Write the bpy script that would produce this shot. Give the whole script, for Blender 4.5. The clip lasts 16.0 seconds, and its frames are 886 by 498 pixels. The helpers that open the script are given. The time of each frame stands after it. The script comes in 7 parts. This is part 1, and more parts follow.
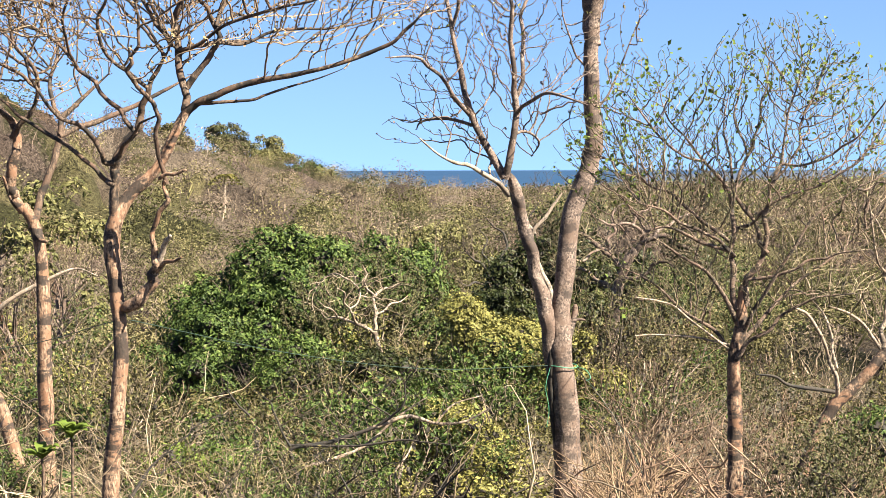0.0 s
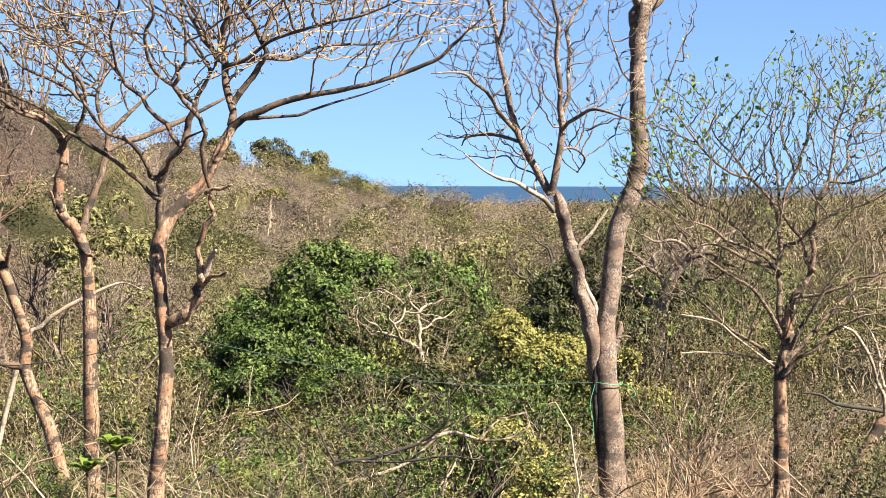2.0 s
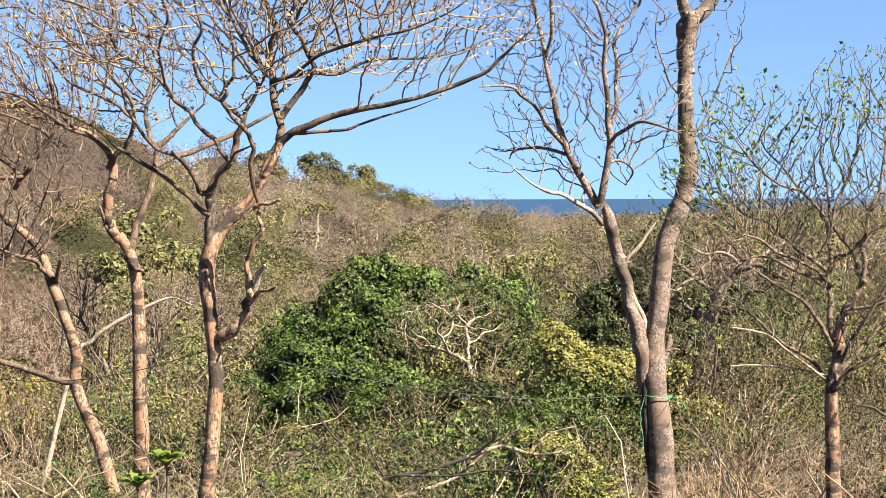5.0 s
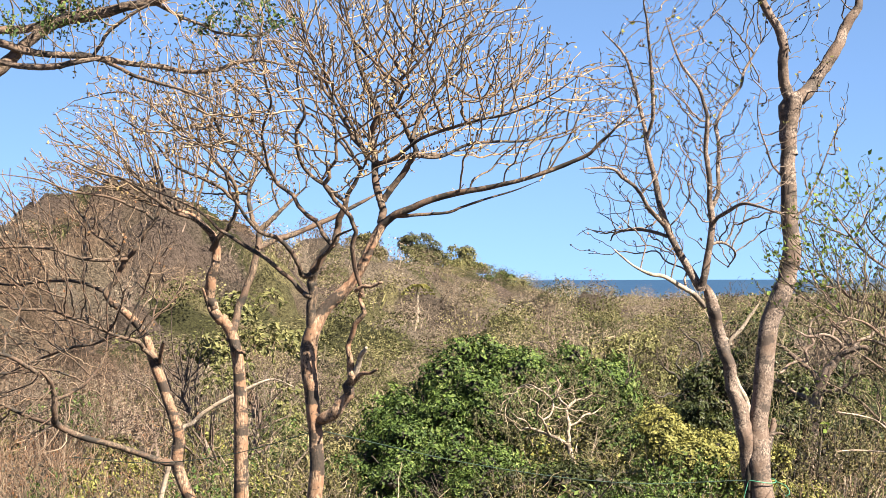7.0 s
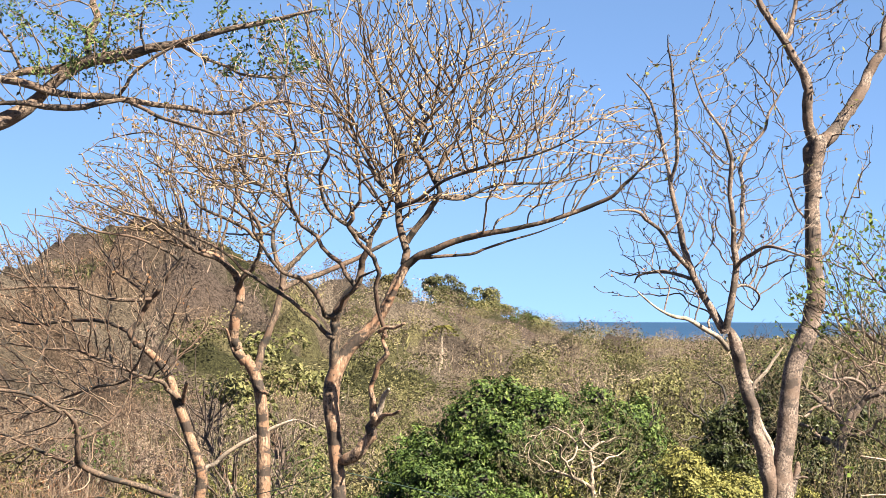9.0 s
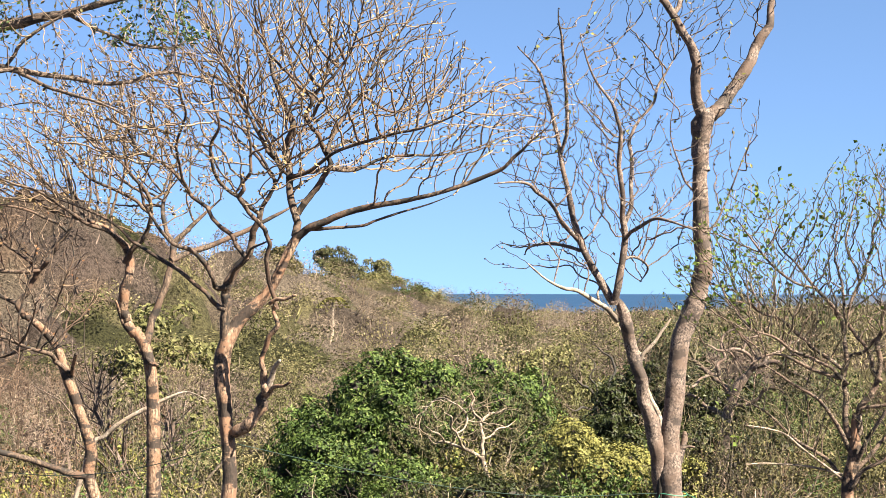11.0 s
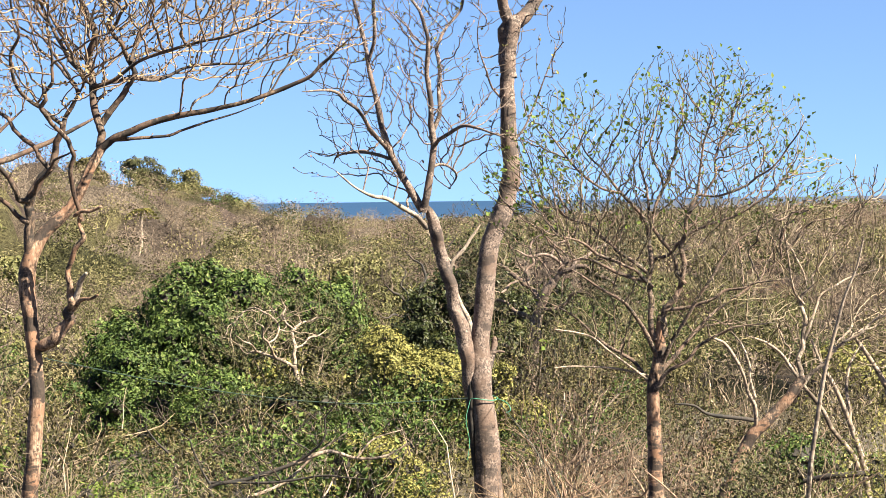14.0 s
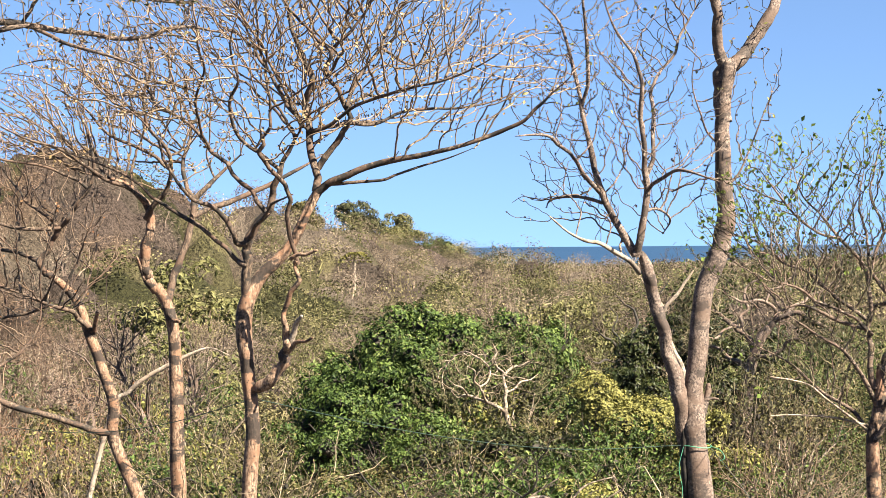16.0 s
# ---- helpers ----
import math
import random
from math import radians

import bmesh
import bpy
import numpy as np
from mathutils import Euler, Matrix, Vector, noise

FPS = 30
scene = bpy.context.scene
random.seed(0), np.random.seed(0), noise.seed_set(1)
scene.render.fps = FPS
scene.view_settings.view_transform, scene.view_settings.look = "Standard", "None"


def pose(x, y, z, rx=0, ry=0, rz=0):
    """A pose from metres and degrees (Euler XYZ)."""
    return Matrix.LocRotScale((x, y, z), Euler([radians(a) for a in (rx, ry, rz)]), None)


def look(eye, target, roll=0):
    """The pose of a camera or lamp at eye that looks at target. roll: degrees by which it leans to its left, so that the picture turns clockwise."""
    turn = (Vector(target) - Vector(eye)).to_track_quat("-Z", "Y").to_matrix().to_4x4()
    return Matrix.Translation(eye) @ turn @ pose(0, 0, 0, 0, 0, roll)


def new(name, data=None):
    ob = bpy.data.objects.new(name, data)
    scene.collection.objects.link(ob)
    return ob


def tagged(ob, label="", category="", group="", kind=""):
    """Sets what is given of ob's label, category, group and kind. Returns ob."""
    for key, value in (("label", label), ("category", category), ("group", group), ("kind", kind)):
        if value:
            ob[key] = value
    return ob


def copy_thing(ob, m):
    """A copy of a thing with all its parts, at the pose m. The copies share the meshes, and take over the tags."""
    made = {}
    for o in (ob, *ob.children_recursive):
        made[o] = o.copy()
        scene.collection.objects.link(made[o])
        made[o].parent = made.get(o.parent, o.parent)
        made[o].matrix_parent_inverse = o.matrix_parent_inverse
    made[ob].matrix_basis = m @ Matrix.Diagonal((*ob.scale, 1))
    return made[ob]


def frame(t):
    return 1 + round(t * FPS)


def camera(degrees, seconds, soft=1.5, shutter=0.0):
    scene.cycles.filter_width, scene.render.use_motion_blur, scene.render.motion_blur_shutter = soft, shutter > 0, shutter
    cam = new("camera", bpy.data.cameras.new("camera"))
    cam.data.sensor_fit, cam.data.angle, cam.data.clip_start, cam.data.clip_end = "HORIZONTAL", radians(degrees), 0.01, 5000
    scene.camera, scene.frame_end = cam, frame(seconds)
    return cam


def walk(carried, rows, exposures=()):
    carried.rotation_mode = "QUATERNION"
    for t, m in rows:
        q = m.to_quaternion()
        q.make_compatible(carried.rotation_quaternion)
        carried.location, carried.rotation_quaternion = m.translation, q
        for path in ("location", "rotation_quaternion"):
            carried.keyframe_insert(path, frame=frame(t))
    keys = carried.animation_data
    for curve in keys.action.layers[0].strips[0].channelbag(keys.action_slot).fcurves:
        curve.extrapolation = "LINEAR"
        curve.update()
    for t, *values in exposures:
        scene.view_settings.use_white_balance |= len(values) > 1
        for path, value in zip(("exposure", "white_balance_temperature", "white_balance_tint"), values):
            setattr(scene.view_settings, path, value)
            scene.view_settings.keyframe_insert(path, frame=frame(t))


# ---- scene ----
# Dry tropical woodland above the sea, seen through a long lens from a terrace.
EXPOSURE = 2.6
cam = camera(25.97, 16.0, soft=0.65)

# seconds, place, tilt, turn, lean
PATH = [
    (0, 0.009, -0.049, 29.989, 87.313, -1.449, -0.107),
    (0.5, 0.010, -0.005, 29.983, 87.626, -0.776, -0.156),
    (1, 0.007, 0.018, 29.980, 87.851, -0.216, -0.117),
    (1.5, 0.009, 0.008, 29.982, 87.869, -0.029, -0.005),
    (2, 0.002, -0.014, 29.991, 87.780, -0.117, 0.121),
    (2.5, -0.006, -0.032, 29.993, 87.784, -0.045, 0.231),
    (3, -0.007, -0.018, 29.991, 87.826, 0.291, 0.206),
    (5.3, -0.018, 0.018, 29.997, 88.330, 1.442, -0.103),
    (5.5, -0.033, 0.019, 29.998, 88.455, 1.525, 0.102),
    (6, -0.038, -0.004, 30.005, 88.936, 2.362, -0.224),
    (6.5, -0.040, 0.017, 30.018, 89.745, 3.559, -0.265),
    (7, -0.040, 0.050, 30.024, 90.593, 4.250, -0.205),
    (7.5, -0.039, 0.053, 30.032, 91.114, 4.833, -0.240),
    (8, -0.035, 0.052, 30.030, 91.468, 5.246, -0.089),
    (8.2, -0.021, 0.039, 30.028, 91.631, 5.279, -0.004),
    (10.3, -0.026, 0.017, 30.025, 91.887, 3.775, 0.122),
    (10.5, -0.037, -0.007, 30.035, 91.715, 3.468, 0.137),
    (11, -0.012, -0.038, 30.021, 90.993, 1.739, 0.058),
    (11.5, 0.002, -0.054, 30.012, 89.955, -1.189, -0.212),
    (12, 0.009, -0.053, 30.016, 89.016, -3.780, -0.555),
    (12.5, 0.005, -0.069, 30.017, 88.512, -5.272, -0.742),
    (13, 0.004, -0.068, 30.016, 88.188, -5.549, -0.700),
    (13.5, 0.015, -0.051, 30.021, 88.099, -4.873, -0.672),
    (14, 0.011, -0.012, 30.021, 88.232, -3.886, -0.653),
    (14.5, 0.009, 0.006, 30.017, 88.409, -2.620, -0.610),
    (15, -0.001, 0.022, 30.016, 88.603, -1.037, -0.678),
    (15.5, -0.009, 0.067, 30.018, 88.986, 0.574, -0.606),
    (16, -0.018, 0.084, 30.022, 89.616, 2.381, -0.467),
]
walk(cam, [(t, pose(x, y, z, tilt, 0, turn) @ pose(0, 0, 0, 0, 0, lean)) for t, x, y, z, tilt, turn, lean in PATH],
     exposures=[(0, EXPOSURE, 6900, 5), (16, EXPOSURE, 6900, 5)])

# ---- world, sun ----
SUN_EL, SUN_AZ = 44.0, 126.0     # degrees; azimuth clockwise from the view's north (+y)
world = bpy.data.worlds.new("sky")
scene.world = world
world.use_nodes = True
wt = world.node_tree
wt.nodes.clear()
w_out, w_bg = wt.nodes.new("ShaderNodeOutputWorld"), wt.nodes.new("ShaderNodeBackground")
w_sky, w_co, w_up = wt.nodes.new("ShaderNodeTexSky"), wt.nodes.new("ShaderNodeTexCoord"), wt.nodes.new("ShaderNodeVectorMath")
w_sky.sky_type, w_sky.sun_disc = "NISHITA", False
w_sky.sun_elevation, w_sky.sun_rotation = radians(SUN_EL), radians(SUN_AZ)
w_sky.altitude, w_sky.air_density, w_sky.dust_density, w_sky.ozone_density = 30, 0.56, 0.2, 4.1
w_up.operation = "ADD"
w_up.inputs[1].default_value = (0, 0, 0.16)      # the sky starts below the sea's horizon
wt.links.new(w_co.outputs["Generated"], w_up.inputs[0])
wt.links.new(w_up.outputs[0], w_sky.inputs[0])
wt.links.new(w_sky.outputs[0], w_bg.inputs[0])
wt.links.new(w_bg.outputs[0], w_out.inputs[0])
w_bg.inputs[1].default_value = 0.05
sun = new("sun", bpy.data.lights.new("sun", "SUN"))
sun.data.energy, sun.data.angle, sun.data.color = 5.0, radians(0.53), (1.0, 0.915, 0.79)
_e, _a = radians(SUN_EL), radians(SUN_AZ)
sun.matrix_world = look((30 * math.sin(_a) * math.cos(_e), 30 * math.cos(_a) * math.cos(_e), 60 + 30 * math.sin(_e)), (0, 0, 60))


# ---- materials ----
def material(name):
    m = bpy.data.materials.new(name)
    m.use_nodes = True
    nt = m.node_tree
    return m, nt, nt.nodes["Principled BSDF"]


def ramp(nt, source, stops):
    r = nt.nodes.new("ShaderNodeValToRGB")
    while len(r.color_ramp.elements) < len(stops):
        r.color_ramp.elements.new(0.5)
    for e, (at, c) in zip(r.color_ramp.elements, stops):
        e.position, e.color = at, (*c, 1)
    nt.links.new(source, r.inputs[0])
    return r.outputs[0]


def grain(nt, scale, detail=4, rough=0.6, stretch=(1, 1, 1)):
    co, mp, n = (nt.nodes.new("ShaderNode" + k) for k in ("TexCoord", "Mapping", "TexNoise"))
    mp.inputs["Scale"].default_value = stretch
    n.inputs["Scale"].default_value, n.inputs["Detail"].default_value, n.inputs["Roughness"].default_value = scale, detail, rough
    nt.links.new(co.outputs["Object"], mp.inputs[0])
    nt.links.new(mp.outputs[0], n.inputs[0])
    return n.outputs["Fac"]


def blend(nt, fac, a, b, mode="MIX"):
    x = nt.nodes.new("ShaderNodeMix")
    x.data_type, x.blend_type = "RGBA", mode
    for s, v in ((x.inputs["Factor"], fac), (x.inputs[6], a), (x.inputs[7], b)):
        if isinstance(v, (int, float)):
            s.default_value = v
        elif isinstance(v, tuple):
            s.default_value = (*v, 1)
        else:
            nt.links.new(v, s)
    return x.outputs[2]


def relief(nt, bsdf, height, strength, distance):
    b = nt.nodes.new("ShaderNodeBump")
    b.inputs["Strength"].default_value, b.inputs["Distance"].default_value = strength, distance
    nt.links.new(height, b.inputs["Height"])
    nt.links.new(b.outputs[0], bsdf.inputs["Normal"])


TONE = np.array([0.345, 0.318, 0.31])     # plants are darker, and greyer, than they look in full sun


def dim(colours):
    return [tuple(float(v) for v in np.array(c) * TONE) for c in colours]


def dim_stops(stops):
    return [(at, dim([c])[0]) for at, c in stops]


def bark(name, dark, mid, pale, patch, scale=9.0, stretch=(1, 1, 0.35), bump=0.6, mottle_shade=0.9, shade_from=0.525):
    """Bark: long grain, broad lighter patches, small dark scars, and dark mottling that also paints shadow bands."""
    dark, mid, pale, patch = dim((dark, mid, pale, patch))
    m, nt, b = material(name)
    fine = grain(nt, scale * 4, 5, 0.7, stretch)
    wide = grain(nt, scale * 0.35, 3, 0.6)
    spots = grain(nt, scale * 1.6, 2, 0.5, (1, 1, 1.6))
    c = ramp(nt, fine, [(0.38, dark), (0.5, mid), (0.62, pale)])
    c = blend(nt, ramp(nt, wide, [(0.42, (0, 0, 0)), (0.62, (1, 1, 1))]), c, patch)
    c = blend(nt, ramp(nt, spots, [(0.62, (0, 0, 0)), (0.70, (0.8, 0.8, 0.8))]), c, dark)
    # dark mottling; it also paints bands of branch shadow into the bark
    blotch = grain(nt, scale * 0.3, 5, 0.62, (0.75, 0.75, 1.5))
    c = blend(nt, ramp(nt, blotch, [(shade_from, (0, 0, 0)), (shade_from + 0.055, (mottle_shade, mottle_shade, mottle_shade))]), c, dark)
    nt.links.new(c, b.inputs["Base Color"])
    b.inputs["Roughness"].default_value = 0.85
    relief(nt, b, fine, bump, 0.012)
    return m


def island(nt):
    return nt.nodes.new("ShaderNodeNewGeometry").outputs["Random Per Island"]


def twig(name, stops, patchy=0.6, tint=(0.5, 0.4, 0.32)):
    m, nt, b = material(name)
    c = ramp(nt, island(nt), dim_stops(stops))
    c = blend(nt, ramp(nt, grain(nt, patchy, 3), [(0.4, (0, 0, 0)), (0.65, (0.6, 0.6, 0.6))]), c, dim([tint])[0])
    c = blend(nt, ramp(nt, grain(nt, 30, 2), [(0.35, (0.35, 0.35, 0.35)), (0.6, (0, 0, 0))]), c, (0.05, 0.035, 0.025))
    nt.links.new(c, b.inputs["Base Color"])
    b.inputs["Roughness"].default_value = 0.8
    return m


def leaf(name, stops, patchy=0.5, tint=(0.3, 0.3, 0.05), amount=0.5, through_light=0.12, gloss=0.45):
    """Leaves: colour by leaf, tinted in broad patches, some light coming through."""
    m, nt, b = material(name)
    c = ramp(nt, island(nt), dim_stops(stops))
    c = blend(nt, ramp(nt, grain(nt, patchy, 3), [(0.42, (0, 0, 0)), (0.62, (amount,) * 3)]), c, dim([tint])[0])
    nt.links.new(c, b.inputs["Base Color"])
    b.inputs["Roughness"].default_value = gloss
    b.inputs["Specular IOR Level"].default_value = 0.18
    t, mix = nt.nodes.new("ShaderNodeBsdfTranslucent"), nt.nodes.new("ShaderNodeMixShader")
    nt.links.new(c, t.inputs[0])
    mix.inputs[0].default_value = through_light
    nt.links.new(b.outputs[0], mix.inputs[1])
    nt.links.new(t.outputs[0], mix.inputs[2])
    nt.links.new(mix.outputs[0], nt.nodes["Material Output"].inputs[0])
    return m


BARK_RED = bark("bark_red", (0.024, 0.014, 0.010), (0.42, 0.275, 0.185), (0.80, 0.60, 0.44), (0.42, 0.23, 0.135), mottle_shade=0.9, shade_from=0.50)
BARK_GREY = bark("bark_grey", (0.045, 0.032, 0.028), (0.31, 0.235, 0.20), (0.64, 0.52, 0.44), (0.25, 0.17, 0.13), 7, (1, 1, 0.8), 0.8, 0.7, 0.52)
BARK_BROWN = bark("bark_brown", (0.02, 0.014, 0.010), (0.15, 0.10, 0.068), (0.42, 0.31, 0.22), (0.18, 0.105, 0.068))
BARK_PALE = bark("bark_pale", (0.07, 0.05, 0.037), (0.60, 0.50, 0.40), (1.0, 0.89, 0.73), (0.54, 0.42, 0.31), mottle_shade=0.75)
BARK_DARK = bark("bark_dark", (0.010, 0.008, 0.007), (0.038, 0.03, 0.023), (0.13, 0.10, 0.075), (0.045, 0.034, 0.024))
# strong pale and dark contrast also paints sunlit patches on boughs
BARK_ROUGH = bark("bark_rough", (0.018, 0.012, 0.009), (0.27, 0.20, 0.15), (0.72, 0.56, 0.44), (0.28, 0.185, 0.135), 14, (0.5, 1, 1), 1.4, 0.85, 0.535)
BARK_DEAD = bark("bark_dead", (0.16, 0.125, 0.1), (0.66, 0.57, 0.47), (1.0, 0.90, 0.76), (0.60, 0.49, 0.38), mottle_shade=0.7)
TWIG_TAN = twig("twig_tan", [(0.0, (0.08, 0.052, 0.034)), (0.25, (0.23, 0.165, 0.105)), (0.6, (0.47, 0.345, 0.225)), (1.0, (0.72, 0.57, 0.40))], 0.5, (0.50, 0.325, 0.21))
TWIG_GREY = twig("twig_grey", [(0.0, (0.04, 0.03, 0.024)), (0.5, (0.16, 0.12, 0.09)), (1.0, (0.42, 0.335, 0.265))], 0.6, (0.20, 0.135, 0.095))
TWIG_OLIVE = twig("twig_olive", [(0.0, (0.05, 0.042, 0.024)), (0.35, (0.17, 0.145, 0.08)), (0.65, (0.40, 0.35, 0.2)), (1.0, (0.74, 0.66, 0.42))], 0.5, (0.32, 0.27, 0.14))
TWIG_DRY = twig("twig_dry", [(0.0, (0.06, 0.044, 0.028)), (0.3, (0.22, 0.17, 0.105)), (0.6, (0.52, 0.42, 0.27)), (1.0, (1.05, 0.92, 0.70))], 0.3, (0.44, 0.33, 0.19))
TWIG_PALE = twig("twig_pale", [(0.0, (0.20, 0.155, 0.10)), (0.5, (0.55, 0.44, 0.30)), (1.0, (1.1, 0.93, 0.68))], 0.4, (0.62, 0.48, 0.31))
TWIG_RUST = twig("twig_rust", [(0.0, (0.07, 0.045, 0.03)), (0.3, (0.25, 0.165, 0.11)), (0.6, (0.48, 0.335, 0.23)), (1.0, (0.72, 0.56, 0.42))], 0.3, (0.48, 0.30, 0.195))
STRAW = twig("straw", [(0.0, (0.22, 0.15, 0.085)), (0.5, (0.50, 0.36, 0.21)), (1.0, (0.74, 0.58, 0.38))], 0.4, (0.46, 0.28, 0.15))
# near-black colour for the shade painted inside shrubs
INNER_SHADE = twig("inner_shade", [(0.0, (0.014, 0.011, 0.007)), (1.0, (0.04, 0.03, 0.018))], 4.0, (0.035, 0.032, 0.018))
LEAF_GREEN = leaf("leaf_green", [(0.0, (0.025, 0.055, 0.012)), (0.45, (0.10, 0.185, 0.035)), (0.85, (0.23, 0.35, 0.08)), (1.0, (0.36, 0.44, 0.16))], 0.7, (0.06, 0.12, 0.03), gloss=0.6)
LEAF_DARK = leaf("leaf_dark", [(0.0, (0.02, 0.03, 0.012)), (0.5, (0.07, 0.095, 0.03)), (1.0, (0.15, 0.17, 0.06))], 0.3, (0.06, 0.09, 0.03))
LEAF_OLIVE = leaf("leaf_olive", [(0.0, (0.03, 0.034, 0.012)), (0.3, (0.085, 0.09, 0.034)), (0.65, (0.19, 0.185, 0.07)), (1.0, (0.33, 0.31, 0.13))], 0.4, (0.21, 0.175, 0.075), gloss=0.6)
LEAF_YELLOW = leaf("leaf_yellow", [(0.0, (0.15, 0.165, 0.045)), (0.5, (0.38, 0.385, 0.11)), (1.0, (0.62, 0.60, 0.20))], 0.9, (0.29, 0.315, 0.095), gloss=0.6)
LEAF_DULL = leaf("leaf_dull", [(0.0, (0.045, 0.06, 0.022)), (0.5, (0.12, 0.14, 0.05)), (1.0, (0.26, 0.27, 0.12))], 0.5, (0.15, 0.13, 0.07), gloss=0.6)
LEAF_FRESH = leaf("leaf_fresh", [(0.0, (0.11, 0.20, 0.03)), (0.5, (0.27, 0.43, 0.075)), (1.0, (0.50, 0.66, 0.16))], 0.9, (0.25, 0.33, 0.09), 0.5, 0.4, 0.6)
LEAF_RUST = leaf("leaf_rust", [(0.0, (0.14, 0.06, 0.03)), (0.5, (0.34, 0.16, 0.08)), (1.0, (0.52, 0.32, 0.18))], 0.6, (0.30, 0.20, 0.10))
LEAF_DRY = leaf("leaf_dry", [(0.0, (0.22, 0.15, 0.07)), (0.5, (0.52, 0.37, 0.18)), (1.0, (0.86, 0.68, 0.38))], 0.6, (0.36, 0.25, 0.12))
LEAF_SAGE = leaf("leaf_sage", [(0.0, (0.09, 0.11, 0.035)), (0.5, (0.22, 0.24, 0.085)), (1.0, (0.44, 0.44, 0.19))], 0.6, (0.28, 0.27, 0.11), gloss=0.6)
LEAF_PALE = leaf("leaf_pale", [(0.0, (0.10, 0.19, 0.06)), (1.0, (0.30, 0.42, 0.18))], 2.0, (0.22, 0.34, 0.12), 0.4, 0.2, 0.3)
POD = twig("pod", [(0.0, (0.05, 0.03, 0.025)), (0.6, (0.12, 0.075, 0.06)), (1.0, (0.34, 0.20, 0.16))])


def canopy(name, through_light=0.2, low=0.75, high=1.15, scale=2.2, thin=0.61, thick=1.2):
    """Woodland seen from far: each crown has its own tint, kept with the mesh; sprays differ a little."""
    m, nt, b = material(name)
    tint = nt.nodes.new("ShaderNodeAttribute")
    tint.attribute_name = "crown_tint"
    c = blend(nt, 1.0, tint.outputs["Color"], ramp(nt, island(nt), [(0.0, (low,) * 3), (1.0, (high, high, high * 0.97))]), "MULTIPLY")
    fine = grain(nt, scale, 5, 0.78)
    c = blend(nt, 1.0, c, ramp(nt, fine, [(0.38, (thin, thin * 0.98, thin * 0.95)), (0.6, (thick,) * 3)]), "MULTIPLY")
    nt.links.new(c, b.inputs["Base Color"])
    b.inputs["Roughness"].default_value = 0.9
    b.inputs["Specular IOR Level"].default_value = 0.1
    t, mix = nt.nodes.new("ShaderNodeBsdfTranslucent"), nt.nodes.new("ShaderNodeMixShader")
    nt.links.new(c, t.inputs[0])
    mix.inputs[0].default_value = through_light
    nt.links.new(b.outputs[0], mix.inputs[1])
    nt.links.new(t.outputs[0], mix.inputs[2])
    nt.links.new(mix.outputs[0], nt.nodes["Material Output"].inputs[0])
    return m, nt, b, fine


WOODS = canopy("woods_sprays", 0.18, 0.8, 1.14)[0]
WOODS_SHADE, _nt, _b, _fine = canopy("woods_shade", 0.0, 1.0, 1.0, 3.6, 0.3, 1.7)
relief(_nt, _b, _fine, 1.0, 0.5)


def ground_material():
    m, nt, b = material("dry_ground")
    fine, mid, wide = grain(nt, 6, 6, 0.75), grain(nt, 0.5, 4, 0.7), grain(nt, 0.03, 3)
    c = ramp(nt, fine, [(0.3, (0.008, 0.006, 0.004)), (0.5, (0.024, 0.019, 0.011)), (0.7, (0.057, 0.044, 0.025))])
    c = blend(nt, ramp(nt, mid, [(0.4, (0, 0, 0)), (0.62, (0.7, 0.7, 0.7))]), c, (0.037, 0.035, 0.016))
    c = blend(nt, ramp(nt, wide, [(0.45, (0, 0, 0)), (0.6, (0.5, 0.5, 0.5))]), c, (0.067, 0.047, 0.028))
    nt.links.new(c, b.inputs["Base Color"])
    b.inputs["Roughness"].default_value = 0.95
    relief(nt, b, mid, 0.8, 0.2)
    return m


def sea_material():
    m, nt, b = material("sea_water")
    c = ramp(nt, grain(nt, 0.02, 4, 0.6, (0.25, 1, 1)), [(0.3, (0.009, 0.029, 0.07)), (0.7, (0.015, 0.04, 0.086))])
    nt.links.new(c, b.inputs["Base Color"])
    b.inputs["Roughness"].default_value, b.inputs["Specular IOR Level"].default_value = 0.7, 0.12
    relief(nt, b, grain(nt, 0.4, 4, 0.6, (0.3, 1, 1)), 0.4, 1.0)
    return m


def plain(name, colour, rough=0.6):
    m, nt, b = material(name)
    c = ramp(nt, grain(nt, 40, 3), [(0.3, tuple(v * 0.7 for v in colour)), (0.7, colour)])
    nt.links.new(c, b.inputs["Base Color"])
    b.inputs["Roughness"].default_value = rough
    return m


GROUND, SEA = ground_material(), sea_material()
ROPE, WIRE = plain("green_cord", (0.045, 0.21, 0.13)), plain("dark_wire", (0.012, 0.03, 0.022))
# the far coast's haze is painted into its blue base colour
HAZE_LAND = plain("far_land_haze", (0.021, 0.037, 0.072), 1.0)


# ---- mesh helpers ----
def mesh_from(name, verts, faces, smooth=False):
    """A mesh from an array of points and an array of faces that all have three or four corners."""
    verts, faces = np.asarray(verts, np.float32).reshape(-1, 3), np.asarray(faces, np.int32)
    k = faces.shape[1]
    me = bpy.data.meshes.new(name)
    me.vertices.add(len(verts))
    me.vertices.foreach_set("co", verts.ravel())
    me.loops.add(faces.size)
    me.loops.foreach_set("vertex_index", faces.ravel())
    me.polygons.add(len(faces))
    me.polygons.foreach_set("loop_start", np.arange(len(faces), dtype=np.int32) * k)
    me.polygons.foreach_set("use_smooth", np.full(len(faces), smooth, dtype=bool))
    me.update(calc_edges=True)
    return me


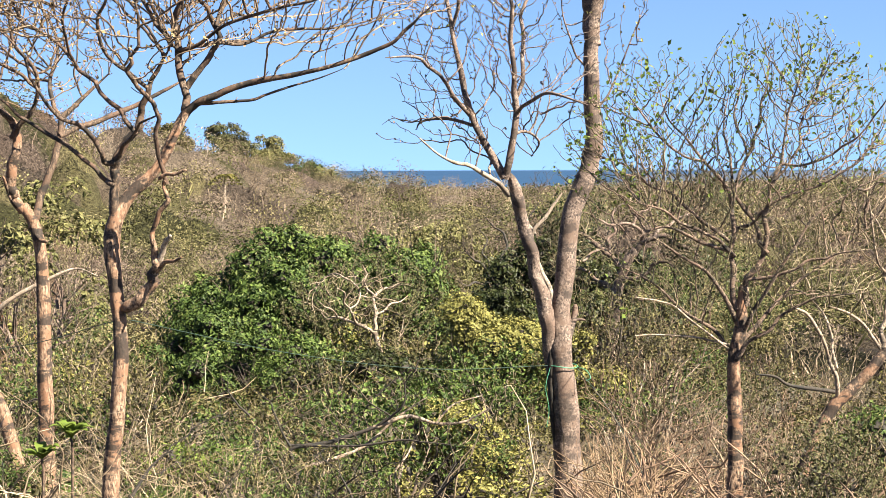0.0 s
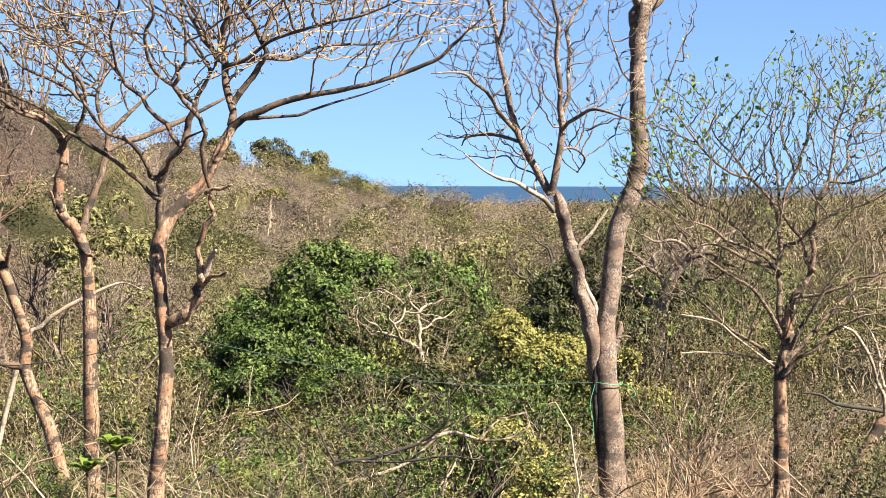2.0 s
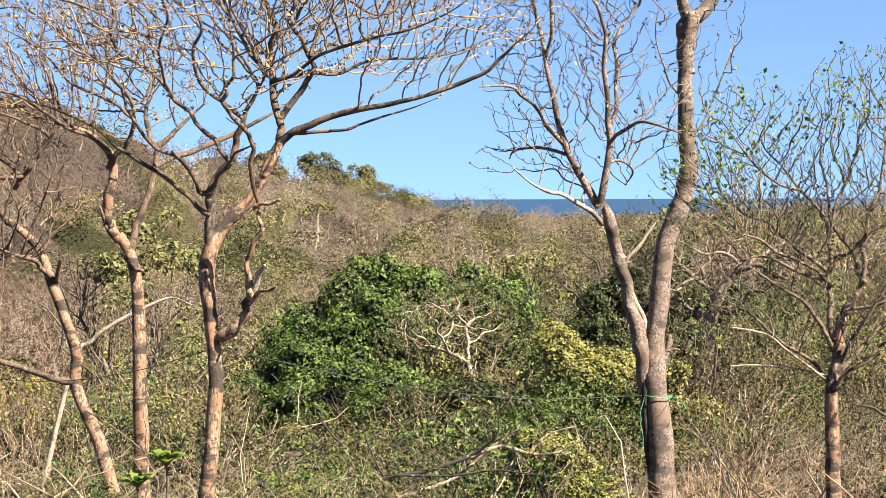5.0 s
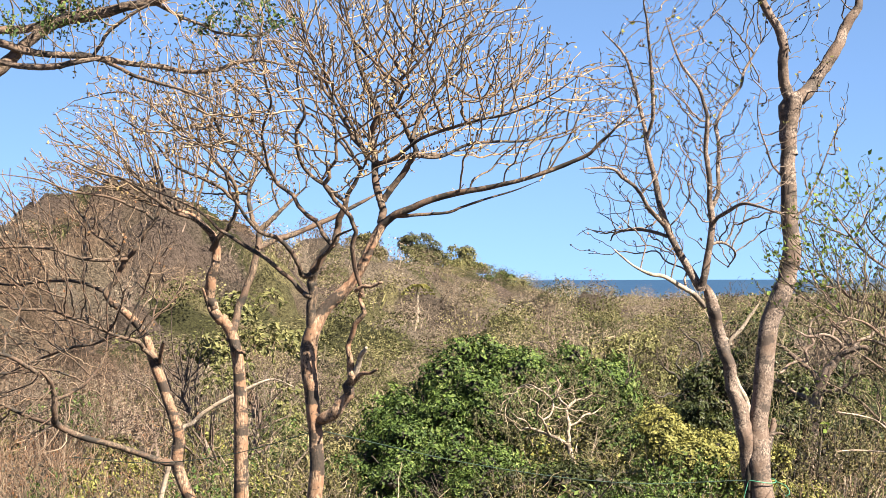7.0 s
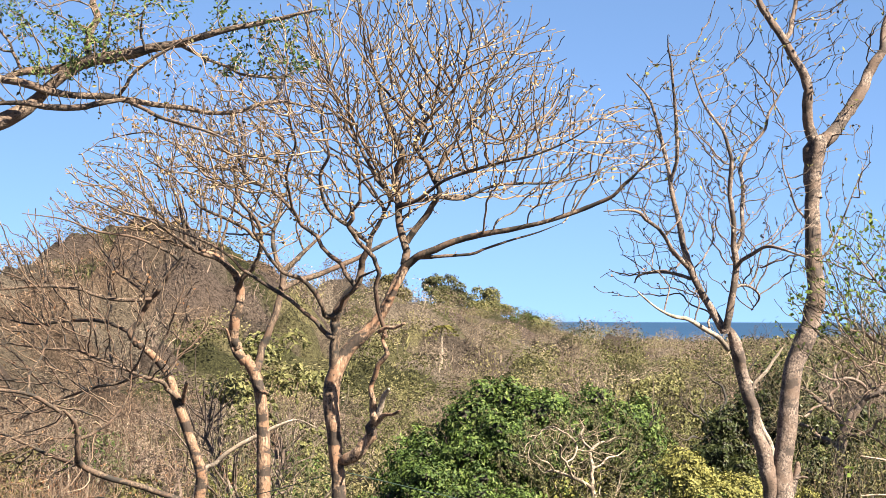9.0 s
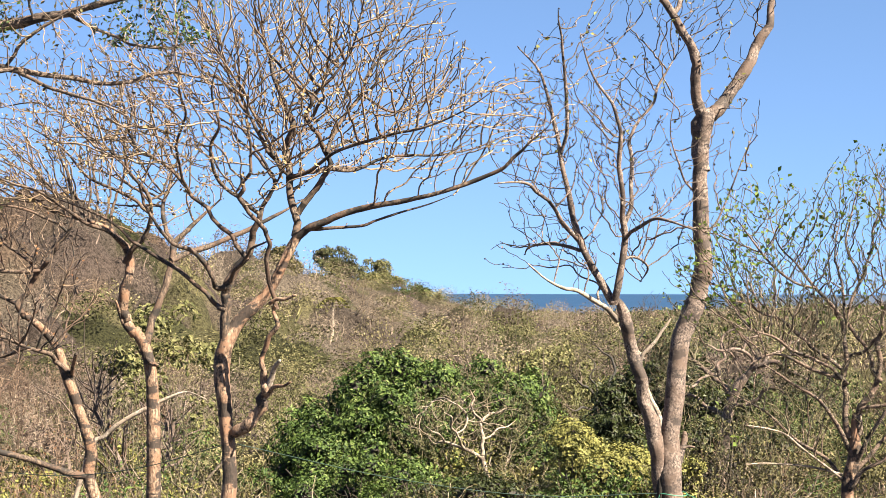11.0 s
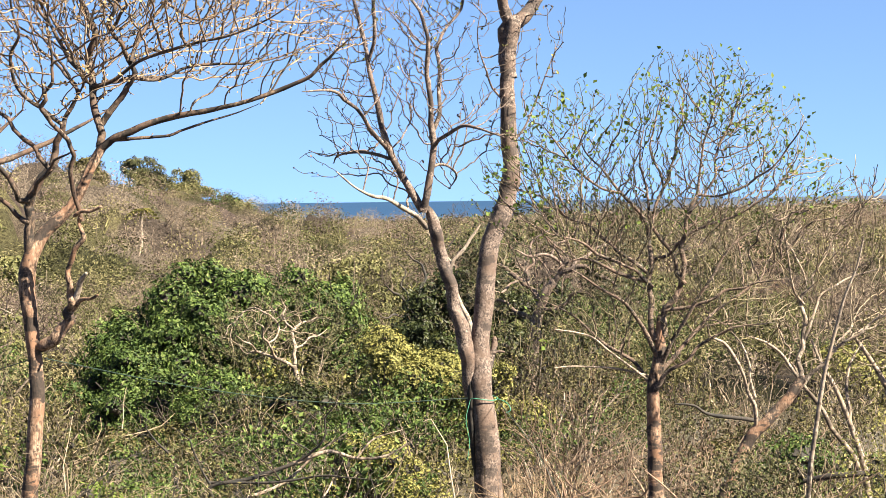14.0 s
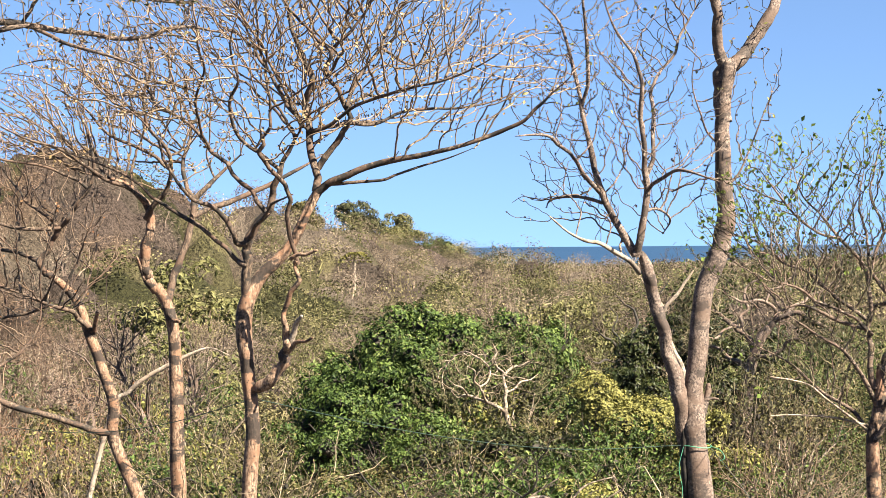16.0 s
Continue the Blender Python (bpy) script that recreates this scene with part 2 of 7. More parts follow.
def part(name, data, mat, parent=None, label=""):
    """One mesh (verts, faces) as an object, under a thing where one is given."""
    verts, faces, smooth = data
    ob = new(name, mesh_from(name, verts, faces, smooth))
    if name in ("crown", "foliage", "stem_clump", "dry_foliage", "fresh_foliage", "seed_pod", "branchwork", "shade_core"):
        tagged(ob, kind="stuff")
    ob.data.materials.append(mat)
    if parent is not None:
        ob.parent = parent
    return tagged(ob, label)


def thing(name, at, label, category, group="", kind=""):
    ob = new(name)
    ob.location = at
    ob.empty_display_size = 0.3
    return tagged(ob, label, category, group, kind)


def unit(v):
    return v / np.maximum(np.linalg.norm(v, axis=-1, keepdims=True), 1e-9)


def tubes(p, r, sides=3, closed=False):
    """Tapered round tubes: p (n, k, 3) centre lines, r (n, k) radii."""
    p, r = np.asarray(p, float), np.asarray(r, float)
    n, k, _ = p.shape
    t = unit(np.gradient(p, axis=1))
    a = unit(np.cross(t, np.array([0.05, 1.0, 0.03])))
    b = np.cross(t, a)
    w = np.linspace(0, 2 * np.pi, sides, endpoint=False)
    ring = a[:, :, None] * np.cos(w)[:, None] + b[:, :, None] * np.sin(w)[:, None]
    v = p[:, :, None] + ring * r[:, :, None, None]
    i = np.arange(n)[:, None, None] * k * sides
    j = np.arange(k - 1)[None, :, None] * sides
    s, s2 = np.arange(sides)[None, None], (np.arange(sides) + 1)[None, None] % sides
    f = np.stack([i + j + s, i + j + s2, i + j + sides + s2, i + j + sides + s], -1)
    return v.reshape(-1, 3), f.reshape(-1, 4), True


def joined(*sets):
    vs, fs, at = [], [], 0
    for v, f, _ in sets:
        vs.append(v)
        fs.append(f + at)
        at += len(v)
    return np.concatenate(vs), np.concatenate(fs), sets[0][2]


def leaves(rng, at, size, aspect=0.5, up=0.5, fold=0.2, out=None):
    """Folded leaf blades at the points given, each turned its own way."""
    n = len(at)
    size = (size * rng.uniform(0.6, 1.3, n))[:, None]
    d = unit(rng.normal(size=(n, 3)) + [0, 0, 0.1])
    nrm = unit(rng.normal(size=(n, 3)) + [0, -0.3 * up, 1.6 * up])
    if out is not None:      # blades that clothe a rounded crown lie along its surface
        nrm = unit(out * 1.1 + rng.normal(size=(n, 3)) * 0.45 + [0, 0, 0.25])
        d = unit(d - nrm * (d * nrm).sum(1, keepdims=True) - [0, 0, 0.15])
    side = unit(np.cross(d, nrm))
    nrm = np.cross(side, d)
    w = side * size * aspect * 0.5
    mid = at + d * size * 0.45 + nrm * size * fold * 0.5
    v = np.stack([at, mid + w, at + d * size, mid - w], 1)
    return v.reshape(-1, 3), np.arange(4 * n).reshape(n, 4), False


def smooth_line(points, n):
    """Catmull-Rom line of n points through the control points; columns past the third ride along."""
    c = np.asarray(points, float)
    c = np.concatenate([2 * c[:1] - c[1:2], c, 2 * c[-1:] - c[-2:-1]])
    u = np.linspace(0, len(c) - 3 - 1e-6, n)
    i, s = u.astype(int), (u % 1)[:, None]
    a, b, d, e = c[i], c[i + 1], c[i + 2], c[i + 3]
    return 0.5 * (2 * b + (d - a) * s + (2 * a - 5 * b + 4 * d - e) * s ** 2 + (3 * b - a - 3 * d + e) * s ** 3)


def sprout(rng, p, r, n, length, spread=0.9, up=0.3, wander=0.12, lo=0.25, k=5, thick=0.5, tip=0.003, bend=0.25, flat=1.0):
    """n twigs along the parents p (m, k, 3), r (m, k). Returns their lines and radii."""
    seg = np.linalg.norm(np.diff(p, axis=1), axis=2).sum(1)
    who = rng.choice(len(p), n, p=seg / seg.sum())
    u = lo + (1 - lo) * rng.random(n) ** 0.8
    f = u * (p.shape[1] - 1 - 1e-6)
    i, s = f.astype(int), (f % 1)[:, None]
    at = p[who, i] * (1 - s) + p[who, i + 1] * s
    tan = unit(p[who, i + 1] - p[who, i])
    rad = r[who, i] * (1 - s[:, 0]) + r[who, i + 1] * s[:, 0]
    side = rng.normal(size=(n, 3)) * [1, flat, 1]
    side = unit(side - tan * (side * tan).sum(1, keepdims=True))
    a = spread * rng.uniform(0.6, 1.2, n)[:, None]
    d = unit(tan * np.cos(a) + side * np.sin(a) + np.array([0, 0, up]))
    ln = (length * rng.uniform(0.45, 1.25, n) * (1.15 - 0.55 * u))[:, None, None]
    q = np.linspace(0, 1, k)[None, :, None]
    walk_ = np.cumsum(rng.normal(size=(n, k, 3)) * wander, axis=1)
    walk_ -= walk_[:, :1]
    line = at[:, None] + d[:, None] * q * ln + np.array([0, 0, 1.0]) * bend * ln * q ** 2 + walk_ * ln * 0.5
    r0 = np.minimum(rad * thick, rad * 0.9)[:, None]
    rr = np.maximum(r0 * (1 - 0.75 * q[:, :, 0]), tip)
    return line, rr


def blobs(rng, n, *shapes, keep=None):
    """n points spread through ellipsoids (x, y, z, rx, ry, rz), thinned by keep(x, y, z)."""
    e = np.array(shapes, float)
    size = e[:, 3] * e[:, 4] * e[:, 5]
    got = np.zeros((0, 3))
    while len(got) < n:
        w = rng.choice(len(e), 2 * n, p=size / size.sum())
        q = e[w, :3] + unit(rng.normal(size=(2 * n, 3))) * (rng.random((2 * n, 1)) ** 0.38) * e[w, 3:]
        got = np.concatenate([got, q if keep is None else q[keep(q[:, 0], q[:, 1], q[:, 2])]])
    return got[:n]


def colonise(rng, seeds, goals, step, kill, reach=1.5, curl=0.25, pull=(0, 0, 0), keep_on=0.45, hub=None, fan=0.9, rounds=90):
    """Twigs that grow out of the seeds towards the goals, forking where goals part. Returns places, parents (-1 for a seed)."""
    pos, parent, kids = [seeds], [np.full(len(seeds), -1)], np.zeros(len(seeds), int)
    near = np.empty(len(goals), int)
    dist = np.full(len(goals), 1e9)
    base, head = 0, np.zeros((len(seeds), 3))
    fresh, alive = seeds, np.ones(len(goals), bool)
    for _ in range(rounds):
        idx = np.flatnonzero(alive)
        if not len(idx) or not len(fresh):
            break
        for lo in range(0, len(fresh), 400):
            f = fresh[lo:lo + 400]
            d = np.sqrt(((goals[idx, None] - f[None]) ** 2).sum(-1))
            j = d.argmin(1)
            dj = d[np.arange(len(idx)), j]
            better = dj < dist[idx]
            dist[idx[better]], near[idx[better]] = dj[better], base + lo + j[better]
        alive &= dist > kill
        everything = np.concatenate(pos)
        base = len(everything)
        idx = np.flatnonzero(alive & (dist < reach))
        who = near[idx]
        ok = kids[who] < 3
        idx, who = idx[ok], who[ok]
        if not len(idx):
            break
        to = unit(goals[idx] - everything[who])
        if hub is not None:      # twigs only go on outwards
            ray = unit(everything - np.array(hub))
            ahead = (to * ray[who]).sum(1) > 0.12
            to, who = to[ahead], who[ahead]
            if not len(who):
                break
        way = np.zeros((base, 3))
        np.add.at(way, who, to)
        grow_at = np.unique(who)
        d = unit(unit(way[grow_at]) + keep_on * head[grow_at] + rng.normal(size=(len(grow_at), 3)) * curl + pull)
        if hub is not None:
            d = unit(d + fan * ray[grow_at])
        head = np.concatenate([head, d])
        fresh = everything[grow_at] + d * step * rng.uniform(0.75, 1.2, (len(grow_at), 1))
        kids[grow_at] += 1
        kids = np.concatenate([kids, np.zeros(len(fresh), int)])
        pos.append(fresh)
        parent.append(grow_at)
    return np.concatenate(pos), np.concatenate(parent)


def twig_radii(parent, tip, power=2.5, most=1.0):
    """Thickness by the number of tips that a twig carries."""
    n = len(parent)
    load, kids = np.zeros(n), np.bincount(parent[parent >= 0], minlength=n)
    load[kids == 0] = tip ** power
    heir, best = np.full(n, -1), np.zeros(n)
    for i in range(n - 1, -1, -1):
        p = parent[i]
        if p >= 0:
            load[p] += load[i]
            if load[i] > best[p]:
                best[p], heir[p] = load[i], i
    return np.minimum(load ** (1 / power), most), heir


def twig_mesh(pos, parent, r, heir, edges, sides=3):
    """Tubes along the edges given, each unbroken from fork to tip."""
    e = np.asarray(edges)
    p = parent[e]
    tan = np.zeros((len(pos), 3))
    has = parent >= 0
    tan[has] = unit(pos[has] - pos[parent[has]])
    w = np.linspace(0, 2 * np.pi, sides, endpoint=False)

    def rings(at, t, rad):
        a = unit(np.cross(t, np.array([0.05, 1.0, 0.03])))
        b = np.cross(t, a)
        return at[:, None] + (a[:, None] * np.cos(w)[None, :, None] + b[:, None] * np.sin(w)[None, :, None]) * rad[:, None, None]

    own = np.full(len(pos), -1)
    own[e] = np.arange(len(e))
    cont = (heir[p] == e) & (own[p] >= 0)
    start = np.where(cont, own[p], -1)
    new_at = np.flatnonzero(~cont)
    start[new_at] = len(e) + np.arange(len(new_at))
    v = np.concatenate([rings(pos[e], tan[e], r[e]), rings(pos[p[new_at]], tan[e[new_at]], r[e[new_at]])])
    k = np.arange(sides)[None]
    k2 = (k + 1) % sides
    a, b = start[:, None] * sides, np.arange(len(e))[:, None] * sides
    return v.reshape(-1, 3), np.stack([a + k, a + k2, b + k2, b + k], -1).reshape(-1, 4), True


def along(lines, gap):
    """Points at even steps along lines (n, k, 3)."""
    out = []
    for l in lines:
        m = max(int(np.linalg.norm(np.diff(l, axis=0), axis=1).sum() / gap), 2)
        u = np.linspace(0, len(l) - 1, m)
        out.append(np.stack([np.interp(u, np.arange(len(l)), l[:, c]) for c in range(3)], -1)[max(m // 5, 1):])
    return np.concatenate(out)


def crown_of(tree, goals, step, kill, tip, mat, pick=None, curl=0.25, pull=(0, 0, 0), reach=1.5, most=0.03, thick=0.011, power=2.5, hub=None, fan=0.9):
    """Grows the crown of a tree from its limbs; returns its twig ends as short lines."""
    lines = np.array(tree.lines)
    if pick is not None:
        lines = lines[pick]
    pos, parent = colonise(tree.rng, along(lines, step), goals, step, kill, reach, curl, pull, hub=hub, fan=fan)
    r, heir = twig_radii(parent, tip, power, most)
    e = np.flatnonzero(parent >= 0)
    heavy = r[e] > thick
    tree.crown = part("crown", twig_mesh(pos, parent, r, heir, e[~heavy], 3), mat, tree.ob)
    if heavy.sum() > 3:
        part("branchwork", twig_mesh(pos, parent, r, heir, e[heavy], 5), tree.limb_mat, tree.ob)
    e = e[r[e] < tip * 1.9]
    return np.stack([pos[parent[e]], pos[e]], 1)


# ---- the lie of the land ----
PROFILE_Y = np.array([-80, 0, 15, 26, 33, 37, 48, 60, 70, 100, 150, 260, 420, 900, 1050, 1250])
PROFILE_Z = np.array([27.5, 26.0, 25.4, 24.9, 24.0, 23.2, 23.2, 22.2, 21.3, 20.2, 20.0, 20.2, 18.6, 14.5, 11.0, -6.0])
RIDGE = np.array([(-110, 110, 27), (-75, 150, 30), (-56, 180, 32.1), (-48, 196, 38), (-42, 216, 27), (-35.5, 238, 31.3), (-24.5, 283, 28.9), (-15, 292, 22), (-8.6, 335, 20.5), (-5, 400, 20.6), (1, 500, 19.2), (12, 640, 17)], float)


def ground_z(x, y):
    """Height of the ground: a valley floor falling to the sea, and a spur coming down on one side."""
    x, y = np.asarray(x, float), np.asarray(y, float)
    z = np.interp(y, PROFILE_Y, PROFILE_Z)
    best = np.full(np.broadcast(x, y).shape, -50.0)
    for a, b in zip(RIDGE[:-1], RIDGE[1:]):
        d = b - a
        s = np.clip(((x - a[0]) * d[0] + (y - a[1]) * d[1]) / (d[0] ** 2 + d[1] ** 2), 0, 1)
        gap = np.hypot(x - a[0] - s * d[0], y - a[1] - s * d[1])
        width = 9 + 0.055 * (a[1] + s * d[1])
        best = np.maximum(best, (a[2] + s * d[2] - z) * np.exp(-(gap / width) ** 2))
    z = z + np.maximum(best, 0) + 2.4 * np.clip((x - 45) / 60, 0, 1) + 4.5 * np.clip((x - 130) / 160, 0, 1)
    return z + 0.25 * np.sin(x * 0.31 + 1.3) * np.cos(y * 0.23) * np.clip(y / 60, 0.2, 1.5)


def build_ground():
    v = np.concatenate([np.linspace(-80, 0, 14, endpoint=False), np.linspace(0, 120, 100, endpoint=False), np.linspace(120, 420, 90, endpoint=False), np.linspace(420, 1250, 70)])
    u = np.linspace(-1, 1, 150)
    y = np.repeat(v[:, None], len(u), 1)
    x = u[None] * (90 + 0.8 * np.maximum(y, 0))
    under = np.clip((y - 110) / 20, 0, 1) * np.clip((-x / np.maximum(y, 1) - 0.05) / 0.05, 0, 1)     # ground sunk on the spur so that it stays out of view below the woods sheet
    p = np.stack([x, y, ground_z(x, y) - 0.9 * under], -1)
    i = np.arange(len(v) - 1)[:, None] * len(u) + np.arange(len(u) - 1)[None]
    f = np.stack([i, i + 1, i + 1 + len(u), i + len(u)], -1).reshape(-1, 4)
    ob = part("ground", (p.reshape(-1, 3), f, True), GROUND)
    tagged(ob, "dry brown woodland floor with leaf litter and grass", "ground", kind="structure")


def build_sea():
    a = np.linspace(0, 2 * np.pi, 97)[:-1]
    rings = np.array([300, 1200, 2600, 4950.0])
    p = np.stack([rings[:, None] * np.cos(a), rings[:, None] * np.sin(a), np.zeros((4, 96))], -1)
    i = np.arange(3)[:, None] * 96 + np.arange(96)[None]
    j = np.arange(3)[:, None] * 96 + (np.arange(96)[None] + 1) % 96
    f = np.stack([i, j, j + 96, i + 96], -1).reshape(-1, 4)
    ob = part("water", (p.reshape(-1, 3), f, True), SEA)
    tagged(ob, "deep blue calm sea reaching the horizon", "sea", kind="structure")
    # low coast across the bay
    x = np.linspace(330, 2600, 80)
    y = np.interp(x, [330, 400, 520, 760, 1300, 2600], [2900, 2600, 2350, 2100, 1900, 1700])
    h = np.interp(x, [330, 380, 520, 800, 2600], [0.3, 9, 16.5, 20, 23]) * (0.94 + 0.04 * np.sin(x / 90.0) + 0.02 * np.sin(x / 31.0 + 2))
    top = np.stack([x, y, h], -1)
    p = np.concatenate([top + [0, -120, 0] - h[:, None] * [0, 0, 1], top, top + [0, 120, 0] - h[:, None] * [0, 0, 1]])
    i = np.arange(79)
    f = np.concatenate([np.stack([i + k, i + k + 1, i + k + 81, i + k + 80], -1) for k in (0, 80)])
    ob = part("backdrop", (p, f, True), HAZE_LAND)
    tagged(ob, "low coastline across the bay, blue painted for haze", "coast", kind="structure")


build_ground()
build_sea()


# ---- the standing trees ----
class Tree:
    """Gathers the limbs of one tree, then grows twigs and leaves on them."""

    def __init__(self, name, at, mat, label, seed, category="tree", dead=None, slim=1.0):
        self.ob = thing(name, at, label, category)
        self.at, self.mat, self.dead, self.rng = np.array(at), mat, dead or mat, np.random.default_rng(seed)
        self.lines, self.radii = [], []
        self.slim = slim
        # limbs of red trees get darker bark, painting in their shaded undersides
        self.limb_mat = BARK_BROWN if mat is BARK_RED else mat


def limb(tree, name, *points):
    """A trunk or limb through (x, y, z, radius) from the tree's foot; a trunk goes on into the ground."""
    pts = [[*p[:3], p[3] * (tree.slim if name == "limb" else 1.0)] for p in points]
    if name == "trunk" and tree.rooted:
        x, y, z = tree.at
        deep = float(ground_z(x, y)) - 0.3 - z
        if deep < -0.1:
            a, c = np.array(pts[0][:3]), np.array(pts[1][:3])
            d = (a - c) / max(c[2] - a[2], 0.15) * min(-deep, 1.2)
            pts.insert(0, [a[0] + max(min(d[0], 0.9), -0.9), a[1], deep, pts[0][3] * 1.2])
    if name == "limb":
        pts[-1][3] *= 0.55
    a, c = np.array(pts[-1]), np.array(pts[-2])
    d = unit((a - c)[:3])
    pts += [[*(a[:3] + d * a[3] * 0.7), a[3] * 0.7], [*(a[:3] + d * a[3] * 1.2), 0.003]]
    n = 6 * len(pts)
    line = smooth_line(pts, n)
    rng = tree.rng
    r = np.maximum(line[:, 3], 0.003)
    if n > 12:
        r[3:-9] = np.convolve(r, np.ones(7) / 7, "same")[3:-9]
    if name == "trunk" or r.max() > 0.04:
        r = r * (1 + 0.02 * np.interp(np.arange(n), np.arange(0, n + 3, 3), rng.normal(size=len(np.arange(0, n + 3, 3)))))
    wob = np.interp(np.arange(n), np.arange(0, n + 4, 4), rng.normal(size=len(np.arange(0, n + 4, 4))))
    xyz = line[:, :3] + np.stack([wob, np.roll(wob, 5), 0 * wob], -1) * (r[:, None] * (0.07 if name == "trunk" else 0.14) + (0.018 if name == "limb" else 0.0))
    sides = 18 if r.max() > 0.09 else 10 if r.max() > 0.05 else 6
    v, f, s = tubes(xyz[None], r[None], sides)
    lump = rng.normal(size=(n, sides))
    lump = (lump + np.roll(lump, 1, 0) + np.roll(lump, 2, 0) + np.roll(lump, 1, 1)) * (0.018 if name == "trunk" else 0.03)
    v = v + (v - np.repeat(xyz, sides, 0)) * lump.reshape(-1, 1)
    ob = part("trunk" if name == "trunk" else "stub" if name == "stub" else "limb", (v, f, s),
              BARK_DARK if name == "shade_limb" else tree.dead if name == "dead_limb" else tree.limb_mat if name == "limb" and r.max() < 0.075 else tree.mat, tree.ob, {"dead_limb": "pale dead limb without bark", "shade_limb": "dark strip added as shade on a limb's foot"}.get(name, ""))
    if name not in ("trunk", "stub", "shade_limb"):
        keep = np.linspace(0, n - 1, 9).astype(int)
        tree.lines.append(xyz[keep])
        tree.radii.append(r[keep])
    return ob


def twigs(tree, levels, mat, tip=0.006, wander=0.22):
    """Twigs in levels of (count, length, spread, up, bend, thickness); returns the finest lines."""
    p, r = np.array(tree.lines), np.array(tree.radii)
    sets = []
    for i, (n, length, spread, up, bend, thick) in enumerate(levels):
        p, r = sprout(tree.rng, p, r, n, length, spread, up, wander, 0.2 if i else 0.5, 5, thick, tip, bend, 0.9)
        if i == 0 and tree.limb_mat is not tree.mat:
            part("branchwork", tubes(p, r, 4), tree.limb_mat, tree.ob)
            continue
        sets.append(tubes(p, r, 3 if i else 4))
    tree.crown = part("crown", joined(*sets), mat, tree.ob)
    return p


def foliage(tree, lines, n, size, mat, name="foliage", aspect=0.5, near_tip=0.5, jitter=0.03, region=None):
    rng = tree.rng
    if region is not None:
        lines = lines[region(lines[:, -1])]
    w = rng.integers(len(lines), size=n)
    k = lines.shape[1]
    u = (near_tip + (1 - near_tip) * rng.random(n)) * (k - 1 - 1e-6)
    i, s = u.astype(int), (u % 1)[:, None]
    at = lines[w, i] * (1 - s) + lines[w, i + 1] * s + rng.normal(size=(n, 3)) * jitter
    part(name, leaves(rng, at, size, aspect), mat, tree.crown)


Tree.rooted = True

# forked tree with a smooth grey trunk
T = Tree("forked_tree", (3.28, 36, 23.63), BARK_GREY, "tall forked tree with smooth pinkish-grey trunk, nearly leafless", 11, dead=BARK_DEAD)
limb(T, "trunk", (0, 0, 0, 0.275), (0, 0, 0.52, 0.254), (-0.01, 0, 1.4, 0.249), (-0.09, 0, 2.26, 0.228), (-0.14, 0, 2.91, 0.212), (-0.15, 0, 3.33, 0.191), (-0.07, 0, 4.19, 0.175), (0.04, 0, 5.25, 0.175), (0.26, 0, 5.84, 0.185), (0.41, 0, 6.26, 0.185), (0.48, 0, 6.69, 0.175), (0.46, 0, 7.27, 0.159), (0.42, 0, 8.12, 0.143), (0.43, 0, 8.55, 0.138), (0.48, 0, 9.08, 0.138), (0.56, 0, 9.5, 0.148))
limb(T, "limb", (0.38, 0, 8.46, 0.143), (0.42, 0.05, 8.98, 0.138), (0.5, 0.1, 9.41, 0.159), (0.81, 0.14, 9.7, 0.117), (1.12, 0.19, 10.12, 0.112), (1.36, 0.24, 10.57, 0.107), (1.58, 0.29, 10.94, 0.091), (1.75, 0.34, 11.31, 0.075), (1.82, 0.38, 11.74, 0.064), (2, 0.43, 12.38, 0.048))
limb(T, "limb", (0.5, 0.09, 9.35, 0.117), (0.39, -0.01, 9.76, 0.106), (0.33, -0.12, 10.28, 0.095), (0.29, -0.22, 10.63, 0.089), (0.15, -0.32, 10.95, 0.079), (-0.14, -0.43, 11.42, 0.073), (-0.48, -0.53, 11.95, 0.063), (-0.74, -0.63, 12.46, 0.047))
limb(T, "limb", (-0.08, -0.41, 11.34, 0.052), (0.04, -0.22, 11.68, 0.047), (0.12, -0.03, 12.23, 0.037), (0.21, 0.17, 12.79, 0.027))
limb(T, "limb", (-0.3, 0, 2.16, 0.074), (-0.35, -0.06, 3.02, 0.127), (-0.49, -0.12, 3.58, 0.137), (-0.63, -0.19, 4.16, 0.121), (-0.8, -0.25, 4.8, 0.116), (-0.92, -0.31, 5.38, 0.115), (-1.05, -0.37, 5.75, 0.115), (-1.15, -0.43, 6.02, 0.126))
limb(T, "limb", (-1.22, -0.43, 6, 0.078), (-1.52, -0.34, 6.58, 0.068), (-1.79, -0.25, 7.05, 0.063), (-1.92, -0.16, 7.42, 0.058), (-1.98, -0.07, 7.84, 0.058), (-2.17, 0.02, 8.63, 0.042), (-2.28, 0.11, 9.33, 0.037), (-2.5, 0.2, 10.24, 0.027), (-2.94, 0.29, 10.82, 0.016))
limb(T, "limb", (-2.19, 0.03, 8.74, 0.032), (-2.08, -0.25, 9.45, 0.037), (-2.12, -0.54, 10.31, 0.026), (-2.22, -0.83, 10.95, 0.021), (-2.25, -1.12, 11.35, 0.015))
limb(T, "limb", (-1.87, -0.22, 7.16, 0.047), (-2.12, -0.48, 7.46, 0.042), (-2.37, -0.74, 7.78, 0.036), (-2.66, -1, 8.05, 0.031), (-2.92, -1.26, 8.2, 0.026), (-3.37, -1.52, 8.17, 0.015))
limb(T, "limb", (-1.82, -0.27, 6.98, 0.037), (-2.12, 0.02, 7.08, 0.032), (-2.43, 0.31, 7.12, 0.027), (-2.76, 0.6, 7.06, 0.022), (-2.82, 0.88, 6.93, 0.016))
